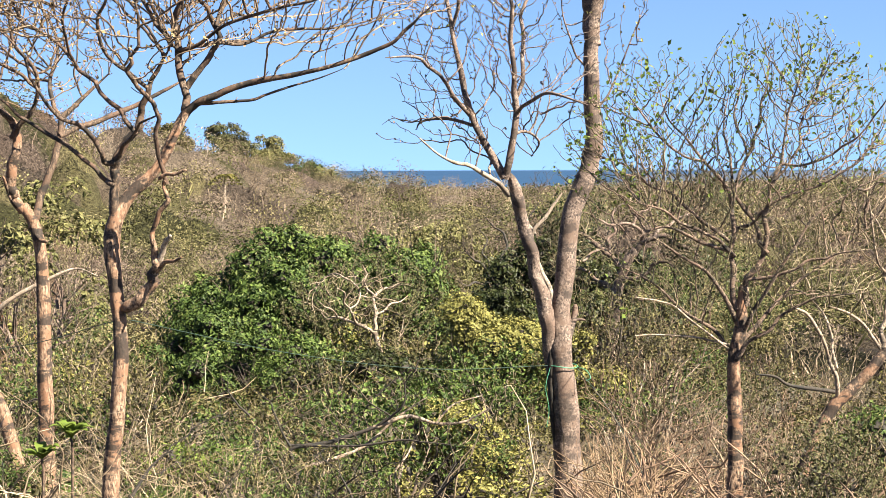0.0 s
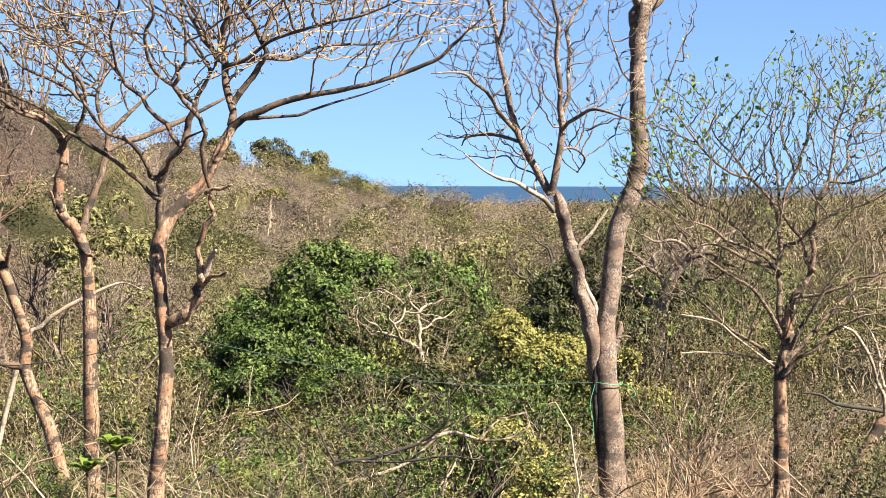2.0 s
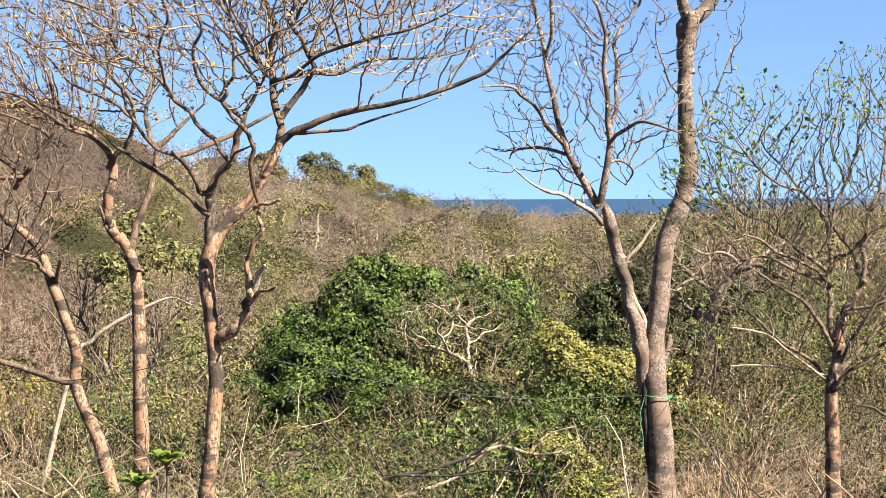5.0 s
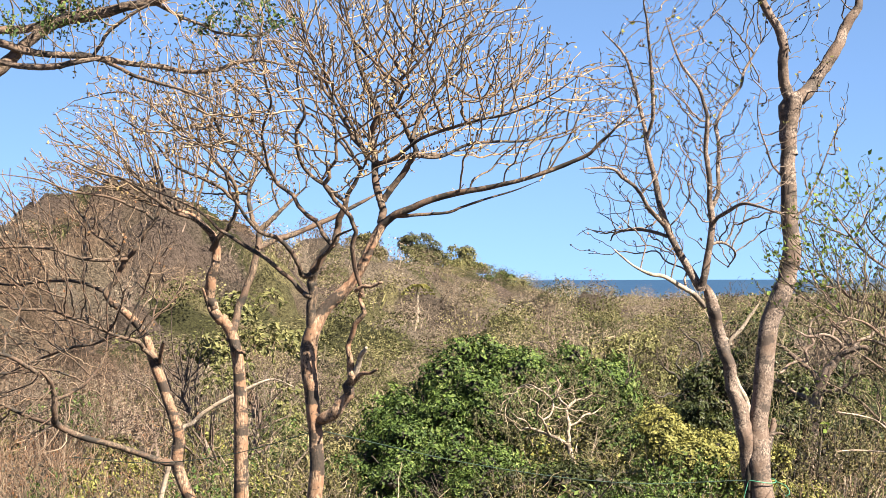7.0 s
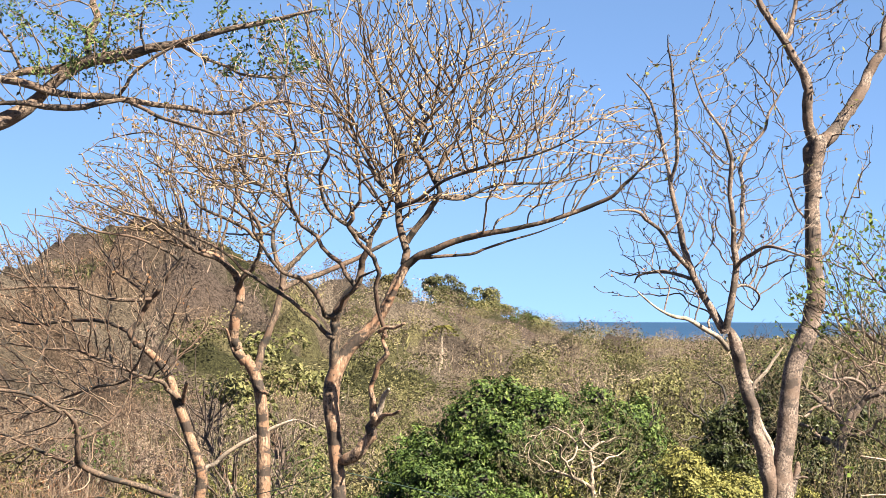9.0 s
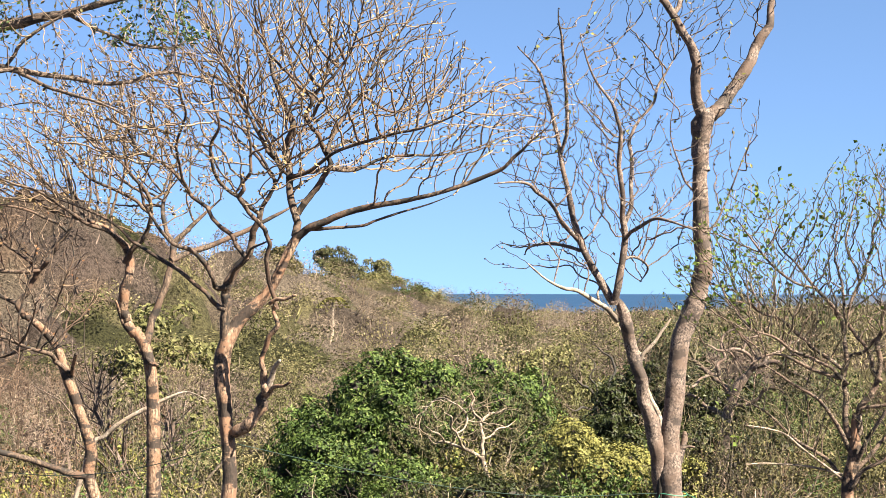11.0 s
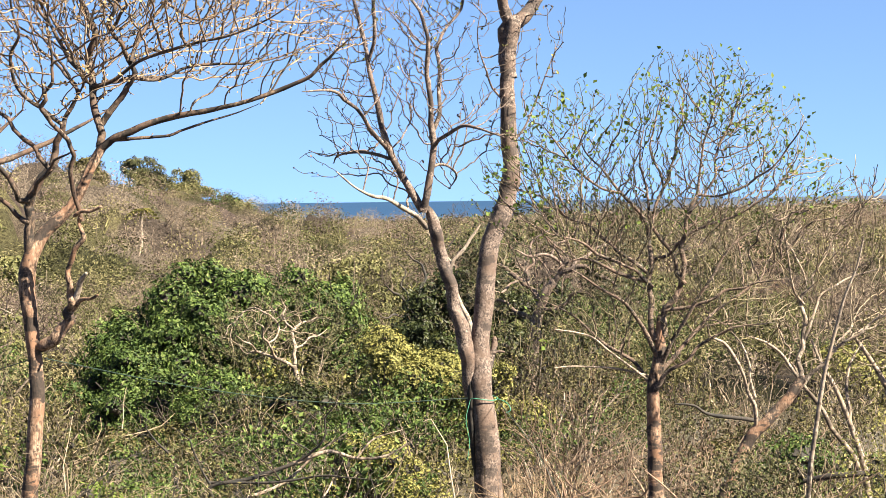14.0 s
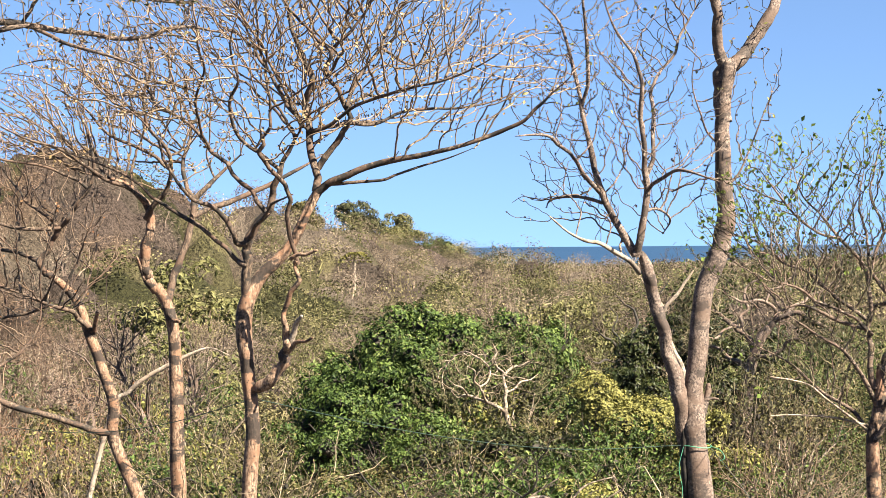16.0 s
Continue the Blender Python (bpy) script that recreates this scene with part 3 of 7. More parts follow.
limb(T, "limb", (-1.2, -0.43, 6, 0.078), (-1.11, -0.52, 6.58, 0.068), (-1.04, -0.61, 7.3, 0.057), (-1.05, -0.7, 7.91, 0.052), (-1.1, -0.79, 8.73, 0.041), (-1.14, -0.88, 9.19, 0.036), (-1.28, -0.97, 9.59, 0.031), (-1.62, -1.06, 10.15, 0.021), (-1.84, -1.15, 10.83, 0.015))
limb(T, "limb", (-1.04, -0.61, 7.35, 0.042), (-0.9, -0.4, 8.03, 0.042), (-0.86, -0.18, 8.77, 0.037), (-0.85, 0.04, 9.18, 0.032), (-0.48, 0.25, 9.69, 0.027), (-0.3, 0.47, 10.14, 0.027), (-0.02, 0.68, 10.64, 0.016))
limb(T, "limb", (-1.01, -0.6, 7.2, 0.036), (-0.79, -1.03, 7.39, 0.036), (-0.56, -1.46, 7.53, 0.030), (-0.3, -1.89, 7.48, 0.025), (0.08, -2.33, 7.31, 0.020))
limb(T, "limb", (-1.03, -0.55, 6.81, 0.031), (-0.79, -0.22, 6.86, 0.026), (-0.54, 0.12, 6.67, 0.021), (-0.64, 0.46, 6.42, 0.016))
limb(T, "dead_limb", (-1.13, -0.36, 5.68, 0.052), (-1.33, -0.53, 5.9, 0.047), (-1.63, -0.7, 6.08, 0.042), (-1.91, -0.86, 6.24, 0.036), (-2.17, -1.03, 6.29, 0.031), (-2.48, -1.2, 6.45, 0.020), (-2.79, -1.37, 6.71, 0.015))
# added dark tube that paints the shade beside the fork
limb(T, "shade_limb", (-0.25, -0.05, 0.9, 0.02), (-0.30, -0.06, 1.6, 0.055), (-0.32, -0.06, 2.3, 0.085), (-0.33, -0.06, 2.9, 0.095), (-0.36, -0.1, 3.4, 0.085), (-0.42, -0.13, 3.8, 0.06), (-0.5, -0.15, 4.1, 0.02))
limb(T, "stub", (-0.08, 0, 2.82, 0.095), (0.04, 0.04, 3.13, 0.074), (0.12, 0.06, 3.44, 0.058), (0.14, 0.07, 3.56, 0.047))
limb(T, "stub", (0.08, 0.02, 3.28, 0.032), (0.2, 0.0, 3.33, 0.026), (0.3, -0.03, 3.32, 0.021))
limb(T, "limb", (0.5, 0, 7.2, 0.026), (0.85, 0.1, 7.75, 0.02), (1.15, 0.2, 8.5, 0.014), (1.45, 0.2, 9.2, 0.009))
limb(T, "limb", (0.4, 0, 8.0, 0.022), (0.05, -0.1, 8.5, 0.018), (-0.15, -0.2, 9.2, 0.012), (-0.1, -0.25, 9.8, 0.008))
HIGH = [i for i, l in enumerate(T.lines) if l[-1, 2] > 6.2]
G = blobs(T.rng, 3400, (0.9, 0, 9.2, 0.8, 0.7, 1.4), (-1.75, -0.2, 8.9, 1.85, 1.6, 2.6), (-2.5, 0, 6.95, 1.2, 0.9, 0.6), (0.2, -0.2, 11.6, 1.9, 1.0, 1.2), (0.1, -0.3, 7.6, 1.0, 0.9, 1.3))
L = crown_of(T, G, 0.10, 0.13, 0.0076, TWIG_GREY, HIGH, 0.34, (0, 0, -0.02), most=0.03, hub=(-1.1, -0.4, 5.2), fan=0.12)
foliage(T, L, 700, 0.07, POD, "seed_pod", 0.6, 0.9, 0.01)
foliage(T, L, 260, 0.09, LEAF_YELLOW, "foliage", 0.6, 0.8, 0.03, lambda e: e[:, 2] > 8.5)

# umbrella tree with a red-brown trunk
T = Tree("umbrella_tree", (-3.78, 25.3, 25.34), BARK_RED, "red-barked umbrella tree with a wide bare crown", 12, dead=BARK_DEAD)
limb(T, "trunk", (0, 0, 0, 0.12), (0.04, 0, 0.57, 0.108), (0.1, 0, 1.09, 0.106), (0.15, 0, 1.69, 0.1), (0.18, 0, 2.14, 0.097), (0.16, 0, 2.59, 0.092), (0.11, 0, 3.11, 0.095), (0.07, 0, 3.48, 0.104), (0.12, 0.02, 3.85, 0.1), (0.28, 0.06, 4.15, 0.087), (0.48, 0.09, 4.35, 0.079), (0.65, 0.12, 4.53, 0.073), (0.79, 0.14, 4.77, 0.067), (0.91, 0.17, 5.05, 0.064), (1.06, 0.2, 5.3, 0.060))
limb(T, "limb", (0.09, 0, 3.55, 0.06), (0.11, -0.01, 3.9, 0.066), (0.11, -0.03, 4.23, 0.066), (0.13, -0.08, 4.49, 0.063), (0.16, -0.12, 4.68, 0.063), (0.32, -0.17, 4.9, 0.052), (0.46, -0.21, 5.14, 0.048), (0.55, -0.26, 5.38, 0.044), (0.62, -0.3, 5.64, 0.033), (0.76, -0.35, 5.86, 0.026), (0.88, -0.39, 6.04, 0.018))
limb(T, "limb", (1.05, 0.2, 5.28, 0.056), (1.3, 0.09, 5.45, 0.049), (1.85, -0.03, 5.64, 0.041), (2.45, -0.14, 5.74, 0.033), (2.86, -0.25, 5.82, 0.029), (3.34, -0.36, 5.97, 0.029), (3.74, -0.48, 6.13, 0.026), (3.94, -0.59, 6.31, 0.022), (4.14, -0.7, 6.48, 0.014), (4.38, -0.81, 6.71, 0.007))
limb(T, "limb", (1.06, 0.2, 5.29, 0.056), (1.01, 0.29, 5.58, 0.053), (0.92, 0.38, 5.83, 0.049), (0.88, 0.47, 6.2, 0.049), (0.9, 0.56, 6.59, 0.049), (0.91, 0.65, 6.86, 0.046), (0.77, 0.74, 7.18, 0.034), (0.62, 0.83, 7.54, 0.027), (0.53, 0.92, 8.02, 0.023), (0.37, 1.01, 8.35, 0.019))
limb(T, "limb", (1.04, 0.29, 5.6, 0.045), (1.25, 0.24, 5.87, 0.041), (1.42, 0.19, 6.12, 0.037), (1.43, 0.14, 6.4, 0.034), (1.38, 0.09, 6.59, 0.030), (1.22, 0.04, 6.77, 0.026), (1.22, -0.01, 6.99, 0.026), (1.32, -0.06, 7.2, 0.026), (1.56, -0.11, 7.43, 0.019), (1.79, -0.16, 7.79, 0.015), (1.94, -0.21, 8.23, 0.011))
limb(T, "limb", (1.43, 0.14, 6.4, 0.026), (1.54, 0.29, 6.67, 0.026), (1.68, 0.43, 6.97, 0.023), (1.87, 0.57, 7.23, 0.023), (2.04, 0.72, 7.59, 0.019), (2.29, 0.86, 7.99, 0.015), (2.59, 1.01, 8.47, 0.012), (2.69, 1.15, 8.88, 0.008))
limb(T, "limb", (0.9, 0.44, 6.08, 0.030), (1.24, 0.24, 6.18, 0.026), (1.56, 0.04, 6.4, 0.022), (1.95, -0.16, 6.53, 0.022), (2.35, -0.37, 6.61, 0.018), (2.78, -0.57, 6.68, 0.015), (3.28, -0.77, 6.87, 0.011), (3.64, -0.97, 7.1, 0.007))
limb(T, "limb", (1.43, 0.17, 6.19, 0.026), (1.79, 0.28, 6.18, 0.023), (2.14, 0.38, 6.34, 0.019), (2.51, 0.48, 6.39, 0.019), (2.91, 0.58, 6.4, 0.015), (3.4, 0.68, 6.5, 0.011), (3.86, 0.78, 6.69, 0.008))
limb(T, "limb", (1.17, 0.14, 5.38, 0.030), (1.54, 0.08, 5.4, 0.022), (1.99, 0.02, 5.44, 0.019), (2.33, -0.04, 5.57, 0.015), (2.74, -0.1, 5.69, 0.011), (3.12, -0.16, 5.82, 0.007))
limb(T, "limb", (1.88, 0.57, 7.22, 0.023), (2.25, 0.88, 7.02, 0.015), (2.54, 1.18, 7.13, 0.016), (2.88, 1.49, 7.35, 0.012), (3.15, 1.79, 7.85, 0.008))
limb(T, "limb", (0.13, 0, 2.75, 0.06), (0.29, -0.07, 2.7, 0.074), (0.45, -0.13, 2.81, 0.08), (0.59, -0.2, 3.03, 0.079), (0.66, -0.27, 3.19, 0.068), (0.69, -0.34, 3.39, 0.048), (0.64, -0.4, 3.66, 0.033), (0.74, -0.47, 3.87, 0.033), (0.84, -0.54, 4.11, 0.033), (0.84, -0.61, 4.35, 0.036))
limb(T, "limb", (0.84, -0.6, 4.33, 0.033), (0.8, -0.66, 4.61, 0.029), (0.77, -0.73, 4.9, 0.029), (0.79, -0.8, 5.13, 0.029), (0.75, -0.87, 5.33, 0.029), (0.65, -0.93, 5.44, 0.029), (0.54, -1, 5.63, 0.029), (0.47, -1.07, 5.77, 0.029), (0.49, -1.14, 5.93, 0.025), (0.58, -1.2, 6.11, 0.021), (0.6, -1.27, 6.39, 0.018), (0.53, -1.34, 6.74, 0.014), (0.61, -1.41, 7.09, 0.011))
limb(T, "dead_limb", (0.66, -0.26, 3.16, 0.044), (0.76, -0.36, 3.41, 0.040), (0.83, -0.46, 3.56, 0.033), (0.9, -0.56, 3.66, 0.022))
limb(T, "stub", (0.71, -0.28, 3.22, 0.037), (0.82, -0.41, 3.32, 0.029), (0.95, -0.55, 3.34, 0.022), (1.05, -0.68, 3.39, 0.014))
limb(T, "stub", (0.77, -0.62, 4.4, 0.029), (0.88, -0.69, 4.46, 0.025), (0.99, -0.75, 4.46, 0.022), (1.12, -0.82, 4.51, 0.018))
limb(T, "limb", (0.15, -0.11, 4.64, 0.041), (0.05, -0.21, 4.6, 0.037), (-0.02, -0.32, 4.75, 0.033), (-0.11, -0.42, 4.96, 0.033), (-0.27, -0.52, 5.09, 0.029), (-0.46, -0.62, 5.18, 0.025), (-0.66, -0.72, 5.41, 0.022), (-0.79, -0.82, 5.77, 0.018), (-0.99, -0.92, 6.13, 0.014), (-1.27, -1.02, 6.35, 0.011))
limb(T, "limb", (0.09, -0.05, 4.31, 0.041), (-0.02, 0.03, 4.39, 0.034), (-0.2, 0.11, 4.57, 0.030), (-0.41, 0.19, 4.74, 0.030), (-0.65, 0.27, 4.89, 0.030), (-0.92, 0.35, 5.04, 0.026), (-1.14, 0.43, 5.2, 0.023), (-1.47, 0.51, 5.45, 0.019), (-1.91, 0.58, 5.68, 0.015), (-2.4, 0.66, 5.85, 0.011))
limb(T, "limb", (0.16, -0.12, 4.66, 0.037), (0.27, -0.3, 4.79, 0.029), (0.41, -0.47, 4.97, 0.022), (0.58, -0.65, 5.12, 0.018), (0.82, -0.83, 5.22, 0.014))
limb(T, "limb", (0.41, -0.47, 4.97, 0.033), (0.24, -0.36, 5.27, 0.029), (0.08, -0.25, 5.42, 0.029), (-0.13, -0.13, 5.65, 0.026), (-0.37, -0.02, 5.88, 0.026), (-0.58, 0.09, 6.11, 0.022), (-0.83, 0.21, 6.31, 0.019), (-1.16, 0.32, 6.51, 0.015), (-1.42, 0.44, 6.83, 0.011))
limb(T, "limb", (0.59, -0.29, 5.57, 0.029), (0.4, -0.44, 5.75, 0.026), (0.2, -0.6, 5.89, 0.025), (0.08, -0.76, 6.1, 0.022), (0.07, -0.92, 6.41, 0.022), (0.2, -1.08, 6.69, 0.018), (0.15, -1.24, 7.11, 0.014), (0.25, -1.4, 7.52, 0.011))
limb(T, "limb", (0.88, 0.46, 6.16, 0.034), (0.66, 0.52, 6.4, 0.030), (0.51, 0.59, 6.67, 0.027), (0.37, 0.66, 6.91, 0.023), (0.17, 0.73, 7.22, 0.019), (0, 0.79, 7.62, 0.015), (-0.16, 0.86, 8.1, 0.012))
limb(T, "limb", (-0.37, -0.02, 5.86, 0.022), (-0.43, -0.35, 6.16, 0.018), (-0.41, -0.68, 6.51, 0.018), (-0.25, -1.01, 6.85, 0.014), (-0.27, -1.33, 7.17, 0.011))
UP = [i for i, l in enumerate(T.lines) if l[-1, 2] > 5.2]
G = blobs(T.rng, 10900, (0.8, 0.2, 6.7, 3.0, 2.6, 2.0), (0.9, 0.1, 7.8, 2.1, 1.8, 1.5), (3.3, -0.2, 6.9, 1.1, 0.9, 0.8), (4.1, -0.6, 6.75, 0.8, 0.6, 0.5), (-1.4, 0.1, 6.3, 1.3, 1.0, 0.9), (2.5, 0.7, 7.9, 0.9, 0.9, 0.9), keep=lambda x, y, z: z > 5.45 + 0.3 * np.maximum(np.abs(x - 1) - 0.3, 0) + 0.2 * np.abs(y))
L = crown_of(T, G, 0.085, 0.105, 0.0074, TWIG_TAN, UP, 0.26, (0, 0, 0.0), most=0.026, thick=0.018, hub=(0.9, 0.2, 5.2), fan=0.24)
foliage(T, L, 500, 0.05, LEAF_OLIVE, "foliage", 0.6, 0.7, 0.03)
foliage(T, L, 3200, 0.055, LEAF_DRY, "dry_foliage", 0.6, 0.6, 0.03)

T = Tree("umbrella_tree", (-6.02, 33.2, 24.24), BARK_RED, "slender red-barked tree forking into a bare crown", 13, dead=BARK_DEAD)
limb(T, "trunk", (0, 0, 0, 0.146), (-0.01, 0, 0.99, 0.132), (-0.01, 0, 1.97, 0.127), (-0.03, 0, 2.95, 0.117), (-0.04, 0, 3.74, 0.107), (-0.08, 0, 4.27, 0.103), (-0.17, 0, 4.62, 0.098), (-0.34, 0, 4.91, 0.093))
limb(T, "limb", (-0.39, 0, 4.87, 0.088), (-0.5, -0.04, 5.14, 0.088), (-0.52, -0.09, 5.33, 0.088), (-0.49, -0.13, 5.63, 0.088), (-0.44, -0.18, 5.92, 0.078), (-0.43, -0.22, 6.19, 0.073), (-0.52, -0.27, 6.44, 0.063), (-0.76, -0.31, 6.66, 0.048), (-1.05, -0.35, 6.81, 0.034), (-1.49, -0.4, 6.91, 0.024))
limb(T, "limb", (-0.21, 0, 4.57, 0.073), (-0.14, 0.07, 4.89, 0.069), (-0.08, 0.15, 5.16, 0.064), (0.03, 0.22, 5.48, 0.059), (0.14, 0.3, 5.8, 0.059), (0.19, 0.37, 6.13, 0.059), (0.23, 0.44, 6.43, 0.054), (0.44, 0.52, 6.68, 0.045), (0.63, 0.59, 6.88, 0.035), (1.03, 0.66, 7.23, 0.025))
limb(T, "limb", (0.21, 0.38, 6.16, 0.054), (0.49, 0.56, 6.3, 0.050), (0.71, 0.74, 6.38, 0.050), (1.09, 0.91, 6.56, 0.045), (1.48, 1.09, 6.73, 0.040), (1.97, 1.27, 7, 0.030), (2.36, 1.44, 7.26, 0.020))
limb(T, "limb", (-0.43, -0.21, 6.12, 0.058), (-0.3, -0.36, 6.36, 0.048), (-0.08, -0.51, 6.6, 0.043), (0.05, -0.65, 6.94, 0.038), (-0.02, -0.8, 7.32, 0.033), (-0.29, -0.95, 7.7, 0.028), (-0.36, -1.1, 8.17, 0.024), (-0.18, -1.25, 8.63, 0.019), (-0.3, -1.4, 9.19, 0.014))
limb(T, "limb", (0.23, 0.44, 6.43, 0.045), (0.06, 0.64, 6.78, 0.040), (-0.02, 0.84, 7.14, 0.035), (0.1, 1.04, 7.61, 0.030), (-0.04, 1.24, 8.13, 0.025), (-0.34, 1.44, 8.66, 0.020), (-0.27, 1.64, 9.3, 0.015))
limb(T, "limb", (-0.47, -0.26, 6.41, 0.044), (-0.77, -0.52, 6.65, 0.038), (-1.1, -0.79, 6.79, 0.033), (-1.44, -1.06, 7.08, 0.028), (-1.76, -1.32, 7.31, 0.023), (-2.18, -1.59, 7.44, 0.019), (-2.59, -1.85, 7.66, 0.014))
limb(T, "limb", (0.05, -0.65, 6.92, 0.034), (-0.17, -0.79, 7.13, 0.029), (-0.49, -0.92, 7.32, 0.028), (-0.95, -1.05, 7.55, 0.024), (-1.31, -1.19, 7.98, 0.019), (-1.67, -1.32, 8.26, 0.014), (-2.12, -1.45, 8.49, 0.009))
limb(T, "limb", (-0.29, -0.95, 7.7, 0.028), (-0.63, -0.71, 8.01, 0.024), (-1.08, -0.48, 8.32, 0.019), (-1.53, -0.24, 8.64, 0.019), (-2.09, 0, 8.91, 0.015), (-2.96, 0.24, 8.79, 0.010))
limb(T, "stub", (-0.25, 0, 4.59, 0.044), (-0.05, -0.13, 4.38, 0.039), (0.08, -0.27, 4.35, 0.029))
limb(T, "stub", (-0.53, -0.02, 4.99, 0.039), (-0.6, -0.15, 5.24, 0.029), (-0.63, -0.29, 5.44, 0.024))
UP = [i for i, l in enumerate(T.lines) if l[-1, 2] > 4.5]
G = blobs(T.rng, 4600, (-1.2, 0, 7.7, 2.5, 1.9, 1.7), keep=lambda x, y, z: z > 6.5 + 0.25 * np.abs(x + 0.1))
L = crown_of(T, G, 0.10, 0.125, 0.0085, TWIG_TAN, UP, 0.26, (0, 0, 0.0), most=0.03, thick=0.02, hub=(-0.1, 0, 6.1), fan=0.24)
foliage(T, L, 500, 0.06, LEAF_OLIVE, "foliage", 0.6, 0.7, 0.03)
foliage(T, L, 1500, 0.07, LEAF_DRY, "dry_foliage", 0.6, 0.6, 0.03)

T = Tree("leaning_tree", (-6.98, 32.7, 26.13), BARK_RED, "leaning red-barked tree with tangled dry twigs", 14, dead=BARK_DEAD)
limb(T, "trunk", (0.54, 0, -1.31, 0.13), (0.48, 0, -1.06, 0.122), (0.3, 0, -0.41, 0.112), (0.05, 0, 0.14, 0.105), (-0.09, 0, 0.58, 0.101), (-0.06, 0, 1.04, 0.097), (-0.27, 0, 1.72, 0.09), (-0.49, 0, 2.3, 0.09), (-0.64, 0, 2.77, 0.077), (-0.9, 0, 3.09, 0.067), (-1.18, 0, 3.3, 0.058))
limb(T, "limb", (-1.14, 0, 3.28, 0.058), (-1.31, -0.05, 3.52, 0.053), (-1.15, -0.1, 3.74, 0.048), (-1.04, -0.14, 3.94, 0.043), (-0.86, -0.19, 4.13, 0.043), (-0.72, -0.24, 4.33, 0.038), (-0.58, -0.29, 4.52, 0.038), (-0.38, -0.33, 4.76, 0.033), (-0.27, -0.38, 5.14, 0.029), (-0.36, -0.43, 5.62, 0.024), (-0.5, -0.48, 6.11, 0.019), (-0.39, -0.52, 6.68, 0.014))
limb(T, "limb", (-0.35, 0, 2.12, 0.048), (-0.55, -0.12, 2.48, 0.048), (-0.69, -0.23, 2.66, 0.043), (-0.86, -0.35, 2.71, 0.038), (-1.06, -0.47, 2.78, 0.033), (-1.39, -0.58, 2.95, 0.028), (-1.71, -0.7, 3.08, 0.024), (-2.07, -0.81, 3.22, 0.023), (-2.57, -0.93, 3.24, 0.019), (-3.17, -1.05, 3.34, 0.014))
limb(T, "stub", (-0.4, 0, 2.23, 0.043), (-0.32, -0.2, 2.46, 0.038), (-0.23, -0.39, 2.66, 0.033))
limb(T, "limb", (-1.29, -0.04, 3.5, 0.038), (-1.69, 0.17, 3.65, 0.034), (-2.1, 0.38, 3.71, 0.029), (-2.67, 0.59, 3.69, 0.024), (-3.35, 0.8, 3.64, 0.020), (-4.03, 1.01, 3.79, 0.015))
limb(T, "limb", (-0.88, -0.18, 4.08, 0.033), (-1.18, -0.28, 4.06, 0.033), (-1.55, -0.37, 4.08, 0.033), (-1.87, -0.46, 4.16, 0.028), (-2.14, -0.56, 4.26, 0.028), (-2.71, -0.65, 4.3, 0.024), (-3.56, -0.74, 4.23, 0.019), (-4.32, -0.84, 4.28, 0.014))
limb(T, "limb", (-0.91, -0.17, 4.04, 0.033), (-1.16, 0.02, 4.28, 0.029), (-1.51, 0.22, 4.48, 0.024), (-1.76, 0.41, 4.73, 0.019), (-2.07, 0.61, 5.04, 0.020), (-2.43, 0.81, 5.4, 0.015), (-2.9, 1, 5.72, 0.010))
limb(T, "limb", (-0.38, -0.33, 4.76, 0.029), (-0.67, -0.57, 4.95, 0.024), (-1.1, -0.8, 5.13, 0.023), (-1.62, -1.04, 5.22, 0.019), (-2.13, -1.27, 5.4, 0.014), (-2.74, -1.51, 5.49, 0.009))
limb(T, "limb", (-1.06, -0.47, 2.78, 0.028), (-1.47, -0.3, 2.63, 0.024), (-1.96, -0.14, 2.55, 0.024), (-2.6, 0.03, 2.32, 0.019), (-3.25, 0.19, 2.02, 0.015))
limb(T, "limb", (-0.06, 0, 0.56, 0.063), (-0.31, -0.17, 0.62, 0.062), (-0.66, -0.35, 0.75, 0.057), (-1.08, -0.52, 0.92, 0.052), (-1.52, -0.7, 1.06, 0.052), (-1.85, -0.87, 1.23, 0.061), (-1.94, -1.05, 1.45, 0.056), (-1.92, -1.22, 1.82, 0.051), (-1.9, -1.4, 2.04, 0.046), (-2.04, -1.57, 2.21, 0.037))
limb(T, "limb", (-2.01, -1.54, 2.18, 0.037), (-2.3, -1.7, 2.37, 0.036), (-2.57, -1.87, 2.52, 0.032), (-3.13, -2.03, 2.6, 0.027), (-3.64, -2.19, 2.65, 0.018))
limb(T, "limb", (-2.56, -1.87, 2.52, 0.027), (-2.57, -1.7, 2.78, 0.023), (-2.53, -1.54, 3, 0.023), (-2.41, -1.38, 3.24, 0.018), (-2.39, -1.21, 3.61, 0.014))
limb(T, "limb", (-1.85, -0.87, 1.25, 0.037), (-2.48, -0.71, 1.4, 0.033), (-3.02, -0.55, 1.62, 0.028), (-3.47, -0.38, 1.76, 0.024), (-4.13, -0.22, 1.89, 0.019))
limb(T, "limb", (-1.93, -1.16, 1.72, 0.032), (-1.61, -1.03, 1.86, 0.028), (-1.41, -0.9, 2.04, 0.023), (-1.2, -0.77, 2.36, 0.019), (-1.13, -0.64, 2.84, 0.014))
G = blobs(T.rng, 4600, (-2.3, -0.3, 3.7, 2.6, 1.7, 2.1), (-2.6, -0.8, 1.6, 1.7, 1.2, 0.9))
L = crown_of(T, G, 0.115, 0.15, 0.009, TWIG_RUST, None, 0.24, (-0.05, 0, -0.02), most=0.03, hub=(-0.9, -0.2, 2.2), fan=0.25)
foliage(T, L, 400, 0.06, LEAF_RUST, "dry_foliage", 0.6, 0.7, 0.03)

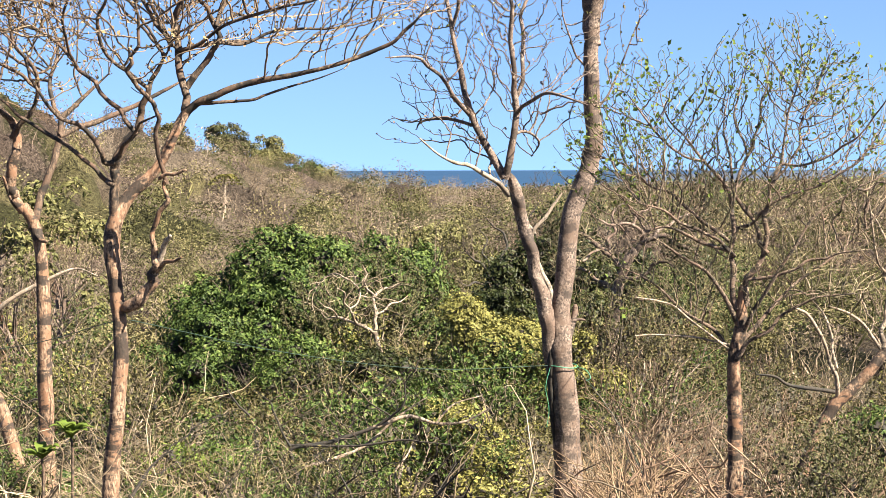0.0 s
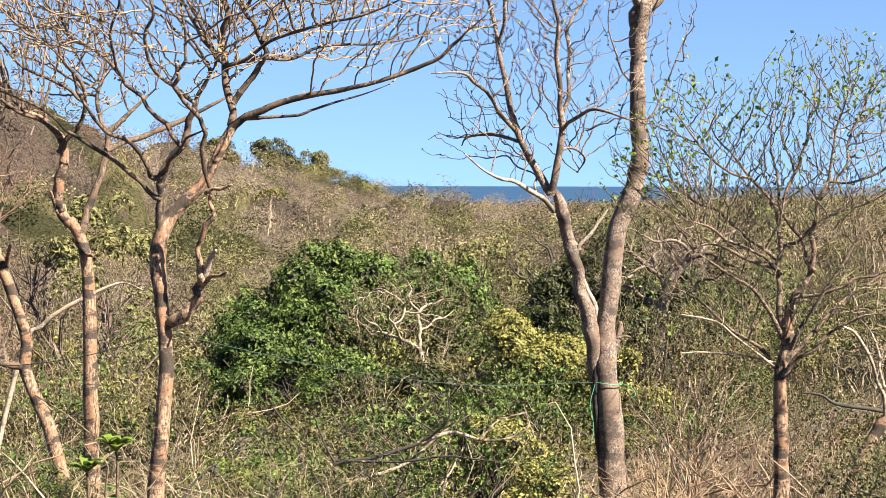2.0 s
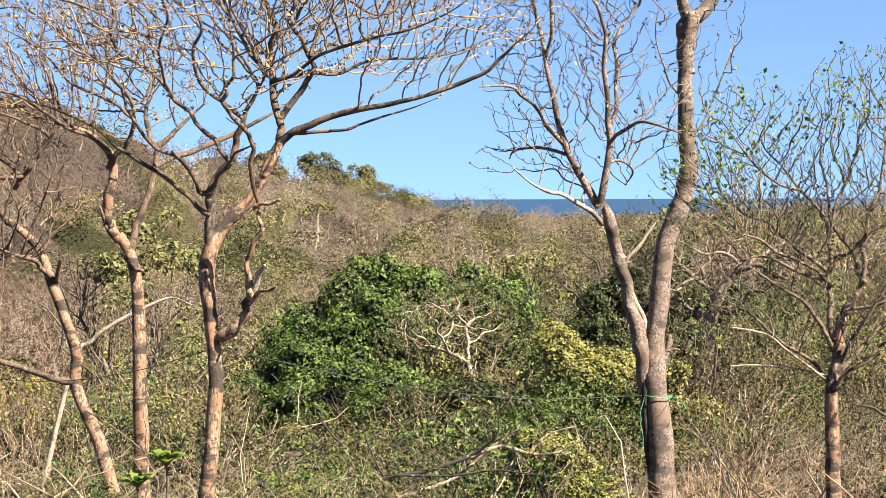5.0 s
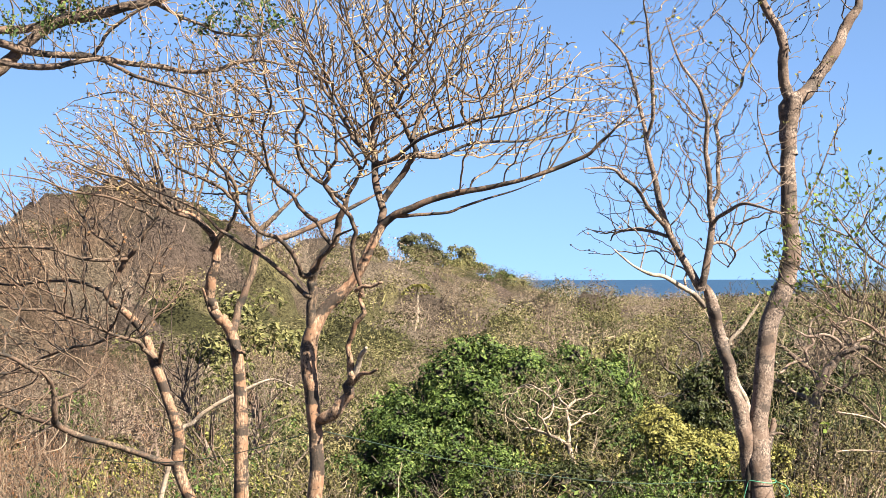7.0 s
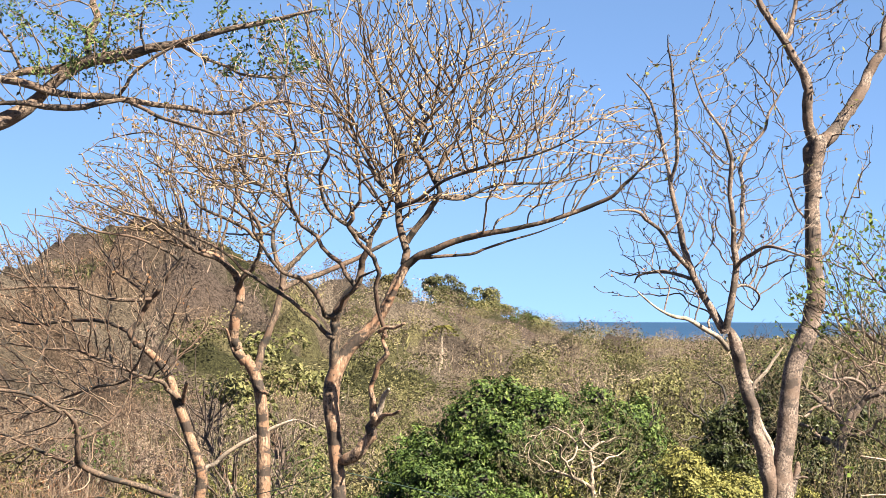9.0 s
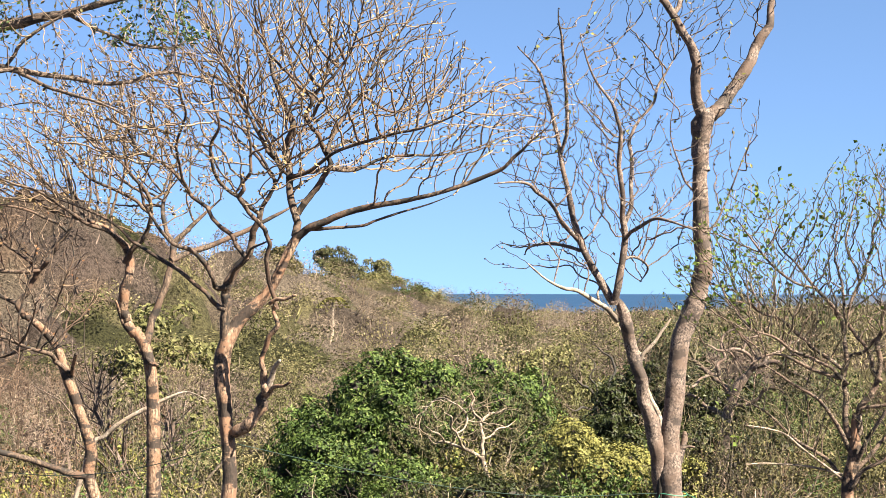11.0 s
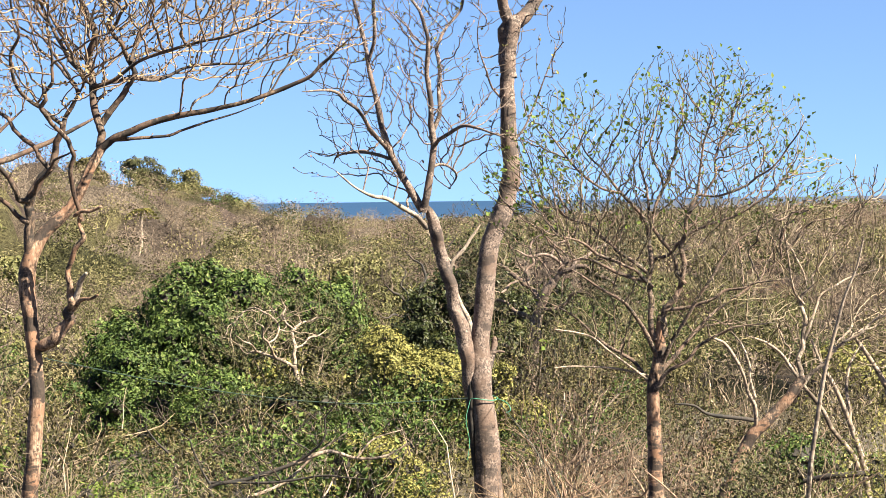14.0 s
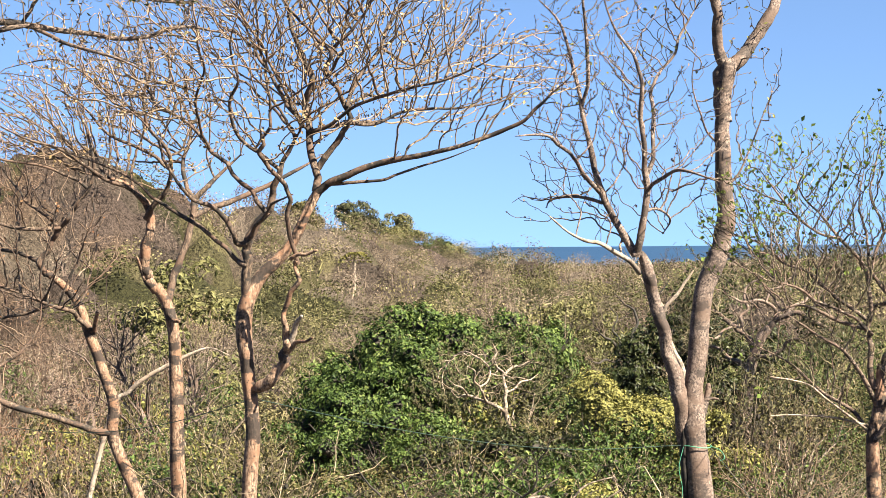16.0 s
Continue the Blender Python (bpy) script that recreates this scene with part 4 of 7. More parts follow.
# fine-twigged tree with fresh leaves at the top
T = Tree("fan_tree", (4.76, 26.5, 25.25), BARK_RED, "fan-shaped tree with fine twigs and sparse fresh leaves", 16, dead=BARK_PALE, slim=1.1)
# mottled bark paints sun and shade onto the low limbs
T.limb_mat = BARK_ROUGH
limb(T, "trunk", (0, 0, 0, 0.117), (0, 0, 0.56, 0.105), (-0.01, 0, 1.03, 0.105), (-0.02, 0, 1.43, 0.101), (-0.04, 0, 1.83, 0.090), (0.02, 0, 2.15, 0.090), (0.07, 0, 2.47, 0.086), (0.07, 0, 2.72, 0.066), (0.07, 0, 2.94, 0.039))
limb(T, "limb", (-0.03, 0, 1.83, 0.039), (0.03, -0.09, 2, 0.031), (0.15, -0.18, 2.2, 0.027), (0.36, -0.27, 2.36, 0.023), (0.58, -0.36, 2.6, 0.023), (0.78, -0.45, 2.72, 0.019), (1.02, -0.55, 2.84, 0.015), (1.47, -0.64, 2.9, 0.011))
limb(T, "limb", (0.02, 0, 2.63, 0.051), (-0.04, 0.04, 2.86, 0.039), (-0.05, 0.07, 3.26, 0.035), (-0.03, 0.11, 3.65, 0.031), (-0.05, 0.14, 4.13, 0.027), (-0.18, 0.18, 4.41, 0.024), (-0.42, 0.21, 4.69, 0.020), (-0.61, 0.25, 4.93, 0.016), (-0.88, 0.28, 5.26, 0.012), (-1.03, 0.32, 5.66, 0.008))
limb(T, "limb", (0.11, 0, 2.69, 0.047), (0.15, -0.03, 3.02, 0.039), (0.24, -0.06, 3.24, 0.039), (0.37, -0.1, 3.42, 0.035), (0.39, -0.13, 3.81, 0.031), (0.41, -0.16, 4.13, 0.027), (0.45, -0.19, 4.41, 0.023), (0.59, -0.22, 4.68, 0.019), (0.63, -0.25, 5.07, 0.015), (0.7, -0.29, 5.54, 0.012), (0.82, -0.32, 6.09, 0.008))
limb(T, "limb", (0.35, -0.1, 3.42, 0.031), (0.33, 0.03, 3.65, 0.027), (0.25, 0.15, 3.89, 0.024), (0.09, 0.27, 4.09, 0.024), (0, 0.39, 4.33, 0.020), (0.04, 0.51, 4.69, 0.016), (-0.1, 0.63, 5.17, 0.012), (0.01, 0.75, 5.66, 0.008))
limb(T, "limb", (-0.02, 0.11, 3.75, 0.027), (0.22, -0.02, 3.85, 0.023), (0.36, -0.16, 4.05, 0.019), (0.69, -0.3, 4.24, 0.019), (1.06, -0.43, 4.36, 0.015), (1.34, -0.57, 4.55, 0.015), (1.63, -0.71, 4.82, 0.011), (1.83, -0.84, 5.2, 0.008))
limb(T, "limb", (-0.05, 0.08, 3.38, 0.031), (-0.24, -0.09, 3.59, 0.023), (-0.5, -0.26, 3.72, 0.019), (-0.84, -0.43, 3.87, 0.019), (-1.14, -0.6, 4.05, 0.015), (-1.43, -0.77, 4.13, 0.011))
limb(T, "limb", (-0.04, 0.1, 3.56, 0.027), (-0.34, 0.22, 3.81, 0.024), (-0.6, 0.35, 4.01, 0.024), (-0.87, 0.47, 4.25, 0.020), (-1.17, 0.59, 4.38, 0.016), (-1.41, 0.72, 4.61, 0.012), (-1.54, 0.84, 4.95, 0.008))
limb(T, "limb", (-0.11, 0.03, 3.46, 0.027), (-0.48, -0.08, 3.57, 0.023), (-0.81, -0.19, 3.74, 0.019), (-1.06, -0.29, 3.8, 0.015), (-1.31, -0.4, 3.73, 0.015), (-1.5, -0.5, 3.61, 0.011))
limb(T, "limb", (-0.05, 0.14, 4.12, 0.024), (0.1, 0.3, 4.53, 0.020), (0.24, 0.46, 4.78, 0.020), (0.39, 0.62, 5.04, 0.016), (0.47, 0.78, 5.41, 0.016), (0.58, 0.94, 5.83, 0.012), (0.7, 1.1, 6.24, 0.008))
limb(T, "limb", (0.59, -0.22, 4.66, 0.019), (0.83, -0.36, 4.64, 0.015), (1.08, -0.51, 4.74, 0.015), (1.33, -0.65, 4.89, 0.015), (1.53, -0.79, 5.09, 0.011), (1.74, -0.93, 5.36, 0.011), (1.86, -1.07, 5.62, 0.007))
limb(T, "limb", (0.45, -0.19, 4.4, 0.019), (0.73, -0.11, 4.68, 0.016), (0.87, -0.02, 4.99, 0.016), (0.97, 0.06, 5.39, 0.012), (1.2, 0.15, 5.79, 0.012), (1.34, 0.23, 6.27, 0.008))
limb(T, "limb", (-0.42, 0.21, 4.69, 0.016), (-0.76, 0.05, 4.78, 0.016), (-1.06, -0.11, 5.01, 0.016), (-1.35, -0.27, 5.33, 0.012), (-1.6, -0.42, 5.63, 0.008))
limb(T, "limb", (0.24, 0.46, 4.78, 0.016), (0.14, 0.62, 5.09, 0.016), (0.09, 0.78, 5.42, 0.012), (0.21, 0.94, 5.83, 0.012), (0.41, 1.1, 6.24, 0.008))
limb(T, "dead_limb", (-0.08, 0, 2.07, 0.019), (-0.43, -0.19, 2.33, 0.015), (-0.73, -0.38, 2.55, 0.015), (-0.95, -0.57, 2.73, 0.013), (-1.21, -0.76, 2.82, 0.011), (-1.51, -0.95, 2.88, 0.008))
limb(T, "dead_limb", (-0.1, -0.03, 2.15, 0.016), (-0.62, -0.17, 2.27, 0.014), (-1.16, -0.31, 2.32, 0.012), (-1.45, -0.46, 2.32, 0.008))
limb(T, "limb", (0.17, -0.04, 3.06, 0.027), (0.47, -0.14, 3.1, 0.023), (0.69, -0.25, 3.18, 0.019), (0.91, -0.36, 3.33, 0.019), (1.16, -0.46, 3.38, 0.015), (1.41, -0.57, 3.46, 0.011), (1.71, -0.67, 3.5, 0.008))
limb(T, "limb", (0.02, 0, 1.95, 0.03), (-0.28, 0.1, 2.3, 0.026), (-0.7, 0.2, 2.62, 0.02), (-1.1, 0.3, 3.0, 0.014), (-1.6, 0.35, 3.25, 0.009))
limb(T, "limb", (0.03, 0, 2.1, 0.032), (0.4, 0.1, 2.5, 0.026), (0.8, 0.2, 2.95, 0.02), (1.35, 0.3, 3.3, 0.014), (1.9, 0.4, 3.75, 0.009))
limb(T, "limb", (0.04, 0, 2.35, 0.03), (-0.25, -0.25, 2.9, 0.025), (-0.65, -0.45, 3.3, 0.02), (-1.2, -0.55, 3.65, 0.012))
limb(T, "limb", (0.06, 0, 2.3, 0.03), (0.3, -0.3, 2.8, 0.026), (0.62, -0.5, 3.4, 0.02), (0.95, -0.6, 3.95, 0.014), (1.5, -0.6, 4.3, 0.009))
G = blobs(T.rng, 11500, (-1.1, 0, 5.1, 1.15, 1.0, 1.2), (0.6, 0, 5.5, 1.15, 1.1, 1.3), (1.75, 0, 4.7, 0.9, 0.8, 0.8), (1.35, 0, 5.4, 0.85, 0.8, 1.0), (-0.2, 0, 4.4, 1.7, 1.3, 0.9), (2.3, -0.2, 4.6, 0.75, 0.6, 0.6), (-1.8, 0, 4.9, 0.8, 0.7, 0.95), (0.1, 0, 3.1, 2.0, 1.0, 0.8), keep=lambda x, y, z: z > 2.2 + 0.22 * np.hypot(x - 0.1, y))
L = crown_of(T, G, 0.06, 0.066, 0.0049, TWIG_OLIVE, None, 0.36, (0, 0, 0.0), most=0.02, thick=0.009, hub=(0.05, 0, 2.0), fan=0.2)
foliage(T, L, 700, 0.05, LEAF_OLIVE, "foliage", 0.6, 0.6, 0.03)
foliage(T, L, 700, 0.06, LEAF_FRESH, "fresh_foliage", 0.7, 0.85, 0.025, lambda e: e[:, 2] > 4.2)
foliage(T, L, 900, 0.08, LEAF_FRESH, "fresh_foliage", 0.7, 0.85, 0.05, lambda e: (np.hypot(e[:, 0] - 0.4, (e[:, 2] - 3.4) * 0.9) > 2.0) & (np.sin(9 * e[:, 0]) * np.sin(8 * e[:, 1]) > 0.2))

T = Tree("leaning_tree", (6.02, 27.5, 25.7), BARK_RED, "leaning pale tree with forked bare limbs", 17, dead=BARK_DEAD, slim=0.8)
T.limb_mat = BARK_PALE
limb(T, "trunk", (0, 0, 0, 0.097), (0.19, 0, 0.45, 0.089), (0.38, 0, 0.72, 0.089), (0.61, 0, 0.95, 0.081), (0.83, 0, 1.16, 0.081), (0.95, 0, 1.32, 0.077), (1.07, 0, 1.49, 0.073))
limb(T, "limb", (1.06, 0, 1.46, 0.057), (1.05, 0.05, 1.72, 0.045), (1.1, 0.11, 2, 0.041), (1.16, 0.16, 2.33, 0.037), (1.15, 0.22, 2.62, 0.033), (1.26, 0.27, 2.87, 0.025), (1.39, 0.33, 3.05, 0.020), (1.58, 0.39, 3.29, 0.016), (1.75, 0.44, 3.69, 0.012))
limb(T, "limb", (1.09, 0, 1.45, 0.040), (1.29, -0.09, 1.68, 0.036), (1.57, -0.19, 1.96, 0.032), (1.81, -0.28, 2.16, 0.028), (2.1, -0.38, 2.39, 0.024), (2.41, -0.47, 2.56, 0.020), (2.8, -0.57, 2.72, 0.016), (3.27, -0.66, 2.92, 0.012))
limb(T, "limb", (1.02, 0.01, 1.51, 0.032), (0.78, -0.14, 1.86, 0.028), (0.49, -0.28, 2.07, 0.024), (0.17, -0.43, 2.19, 0.016))
limb(T, "limb", (1.12, 0.12, 2.04, 0.028), (1.3, 0.23, 2.37, 0.024), (1.42, 0.34, 2.61, 0.025), (1.66, 0.45, 2.81, 0.021), (2.04, 0.56, 2.97, 0.017), (2.51, 0.67, 3.08, 0.012), (2.8, 0.78, 3.14, 0.008))
limb(T, "limb", (1.15, 0.21, 2.58, 0.024), (0.97, 0.1, 2.84, 0.020), (0.88, -0.01, 3.14, 0.016), (0.82, -0.12, 3.47, 0.016), (0.81, -0.23, 3.88, 0.012), (0.87, -0.34, 4.29, 0.008))
limb(T, "limb", (1.26, 0.27, 2.85, 0.020), (1.18, 0.41, 3.11, 0.016), (1.09, 0.55, 3.36, 0.017), (0.95, 0.69, 3.62, 0.012), (0.86, 0.82, 3.95, 0.008))
limb(T, "limb", (0.41, 0, 0.72, 0.040), (0.33, -0.11, 1.07, 0.040), (0.23, -0.22, 1.41, 0.032), (0.06, -0.33, 1.76, 0.032), (-0.16, -0.44, 2.06, 0.028), (-0.39, -0.55, 2.22, 0.020), (-0.53, -0.66, 2.54, 0.012))
limb(T, "limb", (0.32, -0.17, 1.26, 0.028), (0.3, -0.02, 1.66, 0.024), (0.25, 0.13, 1.98, 0.020), (0.12, 0.28, 2.22, 0.016))
G = blobs(T.rng, 1800, (1.3, 0.1, 2.9, 2.0, 1.2, 1.5))
L = crown_of(T, G, 0.09, 0.12, 0.0062, TWIG_DRY, None, 0.26, (0, 0, 0.1), most=0.025, hub=(0.9, 0, 0.9), fan=0.3)
foliage(T, L, 250, 0.05, LEAF_OLIVE, "foliage", 0.6, 0.6, 0.03)

T = Tree("sapling", (6.51, 25, 25.42), BARK_DEAD, "thin pale leaning sapling without leaves", 18, dead=BARK_DEAD)
limb(T, "trunk", (0, 0, 0, 0.037), (0, -0.09, 0.43, 0.033), (0.01, -0.18, 0.9, 0.033), (0.05, -0.27, 1.36, 0.029), (0.11, -0.36, 1.89, 0.029), (0.18, -0.44, 2.35, 0.025), (0.28, -0.53, 2.8, 0.022), (0.36, -0.62, 3.17, 0.018), (0.49, -0.71, 3.55, 0.014), (0.55, -0.8, 3.91, 0.011))
T.lines, T.radii = [smooth_line([(0, 0, 3.2, 0.02), (0.5, -0.3, 4.0, 0.015), (0.7, -0.4, 4.4, 0.01)], 9)[:, :3]], [np.linspace(0.02, 0.01, 9)]
twigs(T, [(8, 0.6, 0.6, 0.4, 0.2, 0.5), (20, 0.3, 0.6, 0.3, 0.1, 0.6)], TWIG_DRY)

T = Tree("leaning_tree", (8.49, 29, 25.41), BARK_PALE, "pair of pale bare stems leaning together", 19, dead=BARK_DEAD)
limb(T, "trunk", (0, 0, 0, 0.055), (-0.05, 0, 0.34, 0.047), (-0.25, 0, 0.93, 0.043), (-0.48, 0, 1.49, 0.034), (-0.69, 0, 1.86, 0.026), (-0.84, 0, 2.22, 0.017))
limb(T, "limb", (-0.06, 0, 0.04, 0.051), (-0.19, -0.09, 0.35, 0.047), (-0.46, -0.19, 0.74, 0.038), (-0.75, -0.28, 1.18, 0.034), (-1.07, -0.37, 1.59, 0.029), (-1.27, -0.46, 1.92, 0.017))
limb(T, "limb", (-0.25, 0, 0.93, 0.030), (-0.25, 0.19, 1.31, 0.026), (-0.15, 0.39, 1.73, 0.022), (0.09, 0.58, 2.15, 0.017))
G = blobs(T.rng, 300, (-0.6, 0, 1.8, 1.0, 0.7, 0.9))
crown_of(T, G, 0.1, 0.13, 0.005, TWIG_DRY, None, 0.3, (0, 0, 0.15))

T = Tree("small_tree", (9.25, 30, 25.88), BARK_PALE, "small pale multi-stemmed dry tree", 20, dead=BARK_DEAD)
limb(T, "trunk", (0, 0, 0, 0.062), (-0.09, 0, 0.73, 0.049), (-0.22, 0, 1.08, 0.044), (-0.5, 0, 1.51, 0.035), (-0.73, 0, 1.83, 0.022))
limb(T, "limb", (-0.11, 0, 0.78, 0.049), (-0.01, 0.12, 1.22, 0.044), (0.14, 0.24, 1.51, 0.036), (0.36, 0.36, 1.65, 0.022), (0.63, 0.48, 1.96, 0.013))
limb(T, "limb", (0.3, 0, 0.17, 0.035), (0.3, -0.12, 0.82, 0.031), (0.3, -0.24, 1.29, 0.026), (0.19, -0.36, 1.68, 0.022), (-0.04, -0.48, 2.03, 0.017))
G = blobs(T.rng, 420, (-0.1, 0, 1.9, 1.2, 0.8, 1.1))
crown_of(T, G, 0.1, 0.13, 0.005, TWIG_DRY, None, 0.3, (0, 0, 0.15))

T = Tree("gnarled_tree", (6.23, 54, 25.73), BARK_GREY, "gnarled spreading tree with crooked grey limbs", 21, dead=BARK_DEAD, slim=0.75)
limb(T, "trunk", (0, 0, 0, 0.175), (0.07, 0, 0.48, 0.159), (0.17, 0, 0.88, 0.143), (0.37, 0, 1.36, 0.127), (0.56, 0, 1.63, 0.119))
limb(T, "limb", (0.56, 0, 1.63, 0.111), (0.79, -0.11, 1.89, 0.103), (1.06, -0.22, 2.01, 0.095), (1.36, -0.32, 2.08, 0.095), (1.64, -0.43, 1.89, 0.079), (1.91, -0.54, 1.76, 0.071), (2.16, -0.65, 1.6, 0.063), (2.46, -0.76, 1.36, 0.047), (2.68, -0.86, 1.05, 0.031))
limb(T, "limb", (0.2, 0, 0.88, 0.111), (0.1, 0.18, 1.27, 0.104), (-0.08, 0.36, 1.51, 0.096), (-0.31, 0.54, 1.67, 0.088), (-0.52, 0.72, 1.87, 0.080), (-0.76, 0.9, 2.06, 0.073), (-1.1, 1.08, 2.19, 0.049))
limb(T, "limb", (0.79, -0.11, 1.89, 0.071), (0.69, -0.29, 2.22, 0.063), (0.45, -0.48, 2.38, 0.063), (0.17, -0.66, 2.46, 0.055), (-0.14, -0.85, 2.41, 0.047), (-0.51, -1.03, 2.53, 0.039), (-0.84, -1.22, 2.74, 0.031), (-1.17, -1.4, 2.81, 0.023))
limb(T, "limb", (1.06, -0.22, 2.01, 0.071), (1.29, 0.04, 2.26, 0.064), (1.58, 0.29, 2.37, 0.056), (1.87, 0.54, 2.56, 0.048), (2.19, 0.79, 2.67, 0.040), (2.53, 1.04, 2.91, 0.032), (2.74, 1.3, 3.23, 0.024))
limb(T, "limb", (-0.08, 0.36, 1.51, 0.064), (-0.14, 0.58, 1.91, 0.064), (0.1, 0.79, 2.19, 0.056), (0.04, 1.01, 2.54, 0.049), (0.24, 1.22, 2.86, 0.041), (0.6, 1.44, 3.04, 0.033), (0.87, 1.66, 3.33, 0.025))
limb(T, "limb", (-0.31, 0.54, 1.67, 0.056), (-0.64, 0.05, 1.61, 0.048), (-0.93, -0.43, 1.4, 0.047), (-1.22, -0.92, 1.48, 0.039), (-1.5, -1.4, 1.7, 0.031))
limb(T, "limb", (0.45, -0.48, 2.38, 0.047), (0.62, -0.32, 2.7, 0.047), (0.88, -0.15, 2.8, 0.040), (1.15, 0.01, 3.03, 0.032), (1.41, 0.17, 3.15, 0.024))
limb(T, "limb", (1.64, -0.43, 1.89, 0.055), (1.67, -0.73, 2.22, 0.047), (1.87, -1.04, 2.33, 0.039), (2.06, -1.34, 2.26, 0.039), (2.25, -1.64, 2.43, 0.031), (2.44, -1.94, 2.67, 0.023))
limb(T, "limb", (0.07, 0, 0.48, 0.095), (-0.18, 0.39, 0.7, 0.080), (-0.41, 0.78, 0.76, 0.073), (-0.62, 1.17, 0.99, 0.065), (-0.82, 1.56, 1.05, 0.049), (-1.12, 1.94, 0.95, 0.033))
limb(T, "limb", (0.17, 0, 0.88, 0.087), (0.54, -0.13, 0.88, 0.079), (0.85, -0.26, 1.04, 0.071), (1.07, -0.39, 1.29, 0.063), (1.38, -0.52, 1.37, 0.055), (1.6, -0.65, 1.21, 0.039))
L = twigs(T, [(150, 1.1, 0.9, 0.2, 0.1, 0.55), (800, 0.6, 0.9, 0.2, 0.1, 0.6), (1100, 0.35, 0.9, 0.2, 0.1, 0.8)], TWIG_OLIVE)
foliage(T, L, 2600, 0.12, LEAF_DARK, "foliage", 0.6, 0.3, 0.06)

T = Tree("gnarled_tree", (4.43, 76, 23.17), BARK_DARK, "low dark gnarled tree with crooked bare limbs", 26, dead=BARK_DEAD)
limb(T, "trunk", (0, 0, 0, 0.134), (-0.05, 0, 0.9, 0.123), (-0.2, 0, 1.58, 0.112), (-0.31, 0, 2.08, 0.089))
limb(T, "limb", (-0.2, 0, 1.58, 0.078), (-0.5, -0.3, 2.01, 0.078), (-0.78, -0.61, 2.3, 0.067), (-1.01, -0.91, 2.72, 0.055), (-1.33, -1.22, 2.9, 0.044), (-1.69, -1.52, 3.25, 0.022))
limb(T, "limb", (-0.31, 0, 2.08, 0.078), (-0.07, 0.2, 2.47, 0.078), (-0.16, 0.41, 2.91, 0.056), (0.08, 0.61, 3.3, 0.056), (-0.06, 0.81, 3.79, 0.045), (-0.45, 1.01, 4.13, 0.034), (-0.78, 1.22, 4.47, 0.023))
limb(T, "limb", (-0.07, 0.2, 2.47, 0.056), (0.36, 0.51, 2.67, 0.056), (0.66, 0.81, 3.05, 0.045), (0.91, 1.11, 3.54, 0.045), (0.83, 1.42, 4.1, 0.034), (1.2, 1.72, 4.65, 0.023), (1.5, 2.03, 5.1, 0.023))
limb(T, "limb", (-0.5, -0.3, 2.01, 0.056), (-0.91, -0.91, 1.88, 0.044), (-1.27, -1.52, 2.03, 0.044), (-1.62, -2.13, 1.93, 0.033), (-1.97, -2.74, 2.13, 0.022))
limb(T, "limb", (-0.78, -0.61, 2.3, 0.044), (-0.72, -0.38, 2.73, 0.044), (-0.93, -0.15, 3.17, 0.033), (-0.73, 0.08, 3.61, 0.022), (-1.05, 0.3, 4.01, 0.022))
limb(T, "limb", (-0.05, 0, 0.9, 0.067), (0.35, 0.61, 1.19, 0.056), (0.66, 1.22, 1.37, 0.057), (0.94, 1.82, 1.78, 0.046), (1.33, 2.43, 2.08, 0.035))
twigs(T, [(60, 1.0, 0.9, 0.2, 0.1, 0.55), (260, 0.6, 0.9, 0.2, 0.1, 0.6), (300, 0.35, 0.9, 0.2, 0.1, 0.8)], TWIG_GREY)

T = Tree("dead_tree", (3.85, 46, 26.39), BARK_DEAD, "bleached crooked dead sapling", 22, dead=BARK_DEAD)
limb(T, "trunk", (0, 0, 0, 0.068), (-0.29, 0, 0.83, 0.054), (-0.46, 0, 1.31, 0.047), (-0.55, 0, 1.65, 0.047), (-0.47, 0, 1.92, 0.041), (-0.22, 0, 2.19, 0.041), (0.01, 0, 2.52, 0.034), (0.17, 0, 2.75, 0.020))
limb(T, "limb", (-0.45, 0, 1.78, 0.034), (-0.64, 0.25, 2.05, 0.027), (-0.81, 0.49, 2.18, 0.021), (-1.01, 0.74, 2.59, 0.014))
twigs(T, [(14, 0.7, 0.9, 0.2, 0.1, 0.5), (50, 0.4, 0.9, 0.2, 0.1, 0.6)], TWIG_DRY)

T = Tree("dead_tree", (-0.15, 58, 22.83), BARK_PALE, "bleached dead tree with crooked branches before a green thicket", 23, dead=BARK_DEAD, slim=0.85)
limb(T, "trunk", (0, 0, 0, 0.094), (-0.05, 0, 0.49, 0.085), (-0.21, 0, 1.07, 0.077), (-0.43, 0, 1.86, 0.077))
limb(T, "limb", (-0.43, 0, 1.86, 0.068), (-0.69, -0.23, 2.08, 0.059), (-0.95, -0.46, 2.2, 0.059), (-1.25, -0.7, 2.34, 0.051), (-1.55, -0.93, 2.46, 0.042), (-1.85, -1.16, 2.41, 0.025))
limb(T, "limb", (-0.43, 0, 1.86, 0.068), (-0.42, 0.17, 2.19, 0.060), (-0.39, 0.33, 2.45, 0.060), (-0.47, 0.5, 2.71, 0.052), (-0.44, 0.66, 2.96, 0.052), (-0.18, 0.83, 3.17, 0.043), (0.04, 0.99, 3.2, 0.035), (0.25, 1.16, 3.31, 0.026))
limb(T, "limb", (-0.95, -0.46, 2.2, 0.051), (-1.08, -0.84, 2.47, 0.050), (-1.18, -1.21, 2.72, 0.042), (-1.32, -1.58, 2.93, 0.041), (-1.31, -1.95, 3.23, 0.033), (-1.48, -2.32, 3.4, 0.025))
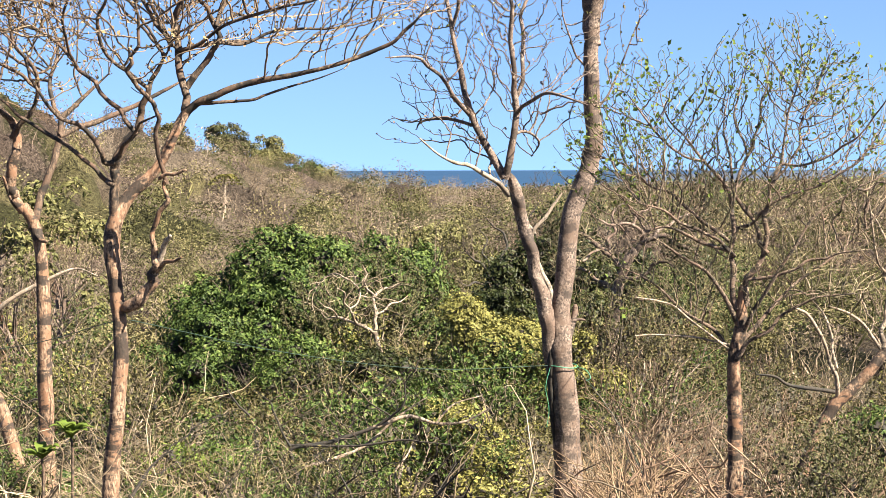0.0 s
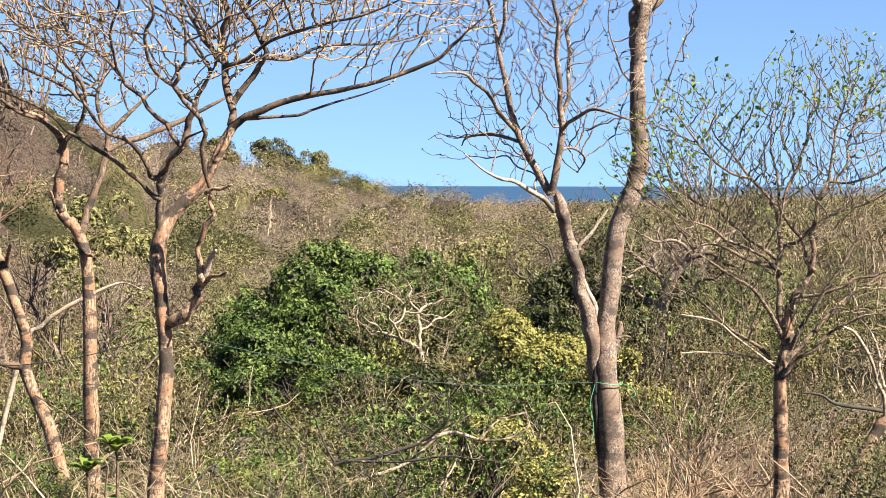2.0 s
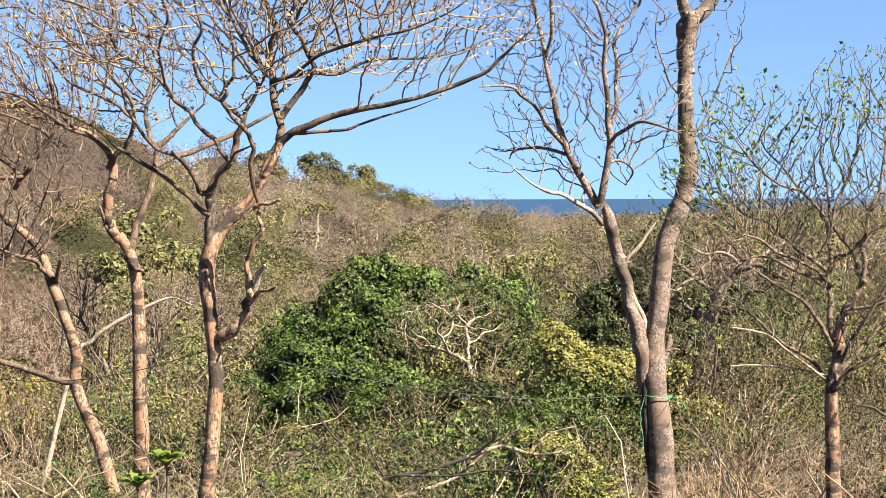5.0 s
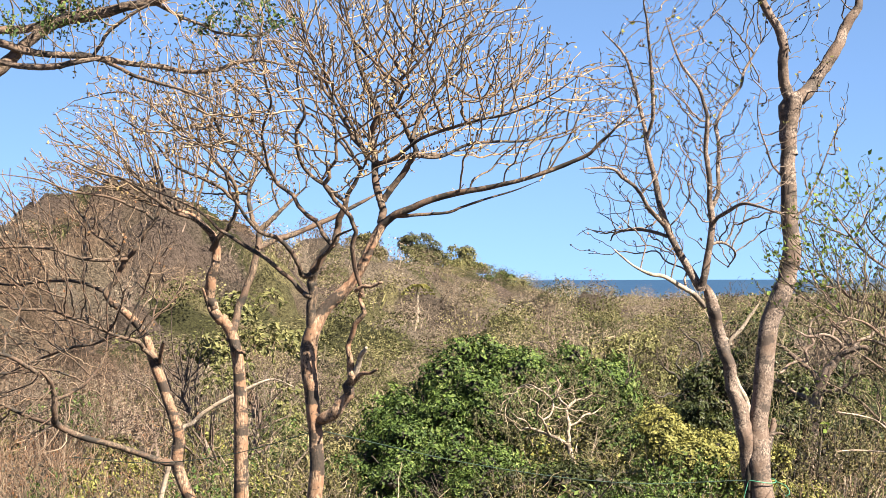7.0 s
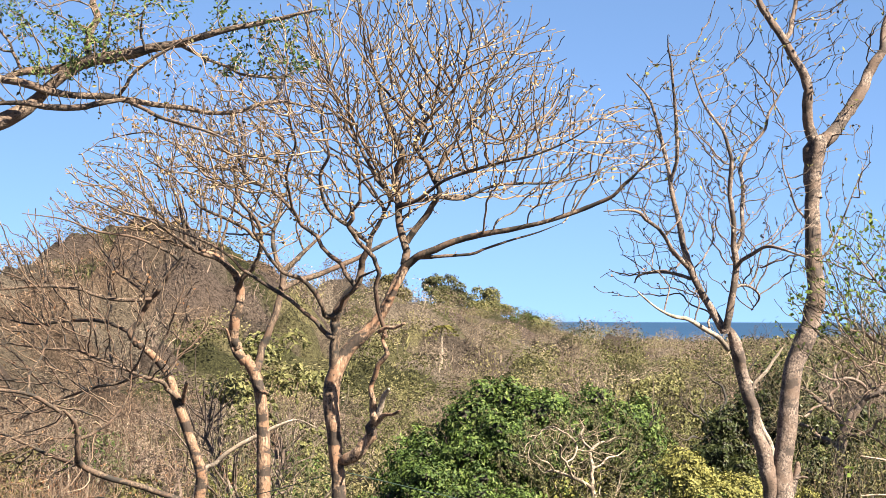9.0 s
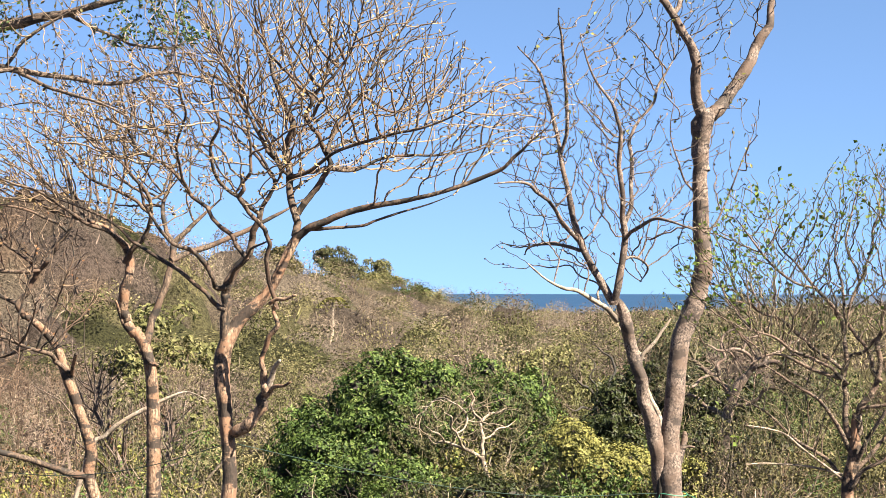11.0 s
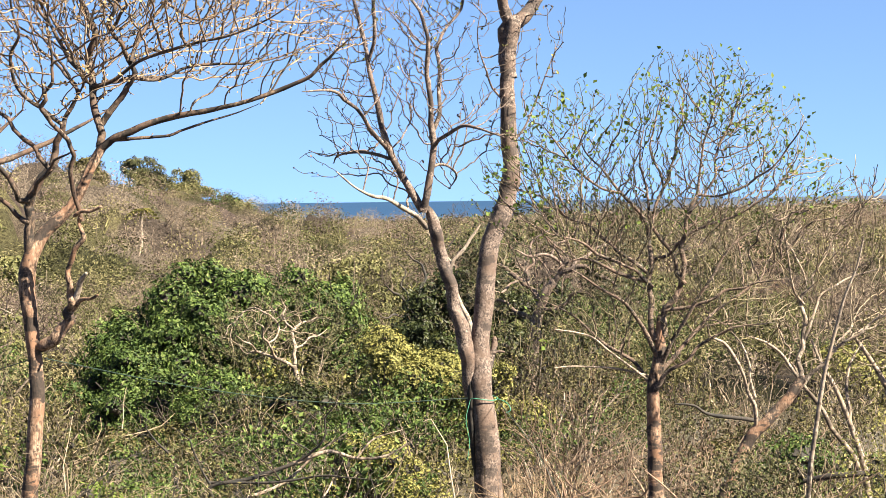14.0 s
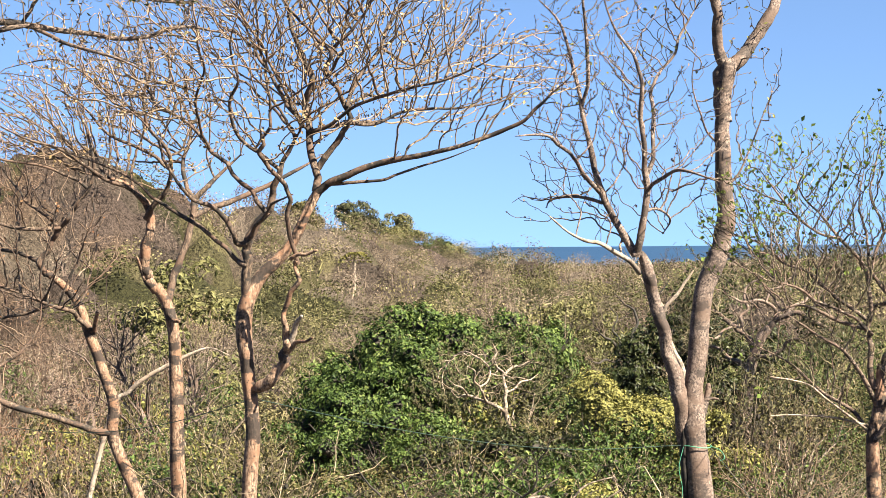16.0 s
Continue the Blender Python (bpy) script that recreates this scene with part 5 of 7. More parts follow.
limb(T, "limb", (-1.18, -1.21, 2.72, 0.042), (-0.96, -0.95, 2.85, 0.034), (-0.88, -0.68, 3.14, 0.034), (-1.06, -0.42, 3.43, 0.034), (-1.27, -0.16, 3.54, 0.034), (-1.52, 0.1, 3.66, 0.034), (-1.75, 0.36, 3.67, 0.026), (-2.03, 0.62, 3.49, 0.026), (-2.23, 0.88, 3.32, 0.017))
limb(T, "limb", (-0.44, 0.66, 2.96, 0.043), (-0.65, 0.89, 3.12, 0.035), (-0.78, 1.13, 3.36, 0.035), (-0.71, 1.36, 3.61, 0.026), (-0.84, 1.59, 3.86, 0.018))
limb(T, "limb", (-0.21, 0, 1.07, 0.051), (-0.51, -0.54, 1.26, 0.042), (-0.79, -1.08, 1.28, 0.033), (-1.11, -1.62, 1.45, 0.025))
limb(T, "limb", (-0.39, 0.33, 2.45, 0.043), (-0.13, 0.74, 2.52, 0.035), (0.04, 1.14, 2.7, 0.035), (0.34, 1.55, 2.72, 0.026), (0.57, 1.96, 2.87, 0.018))
limb(T, "limb", (-1.55, -0.93, 2.46, 0.034), (-1.71, -1.39, 2.72, 0.033), (-1.92, -1.86, 2.85, 0.025), (-2.09, -2.32, 3.08, 0.016))
G = blobs(T.rng, 420, (-0.9, -0.2, 3.0, 1.9, 1.5, 1.2))
crown_of(T, G, 0.14, 0.2, 0.009, TWIG_DRY, None, 0.4, (0, 0, 0.03))

T = Tree("small_tree", (10.74, 28, 25.07), BARK_PALE, "small pale tree with fresh green leaf tips", 27, dead=BARK_DEAD)
limb(T, "trunk", (0, 0, 0, 0.066), (-0.07, 0, 1.2, 0.058), (-0.17, 0, 2.23, 0.049), (-0.35, 0, 2.92, 0.041), (-0.61, 0, 3.35, 0.033))
limb(T, "limb", (-0.26, 0, 2.66, 0.033), (-0.67, 0.07, 3.44, 0.029), (-0.99, 0.15, 3.76, 0.025), (-1.25, 0.22, 3.99, 0.021), (-1.47, 0.3, 4.25, 0.017), (-1.62, 0.37, 4.54, 0.013), (-1.77, 0.45, 4.77, 0.008))
limb(T, "limb", (-0.61, 0, 3.35, 0.029), (-0.99, -0.09, 3.96, 0.025), (-1.24, -0.19, 4.39, 0.020), (-1.48, -0.28, 4.77, 0.016), (-1.64, -0.37, 5.15, 0.012), (-1.8, -0.47, 5.46, 0.008), (-1.87, -0.56, 5.69, 0.008))
limb(T, "limb", (-0.67, 0.07, 3.44, 0.025), (-1.08, 0.16, 3.7, 0.021), (-1.4, 0.24, 4.04, 0.017), (-1.55, 0.33, 4.13, 0.012), (-1.78, 0.41, 4.26, 0.008))
limb(T, "limb", (-0.99, -0.09, 3.96, 0.021), (-1.11, -0.21, 4.47, 0.016), (-1.23, -0.32, 4.98, 0.012), (-1.4, -0.43, 5.48, 0.008))
G = blobs(T.rng, 300, (-1.3, 0, 4.5, 0.9, 0.7, 1.2))
L = crown_of(T, G, 0.1, 0.13, 0.004, TWIG_OLIVE, None, 0.25, (0, 0, 0.15))
foliage(T, L, 260, 0.09, LEAF_FRESH, "fresh_foliage", 0.7, 0.8, 0.03)

T = Tree("dead_branch", (-7.96, 36.5, 26.54), BARK_DEAD, "bleached bare branch leaning in the scrub", 24, dead=BARK_DEAD)
limb(T, "trunk", (0, 0, 0, 0.048), (0.39, 0, 0.55, 0.043), (0.77, 0, 0.85, 0.043), (1.27, 0, 1.11, 0.038), (1.68, 0, 1.31, 0.027), (1.98, 0, 1.38, 0.016), (2.31, 0, 1.25, 0.011))

# dark bark paints this branch's shade, the pale limbs its sunlit parts
T = Tree("fallen_branch", (-1.46, 28, 25.24), BARK_DARK, "crooked fallen branch over brushwood, its shade painted dark", 28, "branch", dead=BARK_PALE, slim=0.65)
limb(T, "trunk", (0.04, 0.00, 0.00, 0.034), (-0.04, 0.00, 0.35, 0.032), (-0.02, 0.00, 0.52, 0.030), (0.50, 0.00, 0.60, 0.029), (1.16, 0.00, 0.81, 0.028))
limb(T, "limb", (1.16, 0.00, 0.81, 0.036), (1.45, -0.07, 0.99, 0.030), (1.59, -0.15, 1.17, 0.025), (1.65, -0.23, 1.51, 0.019), (1.79, -0.30, 1.79, 0.014))
limb(T, "dead_limb", (1.16, 0.00, 0.81, 0.034), (1.66, 0.07, 0.97, 0.029), (2.07, 0.15, 0.85, 0.023), (2.49, 0.23, 0.86, 0.018), (2.87, 0.30, 1.05, 0.012))
limb(T, "limb", (-0.08, 0.00, 0.56, 0.032), (0.83, -0.12, 0.56, 0.027), (1.57, -0.25, 0.66, 0.022), (1.90, -0.38, 0.65, 0.017), (2.35, -0.50, 0.62, 0.012))
limb(T, "dead_limb", (0.17, 0.00, 0.23, 0.030), (0.95, 0.17, 0.48, 0.023), (1.49, 0.33, 0.91, 0.017), (1.91, 0.50, 1.17, 0.010))
limb(T, "limb", (-0.06, 0.00, 0.54, 0.030), (-0.25, 0.10, 0.84, 0.023), (-0.34, 0.20, 1.12, 0.017), (-0.60, 0.30, 1.32, 0.010))
limb(T, "dead_limb", (2.07, 0.00, 0.87, 0.018), (2.33, 0.20, 1.12, 0.013), (2.75, 0.40, 1.22, 0.008))
G = blobs(T.rng, 260, (1.30, 0, 1.1, 1.9, 0.6, 0.7))
crown_of(T, G, 0.1, 0.14, 0.0055, TWIG_GREY, None, 0.3)

# overhanging limb of a nearer tree
Tree.rooted = False
T = Tree("overhanging_tree", (-5.37, 14.6, 31.24), BARK_ROUGH, "heavy overhanging boughs with feathery green leaf sprays", 25, dead=BARK_DEAD)
limb(T, "trunk", (0, 0, 0, 0.086), (0.35, 0.03, 0.15, 0.073), (0.7, 0.06, 0.3, 0.065), (0.85, 0.09, 0.41, 0.052), (0.97, 0.12, 0.53, 0.045), (1.1, 0.15, 0.64, 0.043), (1.23, 0.18, 0.73, 0.048))
limb(T, "limb", (1.21, 0.17, 0.72, 0.048), (1.4, 0.13, 0.76, 0.048), (1.61, 0.08, 0.79, 0.043), (1.85, 0.04, 0.83, 0.037), (2.08, 0, 0.86, 0.030), (2.33, -0.05, 0.91, 0.026), (2.6, -0.09, 0.97, 0.021), (2.87, -0.14, 1.02, 0.017), (3.14, -0.18, 1.07, 0.011))
limb(T, "limb", (0.07, 0.02, 0.67, 0.030), (0.52, 0.04, 0.6, 0.032), (0.75, 0.05, 0.57, 0.034), (0.97, 0.06, 0.49, 0.030), (1.19, 0.08, 0.46, 0.026), (1.43, 0.09, 0.45, 0.026), (1.59, 0.11, 0.42, 0.026), (1.78, 0.12, 0.39, 0.022), (2.03, 0.13, 0.36, 0.019), (2.29, 0.15, 0.32, 0.017), (2.51, 0.16, 0.34, 0.017), (2.65, 0.17, 0.39, 0.017), (2.83, 0.19, 0.41, 0.013), (3.06, 0.2, 0.36, 0.009))
limb(T, "limb", (0.16, 0.03, 0.4, 0.019), (0.54, -0.01, 0.39, 0.019), (0.8, -0.05, 0.39, 0.019), (1.06, -0.09, 0.35, 0.026), (1.29, -0.13, 0.34, 0.026), (1.48, -0.17, 0.37, 0.021), (1.66, -0.2, 0.4, 0.019))
limb(T, "limb", (1.23, 0.18, 0.73, 0.033), (1.24, 0.2, 0.88, 0.030), (1.27, 0.23, 1.04, 0.031), (1.28, 0.26, 1.24, 0.026), (1.31, 0.29, 1.51, 0.020))
limb(T, "limb", (0.61, 0.04, 0.6, 0.026), (0.76, 0.14, 0.66, 0.030), (0.96, 0.24, 0.68, 0.035), (1.12, 0.33, 0.77, 0.031))
limb(T, "limb", (1.54, 0.1, 0.44, 0.015), (1.67, 0, 0.61, 0.015), (1.86, -0.09, 0.74, 0.013), (2.1, -0.19, 0.84, 0.011))
limb(T, "limb", (1.65, 0.11, 0.4, 0.017), (1.86, -0.01, 0.29, 0.015), (2.09, -0.12, 0.21, 0.013), (2.33, -0.24, 0.13, 0.011), (2.57, -0.36, 0.01, 0.006))
limb(T, "limb", (2.01, 0.01, 0.85, 0.015), (2.18, 0.06, 0.75, 0.013), (2.39, 0.1, 0.67, 0.011), (2.51, 0.15, 0.62, 0.011), (2.77, 0.2, 0.6, 0.013), (2.9, 0.24, 0.67, 0.009))
limb(T, "limb", (2.64, 0.17, 0.39, 0.013), (2.74, 0.21, 0.43, 0.011), (2.77, 0.25, 0.53, 0.011), (2.79, 0.29, 0.63, 0.009))
limb(T, "limb", (1.35, 0.13, 0.78, 0.020), (1.4, 0.19, 0.87, 0.015), (1.43, 0.25, 1.01, 0.013), (1.45, 0.31, 1.25, 0.009))
limb(T, "limb", (1.76, 0.05, 0.8, 0.011), (1.76, -0.03, 0.97, 0.009), (1.82, -0.12, 1.13, 0.006))
Tree.rooted = True
G = blobs(T.rng, 1500, (1.6, 0, 0.75, 1.7, 0.5, 0.5), (0.9, 0.1, 1.1, 0.9, 0.4, 0.4), (2.3, 0, 0.4, 0.9, 0.4, 0.4))
L = crown_of(T, G, 0.06, 0.075, 0.0034, TWIG_TAN, None, 0.34, (0, 0, 0.02), most=0.014, thick=0.008)
foliage(T, L, 2600, 0.04, LEAF_GREEN, "foliage", 0.5, 0.3, 0.03, lambda e: (e[:, 2] > 0.6) & (np.sin(4 * e[:, 0]) * np.sin(5 * e[:, 2] + 1) > -0.1))
foliage(T, L, 500, 0.04, LEAF_OLIVE, "dry_foliage", 0.5, 0.3, 0.03)


# ---- thickets and shrubs ----
def leafy_mass(rng, lobes, per_area, size, aspect=0.55, inner=0.72, up=0.6):
    """Leaves over the outer part of many rounded lobes (x, y, z, r), leaving gaps between sprays."""
    lobes = np.asarray(lobes)
    n = np.maximum((per_area * 4 * np.pi * lobes[:, 3] ** 2).astype(int), 4)
    who = np.repeat(np.arange(len(lobes)), n)
    d = unit(rng.normal(size=(len(who), 3)))
    d[:, 2] = np.where(d[:, 2] < -0.35, -d[:, 2], d[:, 2])
    bump = 1 + 0.22 * np.sin(d @ np.array([5.0, 3.0, 4.0]) + who) + 0.15 * np.sin(d @ np.array([-9.0, 11.0, 7.0]) + 2 * who)
    at = lobes[who, :3] + d * (lobes[who, 3] * (inner + (1.02 - inner) * rng.random(len(who)) ** 0.4) * bump)[:, None] * [1, 1, 0.8]
    return leaves(rng, at, size, aspect, up, out=d)


def shade_core(rng, lobes, scale=0.7):
    """Ragged near-black lumps inside each lobe that paint the shade between its leaves and let no light through."""
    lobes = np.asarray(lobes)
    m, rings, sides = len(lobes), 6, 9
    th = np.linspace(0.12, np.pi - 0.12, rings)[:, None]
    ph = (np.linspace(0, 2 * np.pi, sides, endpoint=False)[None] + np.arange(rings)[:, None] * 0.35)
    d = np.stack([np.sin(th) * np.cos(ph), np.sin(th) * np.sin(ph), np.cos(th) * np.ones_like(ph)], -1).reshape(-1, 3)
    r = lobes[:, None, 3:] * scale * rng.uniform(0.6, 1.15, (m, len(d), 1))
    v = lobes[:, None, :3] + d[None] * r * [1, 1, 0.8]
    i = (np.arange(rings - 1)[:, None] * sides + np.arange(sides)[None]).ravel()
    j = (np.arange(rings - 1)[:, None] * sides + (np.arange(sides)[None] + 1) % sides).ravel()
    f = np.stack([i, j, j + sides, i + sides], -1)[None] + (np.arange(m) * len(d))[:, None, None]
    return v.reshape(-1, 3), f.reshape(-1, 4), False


def lobe_field(rng, n, w, d, h, r0, r1, base=0.25):
    """Lobes spread over a dome of the size given."""
    u = rng.random(n) * 2 * np.pi
    s = np.sqrt(rng.random(n))
    x, y = s * np.cos(u) * w / 2, s * np.sin(u) * d / 2
    top = h * np.sqrt(np.maximum(1 - 0.75 * s ** 2.5, 0.02))
    z = top * (base + (1 - base) * rng.random(n) ** 0.5)
    r = rng.uniform(r0, r1, n)
    return np.stack([x, y, np.maximum(z - r * 0.6, r * 0.3), r], -1)


def stems(rng, n, h, lean, r, reach=0.2, k=6):
    """Stems that fan up out of the ground."""
    a = rng.random(n) * 2 * np.pi
    foot = np.stack([np.cos(a), np.sin(a), 0 * a], -1) * (reach * rng.random(n))[:, None]
    out = np.stack([np.cos(a), np.sin(a), 0 * a], -1) * (lean * rng.uniform(0.3, 1.2, n))[:, None]
    q = np.linspace(0, 1, k)[None, :, None]
    hh = (h * rng.uniform(0.6, 1.05, n))[:, None, None]
    wob = np.cumsum(rng.normal(size=(n, k, 3)) * 0.05, axis=1) * [1, 1, 0.3]
    wob -= wob[:, :1]
    line = foot[:, None] + out[:, None] * q ** 0.8 * hh + np.array([0, 0, 1.0]) * q * hh + wob * hh
    line[:, 0, 2] = -0.15
    return line, (r * rng.uniform(0.7, 1.2, n))[:, None] * (1 - 0.7 * q[:, :, 0])


def twiggy(name, at, seed, h, w, n_stems, n_goals, bark_mat, twig_mat, leaf_mat, n_leaves, size, label, group="", tip=0.006, curl=0.34, pull=(0, 0, 0.05), category="shrub", base=0.15, jitter=0.05, litter=110):
    """A shrub of stems that fork into many twigs, with leaves along the twig ends; litter counts its dark shade blades.
    """
    rng = np.random.default_rng(seed)
    ob = thing(name, at, label, category, group)
    p, r = stems(rng, n_stems, h * 0.62, 0.55 * w / h, 0.011 * h + 0.006)
    part("stem_clump", tubes(p, r, 5), bark_mat, ob)
    goals = blobs(rng, n_goals, (0, 0, h * 0.5, w / 2, w / 2, h * 0.52), keep=lambda x, y, z: z > base * h)
    step = 0.036 * (h + w) / 2 + 0.02
    pos, parent = colonise(rng, along(p, step), goals, step, step * 1.3, h, curl, pull, hub=(0, 0, -0.25 * h), fan=0.4)
    rr, heir = twig_radii(parent, tip, 2.4, 0.012 * h + 0.006)
    e = np.flatnonzero(parent >= 0)
    crown = part("crown", twig_mesh(pos, parent, rr, heir, e, 3), twig_mat, ob)
    if litter:      # dark blades added in the middle of the shrub to paint its inner shade
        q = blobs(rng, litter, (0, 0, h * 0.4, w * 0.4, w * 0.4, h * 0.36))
        part("shade_core", leaves(rng, q, 0.09, 0.7, 0.2), INNER_SHADE, crown)
    if n_leaves:
        e = e[rr[e] < tip * 2.2]
        ends = rng.choice(e, n_leaves)
        at_ = pos[ends] + rng.normal(size=(n_leaves, 3)) * jitter
        part("foliage", leaves(rng, at_, size, 0.55, 0.55), leaf_mat, crown)
    return ob


def leafy_shrub(name, at, seed, w, d, h, n_lobes, r, per_area, size, leaf_mat, label, group="", bark_mat=None, category="shrub", base=0.25, n_stems=9):
    rng = np.random.default_rng(seed)
    ob = thing(name, at, label, category, group)
    p, rr = stems(rng, n_stems, h * 0.72, 0.7 * w / h / 2, 0.02 * h, 0.1 * w)
    part("stem_clump", tubes(p, rr, 5), bark_mat or BARK_DARK, ob)
    p1, r1 = sprout(rng, p, rr, 50, h * 0.3, 0.9, 0.1, 0.3, 0.3, 4, 0.6, 0.006)
    crown = part("crown", tubes(p1, r1, 3), bark_mat or TWIG_GREY, ob)
    lobes = lobe_field(rng, n_lobes, w, d, h, r * 0.5, r * 1.4, base)
    part("foliage", leafy_mass(rng, lobes, per_area, size), leaf_mat, crown)
    # dense shrubs get dark cores as painted shade
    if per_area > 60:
        part("shade_core", shade_core(rng, lobes, 0.52), INNER_SHADE, crown)
    return ob


def on_ground(x, y, dz=0.0):
    return (x, y, float(ground_z(x, y)) + dz)


# the dark green thicket in the middle, with its taller shoulder
leafy_shrub("green_thicket", on_ground(-4.3, 68.5), 31, 6.0, 6.0, 6.3, 64, 0.95, 74, 0.17, LEAF_GREEN, "dense dark green broad-leaved thicket in the valley")
leafy_shrub("green_thicket", on_ground(-1.2, 71.5), 32, 6.6, 5.0, 6.9, 52, 0.85, 70, 0.16, LEAF_GREEN, "tall green broad-leaved shrub behind bare branches")
leafy_shrub("green_thicket", on_ground(-4.9, 59.0), 33, 5.6, 3.4, 3.2, 44, 0.62, 74, 0.14, LEAF_GREEN, "low green leafy shrub at the foot of a thicket")
leafy_shrub("green_shrub", on_ground(-3.0, 53.0), 45, 6.4, 3.2, 2.4, 40, 0.55, 74, 0.12, LEAF_GREEN, "dark green shrub in the shade below a thicket")
leafy_shrub("green_shrub", on_ground(-0.6, 50.0), 46, 4.6, 2.8, 2.0, 30, 0.5, 74, 0.12, LEAF_DARK, "low dark green shrub under crooked branches")
twiggy("twiggy_shrub", on_ground(-0.9, 62.5), 43, 5.0, 6.4, 12, 2600, BARK_DEAD, TWIG_OLIVE, LEAF_DULL, 7000, 0.12, "dome of bare grey twigs and dull green leaves", litter=250, tip=0.010, pull=(0, 0, 0.0))
# yellow-green shrubs
leafy_shrub("yellow_shrub", on_ground(2.55, 52.0), 34, 3.6, 2.8, 3.3, 38, 0.6, 200, 0.11, LEAF_YELLOW, "rounded yellow-green leafy shrub in scrub")
leafy_shrub("yellow_shrub", on_ground(4.55, 47.0), 35, 1.9, 1.8, 3.0, 16, 0.45, 190, 0.1, LEAF_YELLOW, "yellow-green leafy shrub beside a forked tree")
leafy_shrub("yellow_shrub", on_ground(0.95, 34.5), 36, 2.5, 1.6, 2.0, 24, 0.34, 220, 0.075, LEAF_YELLOW, "low yellowing leafy shrub in brushwood")
twiggy("yellow_shrub", on_ground(8.6, 26.5), 37, 1.7, 1.9, 8, 500, BARK_PALE, TWIG_OLIVE, LEAF_YELLOW, 1800, 0.055, "small-leaved yellow-green shrub among dry stems", tip=0.004)
# paler tree behind the slender red trunk
leafy_shrub("light_green_tree", on_ground(-10.9, 62.0), 38, 4.4, 3.6, 8.0, 30, 0.55, 20, 0.2, LEAF_SAGE, "light green open-crowned small tree", bark_mat=BARK_GREY, category="tree", base=0.55, n_stems=3)
twiggy("olive_shrub", on_ground(-9.0, 51.0), 29, 4.5, 4.6, 10, 1500, BARK_PALE, TWIG_OLIVE, LEAF_DULL, 1500, 0.09, "grey-olive twiggy shrub below a light green tree", tip=0.008, litter=250)
twiggy("light_green_tree", on_ground(2.3, 86.0), 48, 6.2, 6.6, 4, 900, BARK_PALE, TWIG_DRY, LEAF_SAGE, 7500, 0.2, "pale yellowish open-crowned tree beyond a green thicket", "", 0.014, category="tree", base=0.25, jitter=0.16)
leafy_shrub("green_thicket", on_ground(5.9, 61.5), 44, 6.2, 3.6, 6.0, 44, 0.66, 66, 0.15, LEAF_DARK, "dark green leafy shrub behind gnarled limbs", base=0.6)
twiggy("bare_shrub", on_ground(6.6, 50.0), 47, 3.4, 5.0, 12, 1500, BARK_PALE, TWIG_RUST, LEAF_OLIVE, 900, 0.08, "grey-brown bare twiggy shrub below gnarled limbs", tip=0.008)
twiggy("bare_shrub", on_ground(5.6, 42.5), 42, 2.5, 4.0, 12, 1300, BARK_PALE, TWIG_RUST, LEAF_OLIVE, 500, 0.07, "reddish bare twiggy shrub beside a grey trunk", tip=0.0075)
twiggy("olive_shrub", on_ground(6.2, 47.0), 39, 3.5, 4.8, 10, 1100, BARK_PALE, TWIG_OLIVE, LEAF_OLIVE, 2600, 0.095, "olive-brown shrub before gnarled limbs", tip=0.007, litter=600)
twiggy("olive_shrub", on_ground(5.4, 48.5), 49, 4.3, 4.2, 10, 1000, BARK_PALE, TWIG_OLIVE, LEAF_DULL, 1300, 0.1, "dull green half-bare shrub beside a grey trunk", tip=0.007, litter=260)
twiggy("yellow_shrub", on_ground(7.5, 24.3), 55, 2.2, 1.7, 8, 520, BARK_PALE, TWIG_OLIVE, LEAF_YELLOW, 1900, 0.05, "yellow-green small-leaved shrub beside a rosette plant", tip=0.004)
twiggy("olive_shrub", on_ground(5.4, 23.6), 68, 1.75, 1.6, 9, 520, BARK_PALE, TWIG_OLIVE, LEAF_DULL, 2300, 0.055, "olive-green leafy shrub before a leaning trunk", tip=0.004)
twiggy("bare_shrub", on_ground(5.65, 25.2), 56, 1.7, 2.0, 9, 520, BARK_DEAD, TWIG_DRY, LEAF_OLIVE, 1300, 0.05, "low dry shrub at the foot of a leaning tree", tip=0.0042)
twiggy("bare_shrub", on_ground(4.4, 31.0), 57, 1.5, 2.4, 10, 620, BARK_DEAD, TWIG_RUST, LEAF_OLIVE, 200, 0.05, "reddish-brown tangle of bare stems near a trunk", tip=0.005, curl=0.45)
twiggy("bare_shrub", on_ground(6.55, 34.0), 58, 1.7, 2.8, 10, 700, BARK_DEAD, TWIG_RUST, LEAF_OLIVE, 500, 0.06, "reddish-brown twiggy shrub beside a fallen log", tip=0.0052, curl=0.42, litter=200)
twiggy("olive_shrub", on_ground(8.9, 46.5), 69, 1.8, 3.6, 9, 700, BARK_PALE, TWIG_OLIVE, LEAF_DULL, 1800, 0.085, "dull olive shrub at the edge of a grassy gap", tip=0.006, litter=200)
twiggy("bare_shrub", on_ground(10.6, 52.0), 70, 2.0, 3.8, 10, 800, BARK_PALE, TWIG_RUST, LEAF_OLIVE, 900, 0.08, "brown half-bare shrub beyond a grassy gap", tip=0.007, litter=200)
twiggy("olive_shrub", on_ground(7.5, 37.5), 59, 1.6, 2.8, 9, 600, BARK_PALE, TWIG_OLIVE, LEAF_DULL, 1100, 0.075, "dull olive shrub behind a fallen log", tip=0.0055, litter=200)
leafy_shrub("green_shrub", on_ground(9.6, 36.0), 40, 3.2, 2.4, 2.0, 22, 0.45, 70, 0.09, LEAF_GREEN, "green shrub behind pale leaning stems")
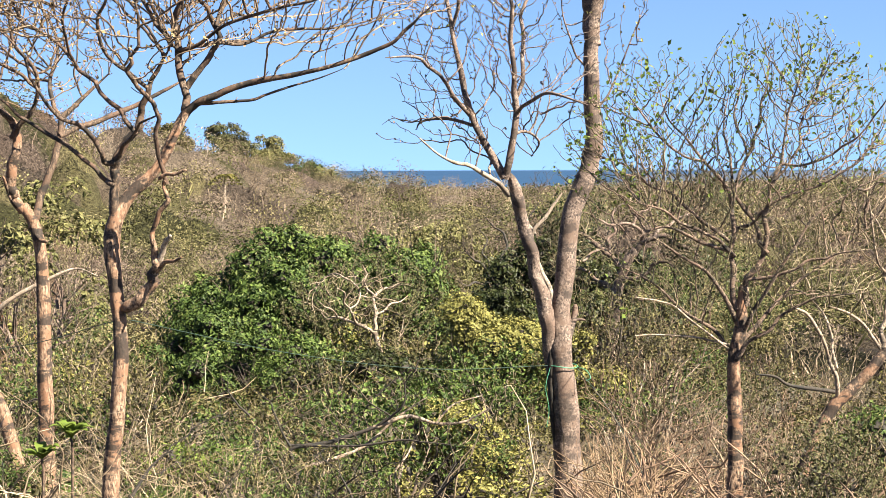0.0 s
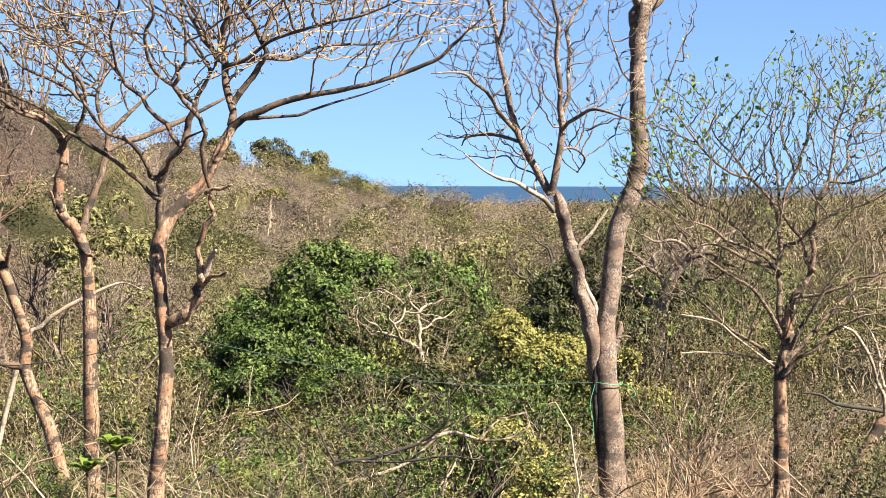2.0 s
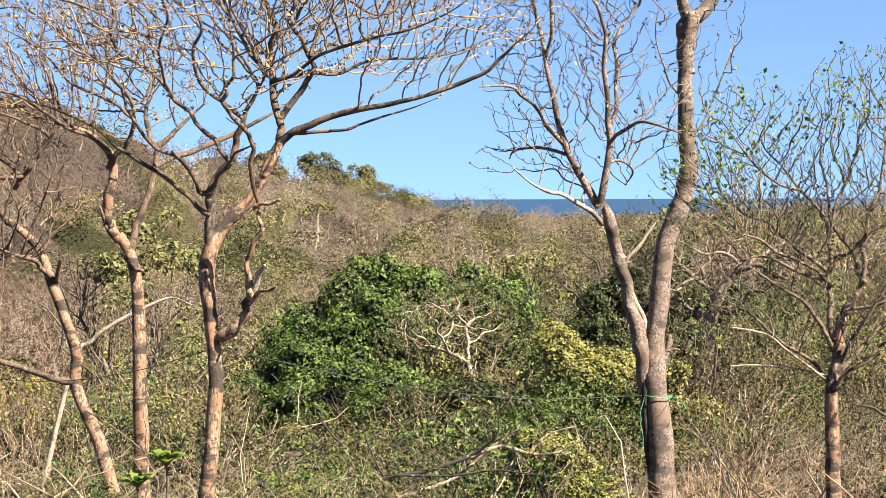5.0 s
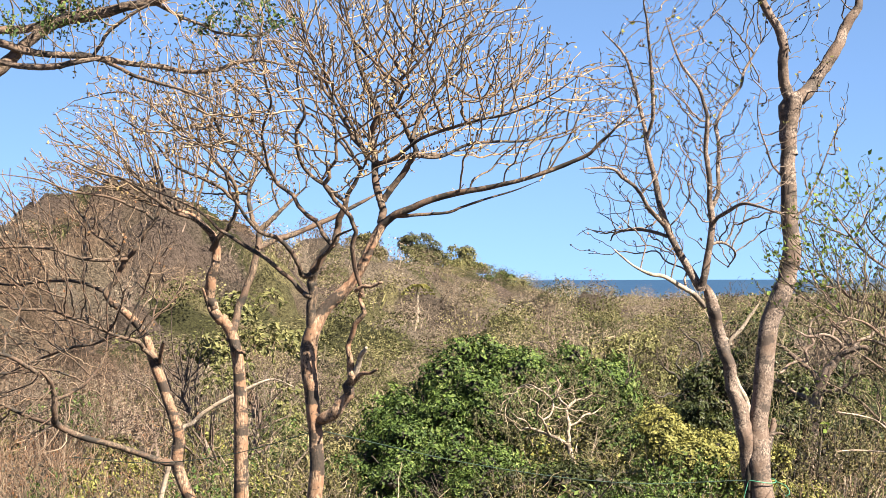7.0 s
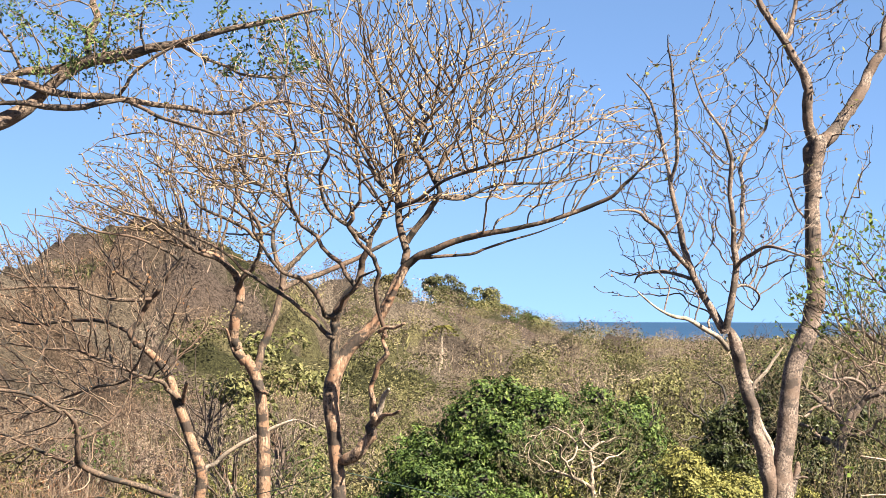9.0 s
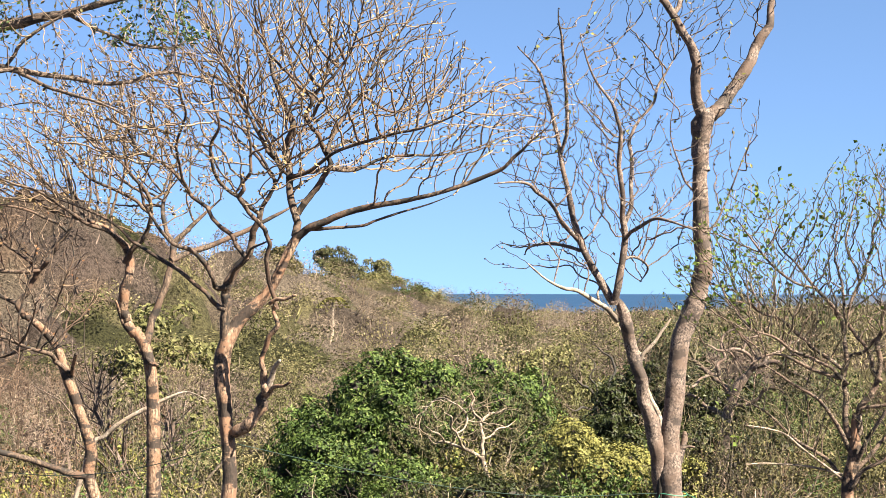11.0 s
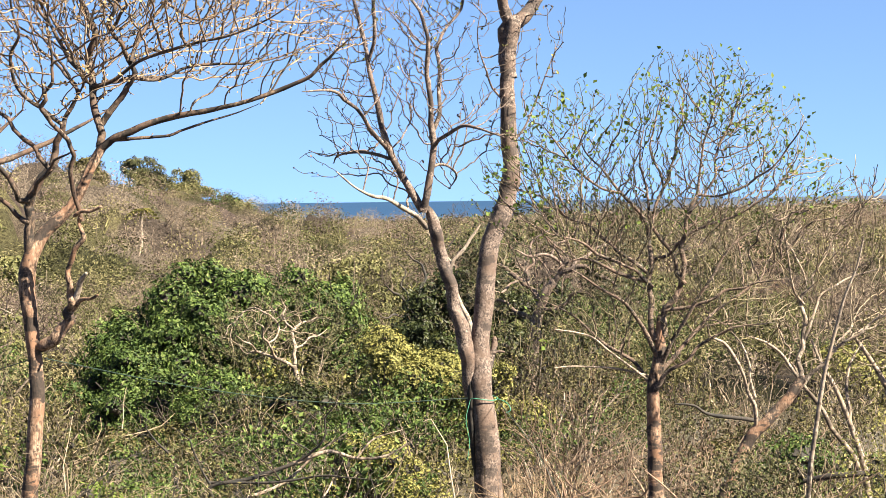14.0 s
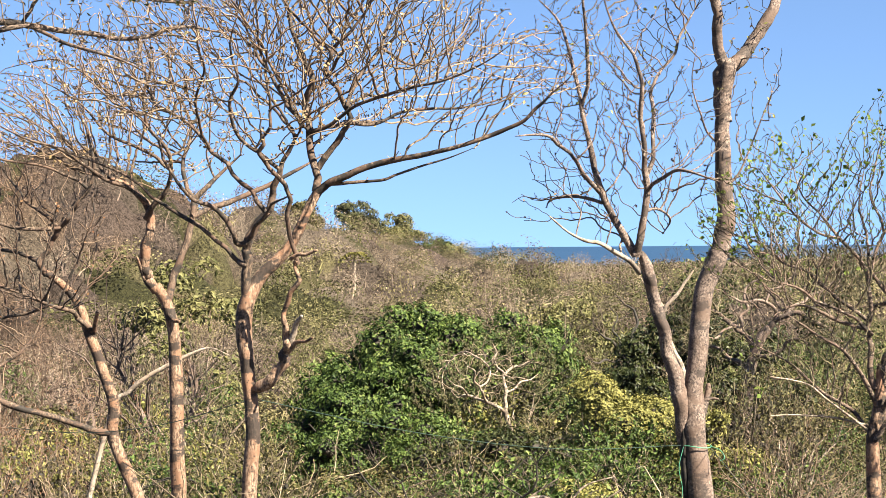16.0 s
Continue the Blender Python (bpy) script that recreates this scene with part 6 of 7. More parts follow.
leafy_shrub("green_shrub", on_ground(-3.2, 30.0), 41, 2.2, 1.8, 1.2, 20, 0.35, 70, 0.09, LEAF_FRESH, "fresh green shrub low in the brush")

# templates: dry and leafy shrubs, then copies over the slope
rng = np.random.default_rng(77)
DRY = [
    twiggy("dry_shrub", on_ground(-9.0, 44.0), 51, 2.5, 2.8, 9, 420, BARK_DEAD, TWIG_DRY, LEAF_OLIVE, 260, 0.06, "leafless grey-brown shrub of fanning twigs", "dry shrubs"),
    twiggy("dry_shrub", on_ground(5.0, 55.0), 52, 2.2, 2.8, 9, 420, BARK_PALE, TWIG_OLIVE, LEAF_OLIVE, 700, 0.065, "dry shrub with sparse olive leaves", "dry shrubs"),
    twiggy("dry_shrub", on_ground(11.0, 48.0), 53, 2.7, 2.6, 8, 420, BARK_PALE, TWIG_DRY, LEAF_OLIVE, 160, 0.06, "bare pale-twigged shrub on dry ground", "dry shrubs"),
    twiggy("dry_shrub", on_ground(-15.0, 52.0), 54, 2.3, 3.0, 9, 450, BARK_BROWN, TWIG_RUST, LEAF_RUST, 260, 0.055, "dry rust-brown shrub of tangled twigs", "dry shrubs", curl=0.5),
]
LEAFY = [
    leafy_shrub("leafy_shrub", on_ground(8.0, 75.0), 61, 3.2, 3.2, 3.0, 14, 0.6, 26, 0.17, LEAF_OLIVE, "olive-green open leafy shrub in scrub", "leafy shrubs"),
    leafy_shrub("leafy_shrub", on_ground(-14.0, 82.0), 62, 3.6, 3.4, 3.4, 14, 0.65, 26, 0.18, LEAF_GREEN, "green leafy shrub on the slope", "leafy shrubs"),
    leafy_shrub("leafy_shrub", on_ground(13.0, 88.0), 63, 3.2, 3.2, 2.8, 14, 0.6, 26, 0.16, LEAF_YELLOW, "yellowish leafy shrub on the slope", "leafy shrubs"),
]
KEEP_CLEAR = [(0.9, 29.0, 1.2), (0.85, 26.0, 1.0), (1.0, 36.5, 1.7), (0.9, 32.5, 1.4), (2.7, 55, 2.2), (2.4, 51.5, 1.7), (1.2, 47, 2.0), (1.1, 43.5, 1.6), (1.0, 40.5, 1.2), (-4.2, 54, 3.6), (-2.0, 50, 2.8), (-4.0, 46, 2.6), (5.4, 61, 2.5), (5.0, 24.0, 1.8), (5.2, 21.5, 1.8), (4.4, 29, 1.6), (6.4, 24.5, 1.5), (3.28, 36, 1.2), (-3.78, 25.3, 0.8), (-6.0, 33.2, 0.8), (4.76, 26.5, 0.7), (6.0, 27.5, 0.8), (-4, 68.5, 4.5), (-0.6, 70, 2.5), (2.6, 60, 2.5), (8.5, 40, 2.5), (2.9, 24, 1.6), (3.6, 28, 1.8), (4.0, 32, 1.8)]
placed = []


TRUNKS = [(0.0895, 36.5, 0.019), (-0.1475, 25.6, 0.012), (-0.182, 33.5, 0.010), (0.179, 26.8, 0.012)]


def before_trunk(x, y, wide=1.0):
    """True where a plant would stand in front of one of the tall trunks."""
    hit = np.zeros(np.broadcast(x, y).shape, bool)
    for a, far, half in TRUNKS:
        hit |= (np.abs(np.asarray(x) / y - a) < half * wide) & (np.asarray(y) < far)
    return hit


def free_spot(x, y, gap):
    if before_trunk(x, y, 1.6):
        return False
    if any(math.hypot(x - a, y - b) < c for a, b, c in KEEP_CLEAR):
        return False
    return all(math.hypot(x - a, y - b) > gap for a, b in placed)


def scatter(templates, weights, n, y0, y1, gap, s0, s1, half=0.36, core=0.0, edge=1.0):
    done = tries = 0
    while done < n and tries < 6000:
        tries += 1
        y = math.sqrt(rng.uniform(y0 ** 2, y1 ** 2))
        x = rng.uniform(-1, 1) * (half * y + 1.5)
        if not free_spot(x, y, gap) or abs(x + 0.02 * y) < core * y or x > edge * y:
            continue
        placed.append((x, y))
        ob = templates[rng.choice(len(templates), p=weights)]
        s = rng.uniform(s0, s1)
        c = copy_thing(ob, Matrix.Translation(on_ground(x, y)) @ Matrix.Rotation(rng.uniform(0, 6.28), 4, "Z"))
        c.scale = (s * rng.uniform(0.9, 1.2), s * rng.uniform(0.9, 1.2), s)
        done += 1


# bushes of the near slope: leafy, with bare crooked stems showing
BUSH = [
    twiggy("bush", on_ground(-2.4, 40.0), 64, 1.8, 2.6, 8, 330, BARK_PALE, TWIG_DRY, LEAF_OLIVE, 900, 0.08, "olive-leaved bush with crooked pale stems", "bushes"),
    twiggy("bush", on_ground(0.6, 37.0), 65, 1.6, 2.4, 8, 300, BARK_PALE, TWIG_DRY, LEAF_YELLOW, 800, 0.08, "yellowing leafy bush with crooked stems", "bushes"),
    twiggy("bush", on_ground(-6.4, 41.0), 66, 1.7, 2.6, 8, 300, BARK_PALE, TWIG_OLIVE, LEAF_GREEN, 1400, 0.085, "green leafy bush in brushwood", "bushes"),
    twiggy("bush", on_ground(-8.6, 37.0), 67, 1.8, 2.6, 9, 380, BARK_DEAD, TWIG_DRY, LEAF_OLIVE, 420, 0.07, "half-bare bush with pale twigs and sage leaves", "bushes"),
]
scatter(BUSH[:3], (0.4, 0.12, 0.48), 34, 31, 60, 1.5, 0.8, 1.4, 0.17, 0, 0.075)
scatter(BUSH, (0.35, 0.08, 0.27, 0.3), 36, 31, 60, 1.5, 0.6, 1.1, 0.36)
scatter(BUSH, (0.4, 0.1, 0.3, 0.2), 30, 20, 31, 0.8, 0.4, 0.7, 0.36, 0, 0.075)
scatter(DRY, (0.35, 0.25, 0.2, 0.2), 34, 20, 38, 1.0, 0.4, 0.75, 0.36, 0.1)
scatter(DRY + LEAFY, (0.28, 0.26, 0.2, 0.12, 0.06, 0.04, 0.04), 40, 38, 62, 1.4, 0.5, 0.85, 0.36, 0.08)
scatter(DRY + LEAFY, (0.1, 0.14, 0.1, 0.06, 0.3, 0.15, 0.15), 30, 78, 118, 4.0, 0.8, 1.2)
scatter(DRY + LEAFY, (0.16, 0.16, 0.16, 0.12, 0.2, 0.1, 0.1), 34, 62, 80, 2.0, 0.8, 1.2)
# the rust-brown thicket on the near slope
for i in range(16):
    y = rng.uniform(38, 70)
    x = -y * rng.uniform(0.2, 0.36)
    s = rng.uniform(0.8, 1.4)
    c = copy_thing(DRY[3], Matrix.Translation(on_ground(x, y)) @ Matrix.Rotation(rng.uniform(0, 6.28), 4, "Z"))
    c.scale = (s, s, s * rng.uniform(0.9, 1.3))


# ---- undergrowth ----
def clump_spots(seed, n, y0, y1, side=None, half=0.37):
    rng = np.random.default_rng(seed)
    y = np.sqrt(rng.uniform(y0 ** 2, y1 ** 2, n))
    x = rng.uniform(-1, 1, n) * (half * y + 1)
    ok = ~before_trunk(x, y)
    if side is not None:
        ok &= side(x, y)
    return rng, x[ok], y[ok]


def undergrowth(name, seed, n, y0, y1, r0, r1, per_area, size, mat, label, side=None, lift=0.5):
    """Low leafy clumps covering the ground."""
    rng, x, y = clump_spots(seed, n, y0, y1, side)
    r = rng.uniform(r0, r1, len(x))
    lobes = np.stack([x, y, ground_z(x, y) + lift * rng.random(len(x)) ** 1.5 * np.clip(y / 40, 0.6, 1.1), r], -1)
    near, far = lobes[y < 30], lobes[y >= 30]
    sets = [leafy_mass(rng, near * [1, 1, 1, 0.75], per_area * 1.7, size * 0.75, 0.6, 0.5, 0.5), leafy_mass(rng, far, per_area, size, 0.55, 0.5, 0.5)]
    ob = part(name, joined(*[s for s in sets if len(s[0])]), mat)
    return tagged(ob, label, "undergrowth", kind="stuff")


def brush(name, seed, n, y0, y1, h, r, mat, label, side=None, lean=0.7, twig_count=3, crook=1.0):
    """Dry stalks standing and leaning every way, crooked, with side twigs."""
    rng, x, y = clump_spots(seed, n, y0, y1, side)
    m, k = len(x), 7
    d = unit(rng.normal(size=(m, 3)) * [lean, lean, 0.2] + [0, 0, 0.8])
    step = (h * rng.uniform(0.4, 1.3, m) / (k - 1))[:, None]
    p = np.zeros((m, k, 3))
    p[:, 0] = np.stack([x, y, ground_z(x, y) - 0.05], -1)
    for i in range(1, k):
        p[:, i] = p[:, i - 1] + d * step
        d = unit(d + rng.normal(size=(m, 3)) * 0.34 * crook + [0, 0, -0.06])
    rad = r * rng.uniform(0.6, 1.3, (m, 1)) * (1.15 - 0.85 * np.linspace(0, 1, k))[None]
    sets = [tubes(p, rad, 4)]
    if twig_count:
        p2, r2 = sprout(rng, p, rad, m * twig_count, h * 0.4, 0.8, 0.1, 0.25, 0.2, 4, 0.7, 0.004, 0.0)
        sets.append(tubes(p2, r2, 3))
    ob = part(name, joined(*sets), mat)
    return tagged(ob, label, "undergrowth", kind="stuff")


def azimuth(lo, hi):
    return lambda x, y: (x / y > lo) & (x / y < hi)


undergrowth("leafy_undergrowth", 201, 420, 17, 60, 0.22, 0.55, 75, 0.12, LEAF_OLIVE, "low olive leafy undergrowth", lambda x, y: (np.abs(x / y) < 0.4) & ((x / y < 0.085) | (x / y > 0.21)) & ~((x / y > -0.005) & (x / y < 0.06) & (y < 36)), 0.7)
undergrowth("leafy_undergrowth", 202, 330, 26, 58, 0.22, 0.5, 75, 0.12, LEAF_YELLOW, "yellowing low leafy undergrowth", azimuth(-0.01, 0.08), 0.8)
undergrowth("leafy_undergrowth", 203, 120, 18, 58, 0.22, 0.5, 75, 0.12, LEAF_FRESH, "fresh green low undergrowth", azimuth(-0.34, -0.12), 0.7)
undergrowth("leafy_undergrowth", 204, 220, 20, 60, 0.22, 0.5, 75, 0.12, LEAF_GREEN, "dark green low undergrowth", lambda x, y: ((x / y > -0.2) & (x / y < -0.005) & ((x / y > -0.06) | (y > 33))) | ((x / y > 0.24) & (x / y < 0.38) & (y < 45)), 0.6)
brush("dry_brush", 211, 560, 22, 60, 1.9, 0.018, TWIG_DRY, "tangle of pale crooked dry stalks", lambda x, y: (x / y < -0.13) | (x / y > 0.04), 1.0, 3)
brush("dry_brush", 216, 1700, 23, 58, 2.4, 0.022, TWIG_DRY, "pale sinuous branches lying over the brush", azimuth(-0.4, -0.115), 1.6, 3)
brush("dry_brush", 215, 90, 24, 46, 3.2, 0.036, BARK_DARK, "dark crooked branches lying in the brush", azimuth(-0.15, 0.09), 2.8, 5)
brush("dry_brush", 212, 2300, 22, 50, 1.6, 0.022, TWIG_RUST, "reddish-brown tangle of bare stalks", azimuth(0.1, 0.27), 1.4, 3)
brush("dry_grass", 213, 7000, 24, 41, 1.3, 0.013, STRAW, "orange-tan dry straw", azimuth(0.088, 0.15), 0.5, 0, 0.6)
brush("dry_brush", 218, 520, 26, 37, 2.4, 0.026, TWIG_RUST, "thick crooked reddish stems in a tangle", azimuth(0.1, 0.175), 2.0, 4, 1.7)
brush("dry_brush", 219, 1900, 21, 34, 1.9, 0.014, TWIG_PALE, "pale curved dry twigs lying over the brush", azimuth(-0.2, -0.09), 1.9, 3, 1.3)
brush("green_grass", 217, 5200, 27, 47, 0.6, 0.009, TWIG_OLIVE, "short olive-green grass in a gap", azimuth(0.19, 0.33), 0.7, 0, 0.8)
brush("dry_brush", 214, 1100, 20, 60, 1.9, 0.016, TWIG_RUST, "rust-coloured bare brush on the slope", azimuth(-0.4, -0.2), 0.9, 3)


# ---- far woods ----
def cell_hash(i, j, k):
    v = np.sin(i * 127.1 + j * 311.7 + k * 74.7) * 43758.5453
    return v - np.floor(v)


def cell_size(y):
    return np.where(y < 150, 3.8, np.where(y < 330, 5.4, 7.0))


def crown_in(i, j, s):
    """One crown of the woods: its middle, reach, height, kind and chance number."""
    cx, cy = (i + 0.15 + 0.7 * cell_hash(i, j, 1)) * s, (j + 0.15 + 0.7 * cell_hash(i, j, 2)) * s
    r = s * (0.42 + 0.45 * cell_hash(i, j, 3))
    h = s * (0.25 + 0.85 * cell_hash(i, j, 4)) + 0.4
    h = np.where((cy > 235) & (cy < 315) & (cx > -32) & (cx < -7), h * 0.6, h)
    h = np.where(cy > 330, h * 0.4, np.where(cy > 150, h * 0.95, h))
    patchy = 0.30 * np.sin(cx * 0.07 + 0.4) * np.cos(cy * 0.05 + 1.0)
    num = np.clip(cell_hash(i, j, 5) * 0.75 + 0.12 + patchy, 0, 1)
    num = np.where((cx < -(0.15 + 0.09 * cell_hash(i, j, 7)) * cy) & (cy < 260), np.where(cell_hash(i, j, 8) < 0.42, 2.0, 0.1 + 0.38 * cell_hash(i, j, 8)), np.minimum(num, np.where((cx < -0.06 * cy) & (cy < 330), 0.79, 1.0)))
    num = np.where((cx > 0.05 * cy) & (cell_hash(i, j, 9) < 0.7), np.where(cell_hash(i, j, 8) < 0.08, 2.0, num * 0.95), num)
    return cx, cy, r, h, num, cell_hash(i, j, 6)


def canopy_at(x, y):
    """Height of the crowns over the ground, a number from 0 to 1 for the crown's kind and its own chance number."""
    x, y = np.asarray(x, float), np.asarray(y, float)
    s = cell_size(y)
    i0, j0 = np.floor(x / s), np.floor(y / s)
    top, kind, luck = (np.zeros(np.broadcast(x, y).shape) for _ in range(3))
    for di in (-1, 0, 1):
        for dj in (-1, 0, 1):
            cx, cy, r, h, num, chance = crown_in(i0 + di, j0 + dj, s)
            lumpy = 1 + 0.10 * np.sin(x * 3.1 + cx * 5) * np.sin(y * 2.7 + cy * 3)
            val = h * lumpy * np.sqrt(np.maximum(1 - ((x - cx) ** 2 + (y - cy) ** 2) / r ** 2, 0))
            kind = np.where(val > top, num, kind)
            luck = np.where(val > top, chance, luck)
            top = np.maximum(top, val)
    return top, kind, luck


GREY_TINTS = [(0.16, 0.132, 0.105), (0.235, 0.195, 0.145), (0.185, 0.145, 0.12), (0.29, 0.245, 0.19)]
OLIVE_TINTS = [(0.088, 0.092, 0.04), (0.18, 0.172, 0.084), (0.125, 0.13, 0.056), (0.245, 0.225, 0.12)]
GREEN_TINTS = [(0.05, 0.08, 0.028), (0.10, 0.135, 0.045), (0.075, 0.11, 0.036), (0.14, 0.16, 0.065)]
RUST_TINTS = [(0.155, 0.112, 0.082), (0.23, 0.17, 0.122), (0.165, 0.125, 0.095), (0.27, 0.205, 0.15)]


def crown_tint(kind, luck):
    """One colour for each crown, by its kind and its chance number."""
    k = np.where(kind > 1.2, 3, np.where(kind > 0.82, 2, np.where(kind > 0.46, 1, 0)))
    # brightens every crown tint; the extra blue paints in distance haze
    haze_lift = np.array([1.97, 1.99, 2.12])
    return haze_lift * np.array([GREY_TINTS, OLIVE_TINTS, GREEN_TINTS, RUST_TINTS])[k, np.minimum((luck * 4).astype(int), 3)] * TONE


def set_tint(ob, colours):
    """Keeps one colour a corner point with the mesh."""
    at = ob.data.attributes.new("crown_tint", "FLOAT_COLOR", "POINT")
    at.data.foreach_set("color", np.concatenate([colours, np.ones((len(colours), 1))], 1).astype(np.float32).ravel())


def cleared(x, y):
    """1 in the open, falling to 0 in the clearings."""
    out = np.ones(x.shape)
    for cx, cy, cr in CLEARINGS:
        out = np.minimum(out, np.clip(2 * np.hypot(x - cx, y - cy) / cr - 1, 0, 1))
    return np.maximum(out, np.where(y > 150, 0.38, 0.0))


PALM_AT = (-19.22, 218.0)
CLEARINGS = [(-4.2, 68.5, 5.5), (-0.4, 71, 3.5), (-10.0, 62, 2.5), (-24.6, 286, 6.0), (-13.6, 300, 5.0)] + [(PALM_AT[0] + 0.3, PALM_AT[1] - 3.0, 8.0)]
KINDS = [("dry_woods", 0.0, 0.46, "leafless grey-brown dry woodland"), ("olive_woods", 0.46, 0.82, "olive-coloured dry woodland canopy"),
         ("green_woods", 0.82, 1.01, "green crowns in dry woodland"), ("rust_woods", 1.5, 2.5, "reddish-brown dry scrub")]


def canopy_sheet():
    """A sheet under the crowns whose dark colour paints the shade in their gaps."""
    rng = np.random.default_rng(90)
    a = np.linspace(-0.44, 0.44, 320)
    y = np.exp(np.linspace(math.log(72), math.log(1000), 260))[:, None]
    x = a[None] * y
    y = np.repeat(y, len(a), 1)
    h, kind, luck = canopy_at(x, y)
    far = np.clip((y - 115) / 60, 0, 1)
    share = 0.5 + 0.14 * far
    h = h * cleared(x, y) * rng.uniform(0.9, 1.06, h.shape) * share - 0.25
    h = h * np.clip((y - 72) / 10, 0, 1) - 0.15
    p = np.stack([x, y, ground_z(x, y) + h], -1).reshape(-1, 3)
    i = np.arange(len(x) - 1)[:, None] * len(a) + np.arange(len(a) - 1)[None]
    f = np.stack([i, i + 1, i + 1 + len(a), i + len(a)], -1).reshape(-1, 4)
    ob = tagged(part("woods_shade_sheet", (p, f, True), WOODS_SHADE), "dark sheet painting shade under dry woodland crowns", "woods", kind="stuff")
    # crown tints darkened here as painted shade, less so far off
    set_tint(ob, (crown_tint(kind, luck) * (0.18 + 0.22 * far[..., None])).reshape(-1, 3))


def wild_crown(seed, goals, tip, sprays, size, aspect):
    """A small tree one metre high and wide as points, faces and a brightness for each point: forking limbs, and fine sprays over a few rounded lobes."""
    rng = np.random.default_rng(seed)
    p, _ = stems(rng, 4, 0.62, 0.42, 0.02, 0.05, 5)
    g = blobs(rng, goals, (0, 0, 0.6, 0.5, 0.5, 0.42), keep=lambda x, y, z: z > 0.28)
    step = 0.085 if goals > 90 else 0.12
    pos, parent = colonise(rng, along(p, step), g, step, step * 1.2, 1.0, 0.3, (0, 0, 0.05), hub=(0, 0, 0), fan=0.5)
    r, heir = twig_radii(parent, tip, 2.4, 0.02)
    v, f, _ = twig_mesh(pos, parent, r, heir, np.flatnonzero(parent >= 0), 3)
    tv, tf, _ = tubes(p, np.linspace(0.018, 0.008, 5)[None].repeat(4, 0), 3)
    lobe = blobs(rng, 7, (0, 0, 0.62, 0.3, 0.3, 0.2))
    who = rng.integers(7, size=sprays)
    d = unit(rng.normal(size=(sprays, 3)) + [0, 0, 0.3])
    at = lobe[who] + d * (0.23 + 0.05 * np.sin(who * 2.0))[:, None] * rng.uniform(0.7, 1.05, (sprays, 1))
    q = leaves(rng, at, size, aspect, 0.7, out=d)
    light = [np.full(len(tv), 1.3), rng.uniform(0.9, 1.3, len(v)), np.repeat(rng.uniform(0.85, 1.12, sprays), 4)]
    return (*joined((tv, tf, False), (v, f, False), q)[:2], np.concatenate(light))


def woods(seed, y0, y1, wild, place):
    """Small trees over the land between two distances, one mesh for each kind; wild: their shapes, bare and leafy."""
    rng = np.random.default_rng(seed)
    s = float(cell_size(np.array(y0 + 1.0)))
    i, j = (q.ravel() for q in np.meshgrid(np.arange(-int(0.45 * y1 / s) - 1, int(0.45 * y1 / s) + 2), np.arange(int(y0 / s), int(y1 / s) + 1)))
    cx, cy, r, h, num, luck = crown_in(i.astype(float), j.astype(float), s)
    ok = (np.abs(cx) < 0.375 * cy) & (cy > y0) & (cy < y1) & (cleared(cx, cy) > 0.5)
    cx, cy, r, h, num, luck = (q[ok] for q in (cx, cy, r, h, num, luck))
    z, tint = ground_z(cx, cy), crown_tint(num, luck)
    for name, lo, hi, label in KINDS:
        shapes = wild[0] if name in ("dry_woods", "rust_woods") else wild[1]
        vs, fs, ts, n = [], [], [], 0
        for k in np.flatnonzero((num >= lo) & (num < hi)):
            v, f, light = shapes[rng.integers(len(shapes))]
            a = rng.uniform(0, 2 * math.pi)
            turn = np.array([[math.cos(a), -math.sin(a), 0], [math.sin(a), math.cos(a), 0], [0, 0, 1]])
            wide, tall = r[k] * 2.0, h[k] * 1.12 + 0.5
            vs.append((v * [wide, wide, tall]) @ turn.T + [cx[k], cy[k], z[k] - 0.3])
            fs.append(f + n)
            ts.append(tint[k] * light[:, None])
            n += len(v)
        if vs:
            ob = tagged(part(name, (np.concatenate(vs), np.concatenate(fs), False), WOODS), f"{label}, {place}", "woods", kind="stuff")
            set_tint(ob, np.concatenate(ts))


def far_sprays(seed, n, y0, y1):
    """Sprays of leaves over the crowns farthest off."""
    rng = np.random.default_rng(seed)
    y = (y0 ** -0.8 + rng.random(n) * (y1 ** -0.8 - y0 ** -0.8)) ** (-1 / 0.8)
    x = rng.uniform(-0.43, 0.43, n) * y
    h, kind, luck = canopy_at(x, y)
    at = np.stack([x, y, ground_z(x, y) + h], -1) + rng.normal(size=(n, 3)) * 0.15
    ob = tagged(part("far_woods", leaves(rng, at, y * 0.0015, 0.5, 0.8), WOODS), "olive-brown woodland canopy above the shore", "woods", kind="stuff")
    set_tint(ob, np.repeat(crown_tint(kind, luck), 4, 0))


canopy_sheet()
NEAR_WILD = [[wild_crown(300 + k, 130, 0.003, 420, 0.05, 0.22) for k in range(5)], [wild_crown(310 + k, 70, 0.003, 640, 0.036, 0.5) for k in range(5)]]
FAR_WILD = [[wild_crown(320 + k, 40, 0.0030, 260, 0.05, 0.36) for k in range(5)], [wild_crown(330 + k, 14, 0.0030, 310, 0.043, 0.6) for k in range(5)]]
woods(91, 72, 150, NEAR_WILD, "beyond the thickets")
woods(92, 150, 330, FAR_WILD, "on the far slope")
far_sprays(93, 70000, 330, 1000)


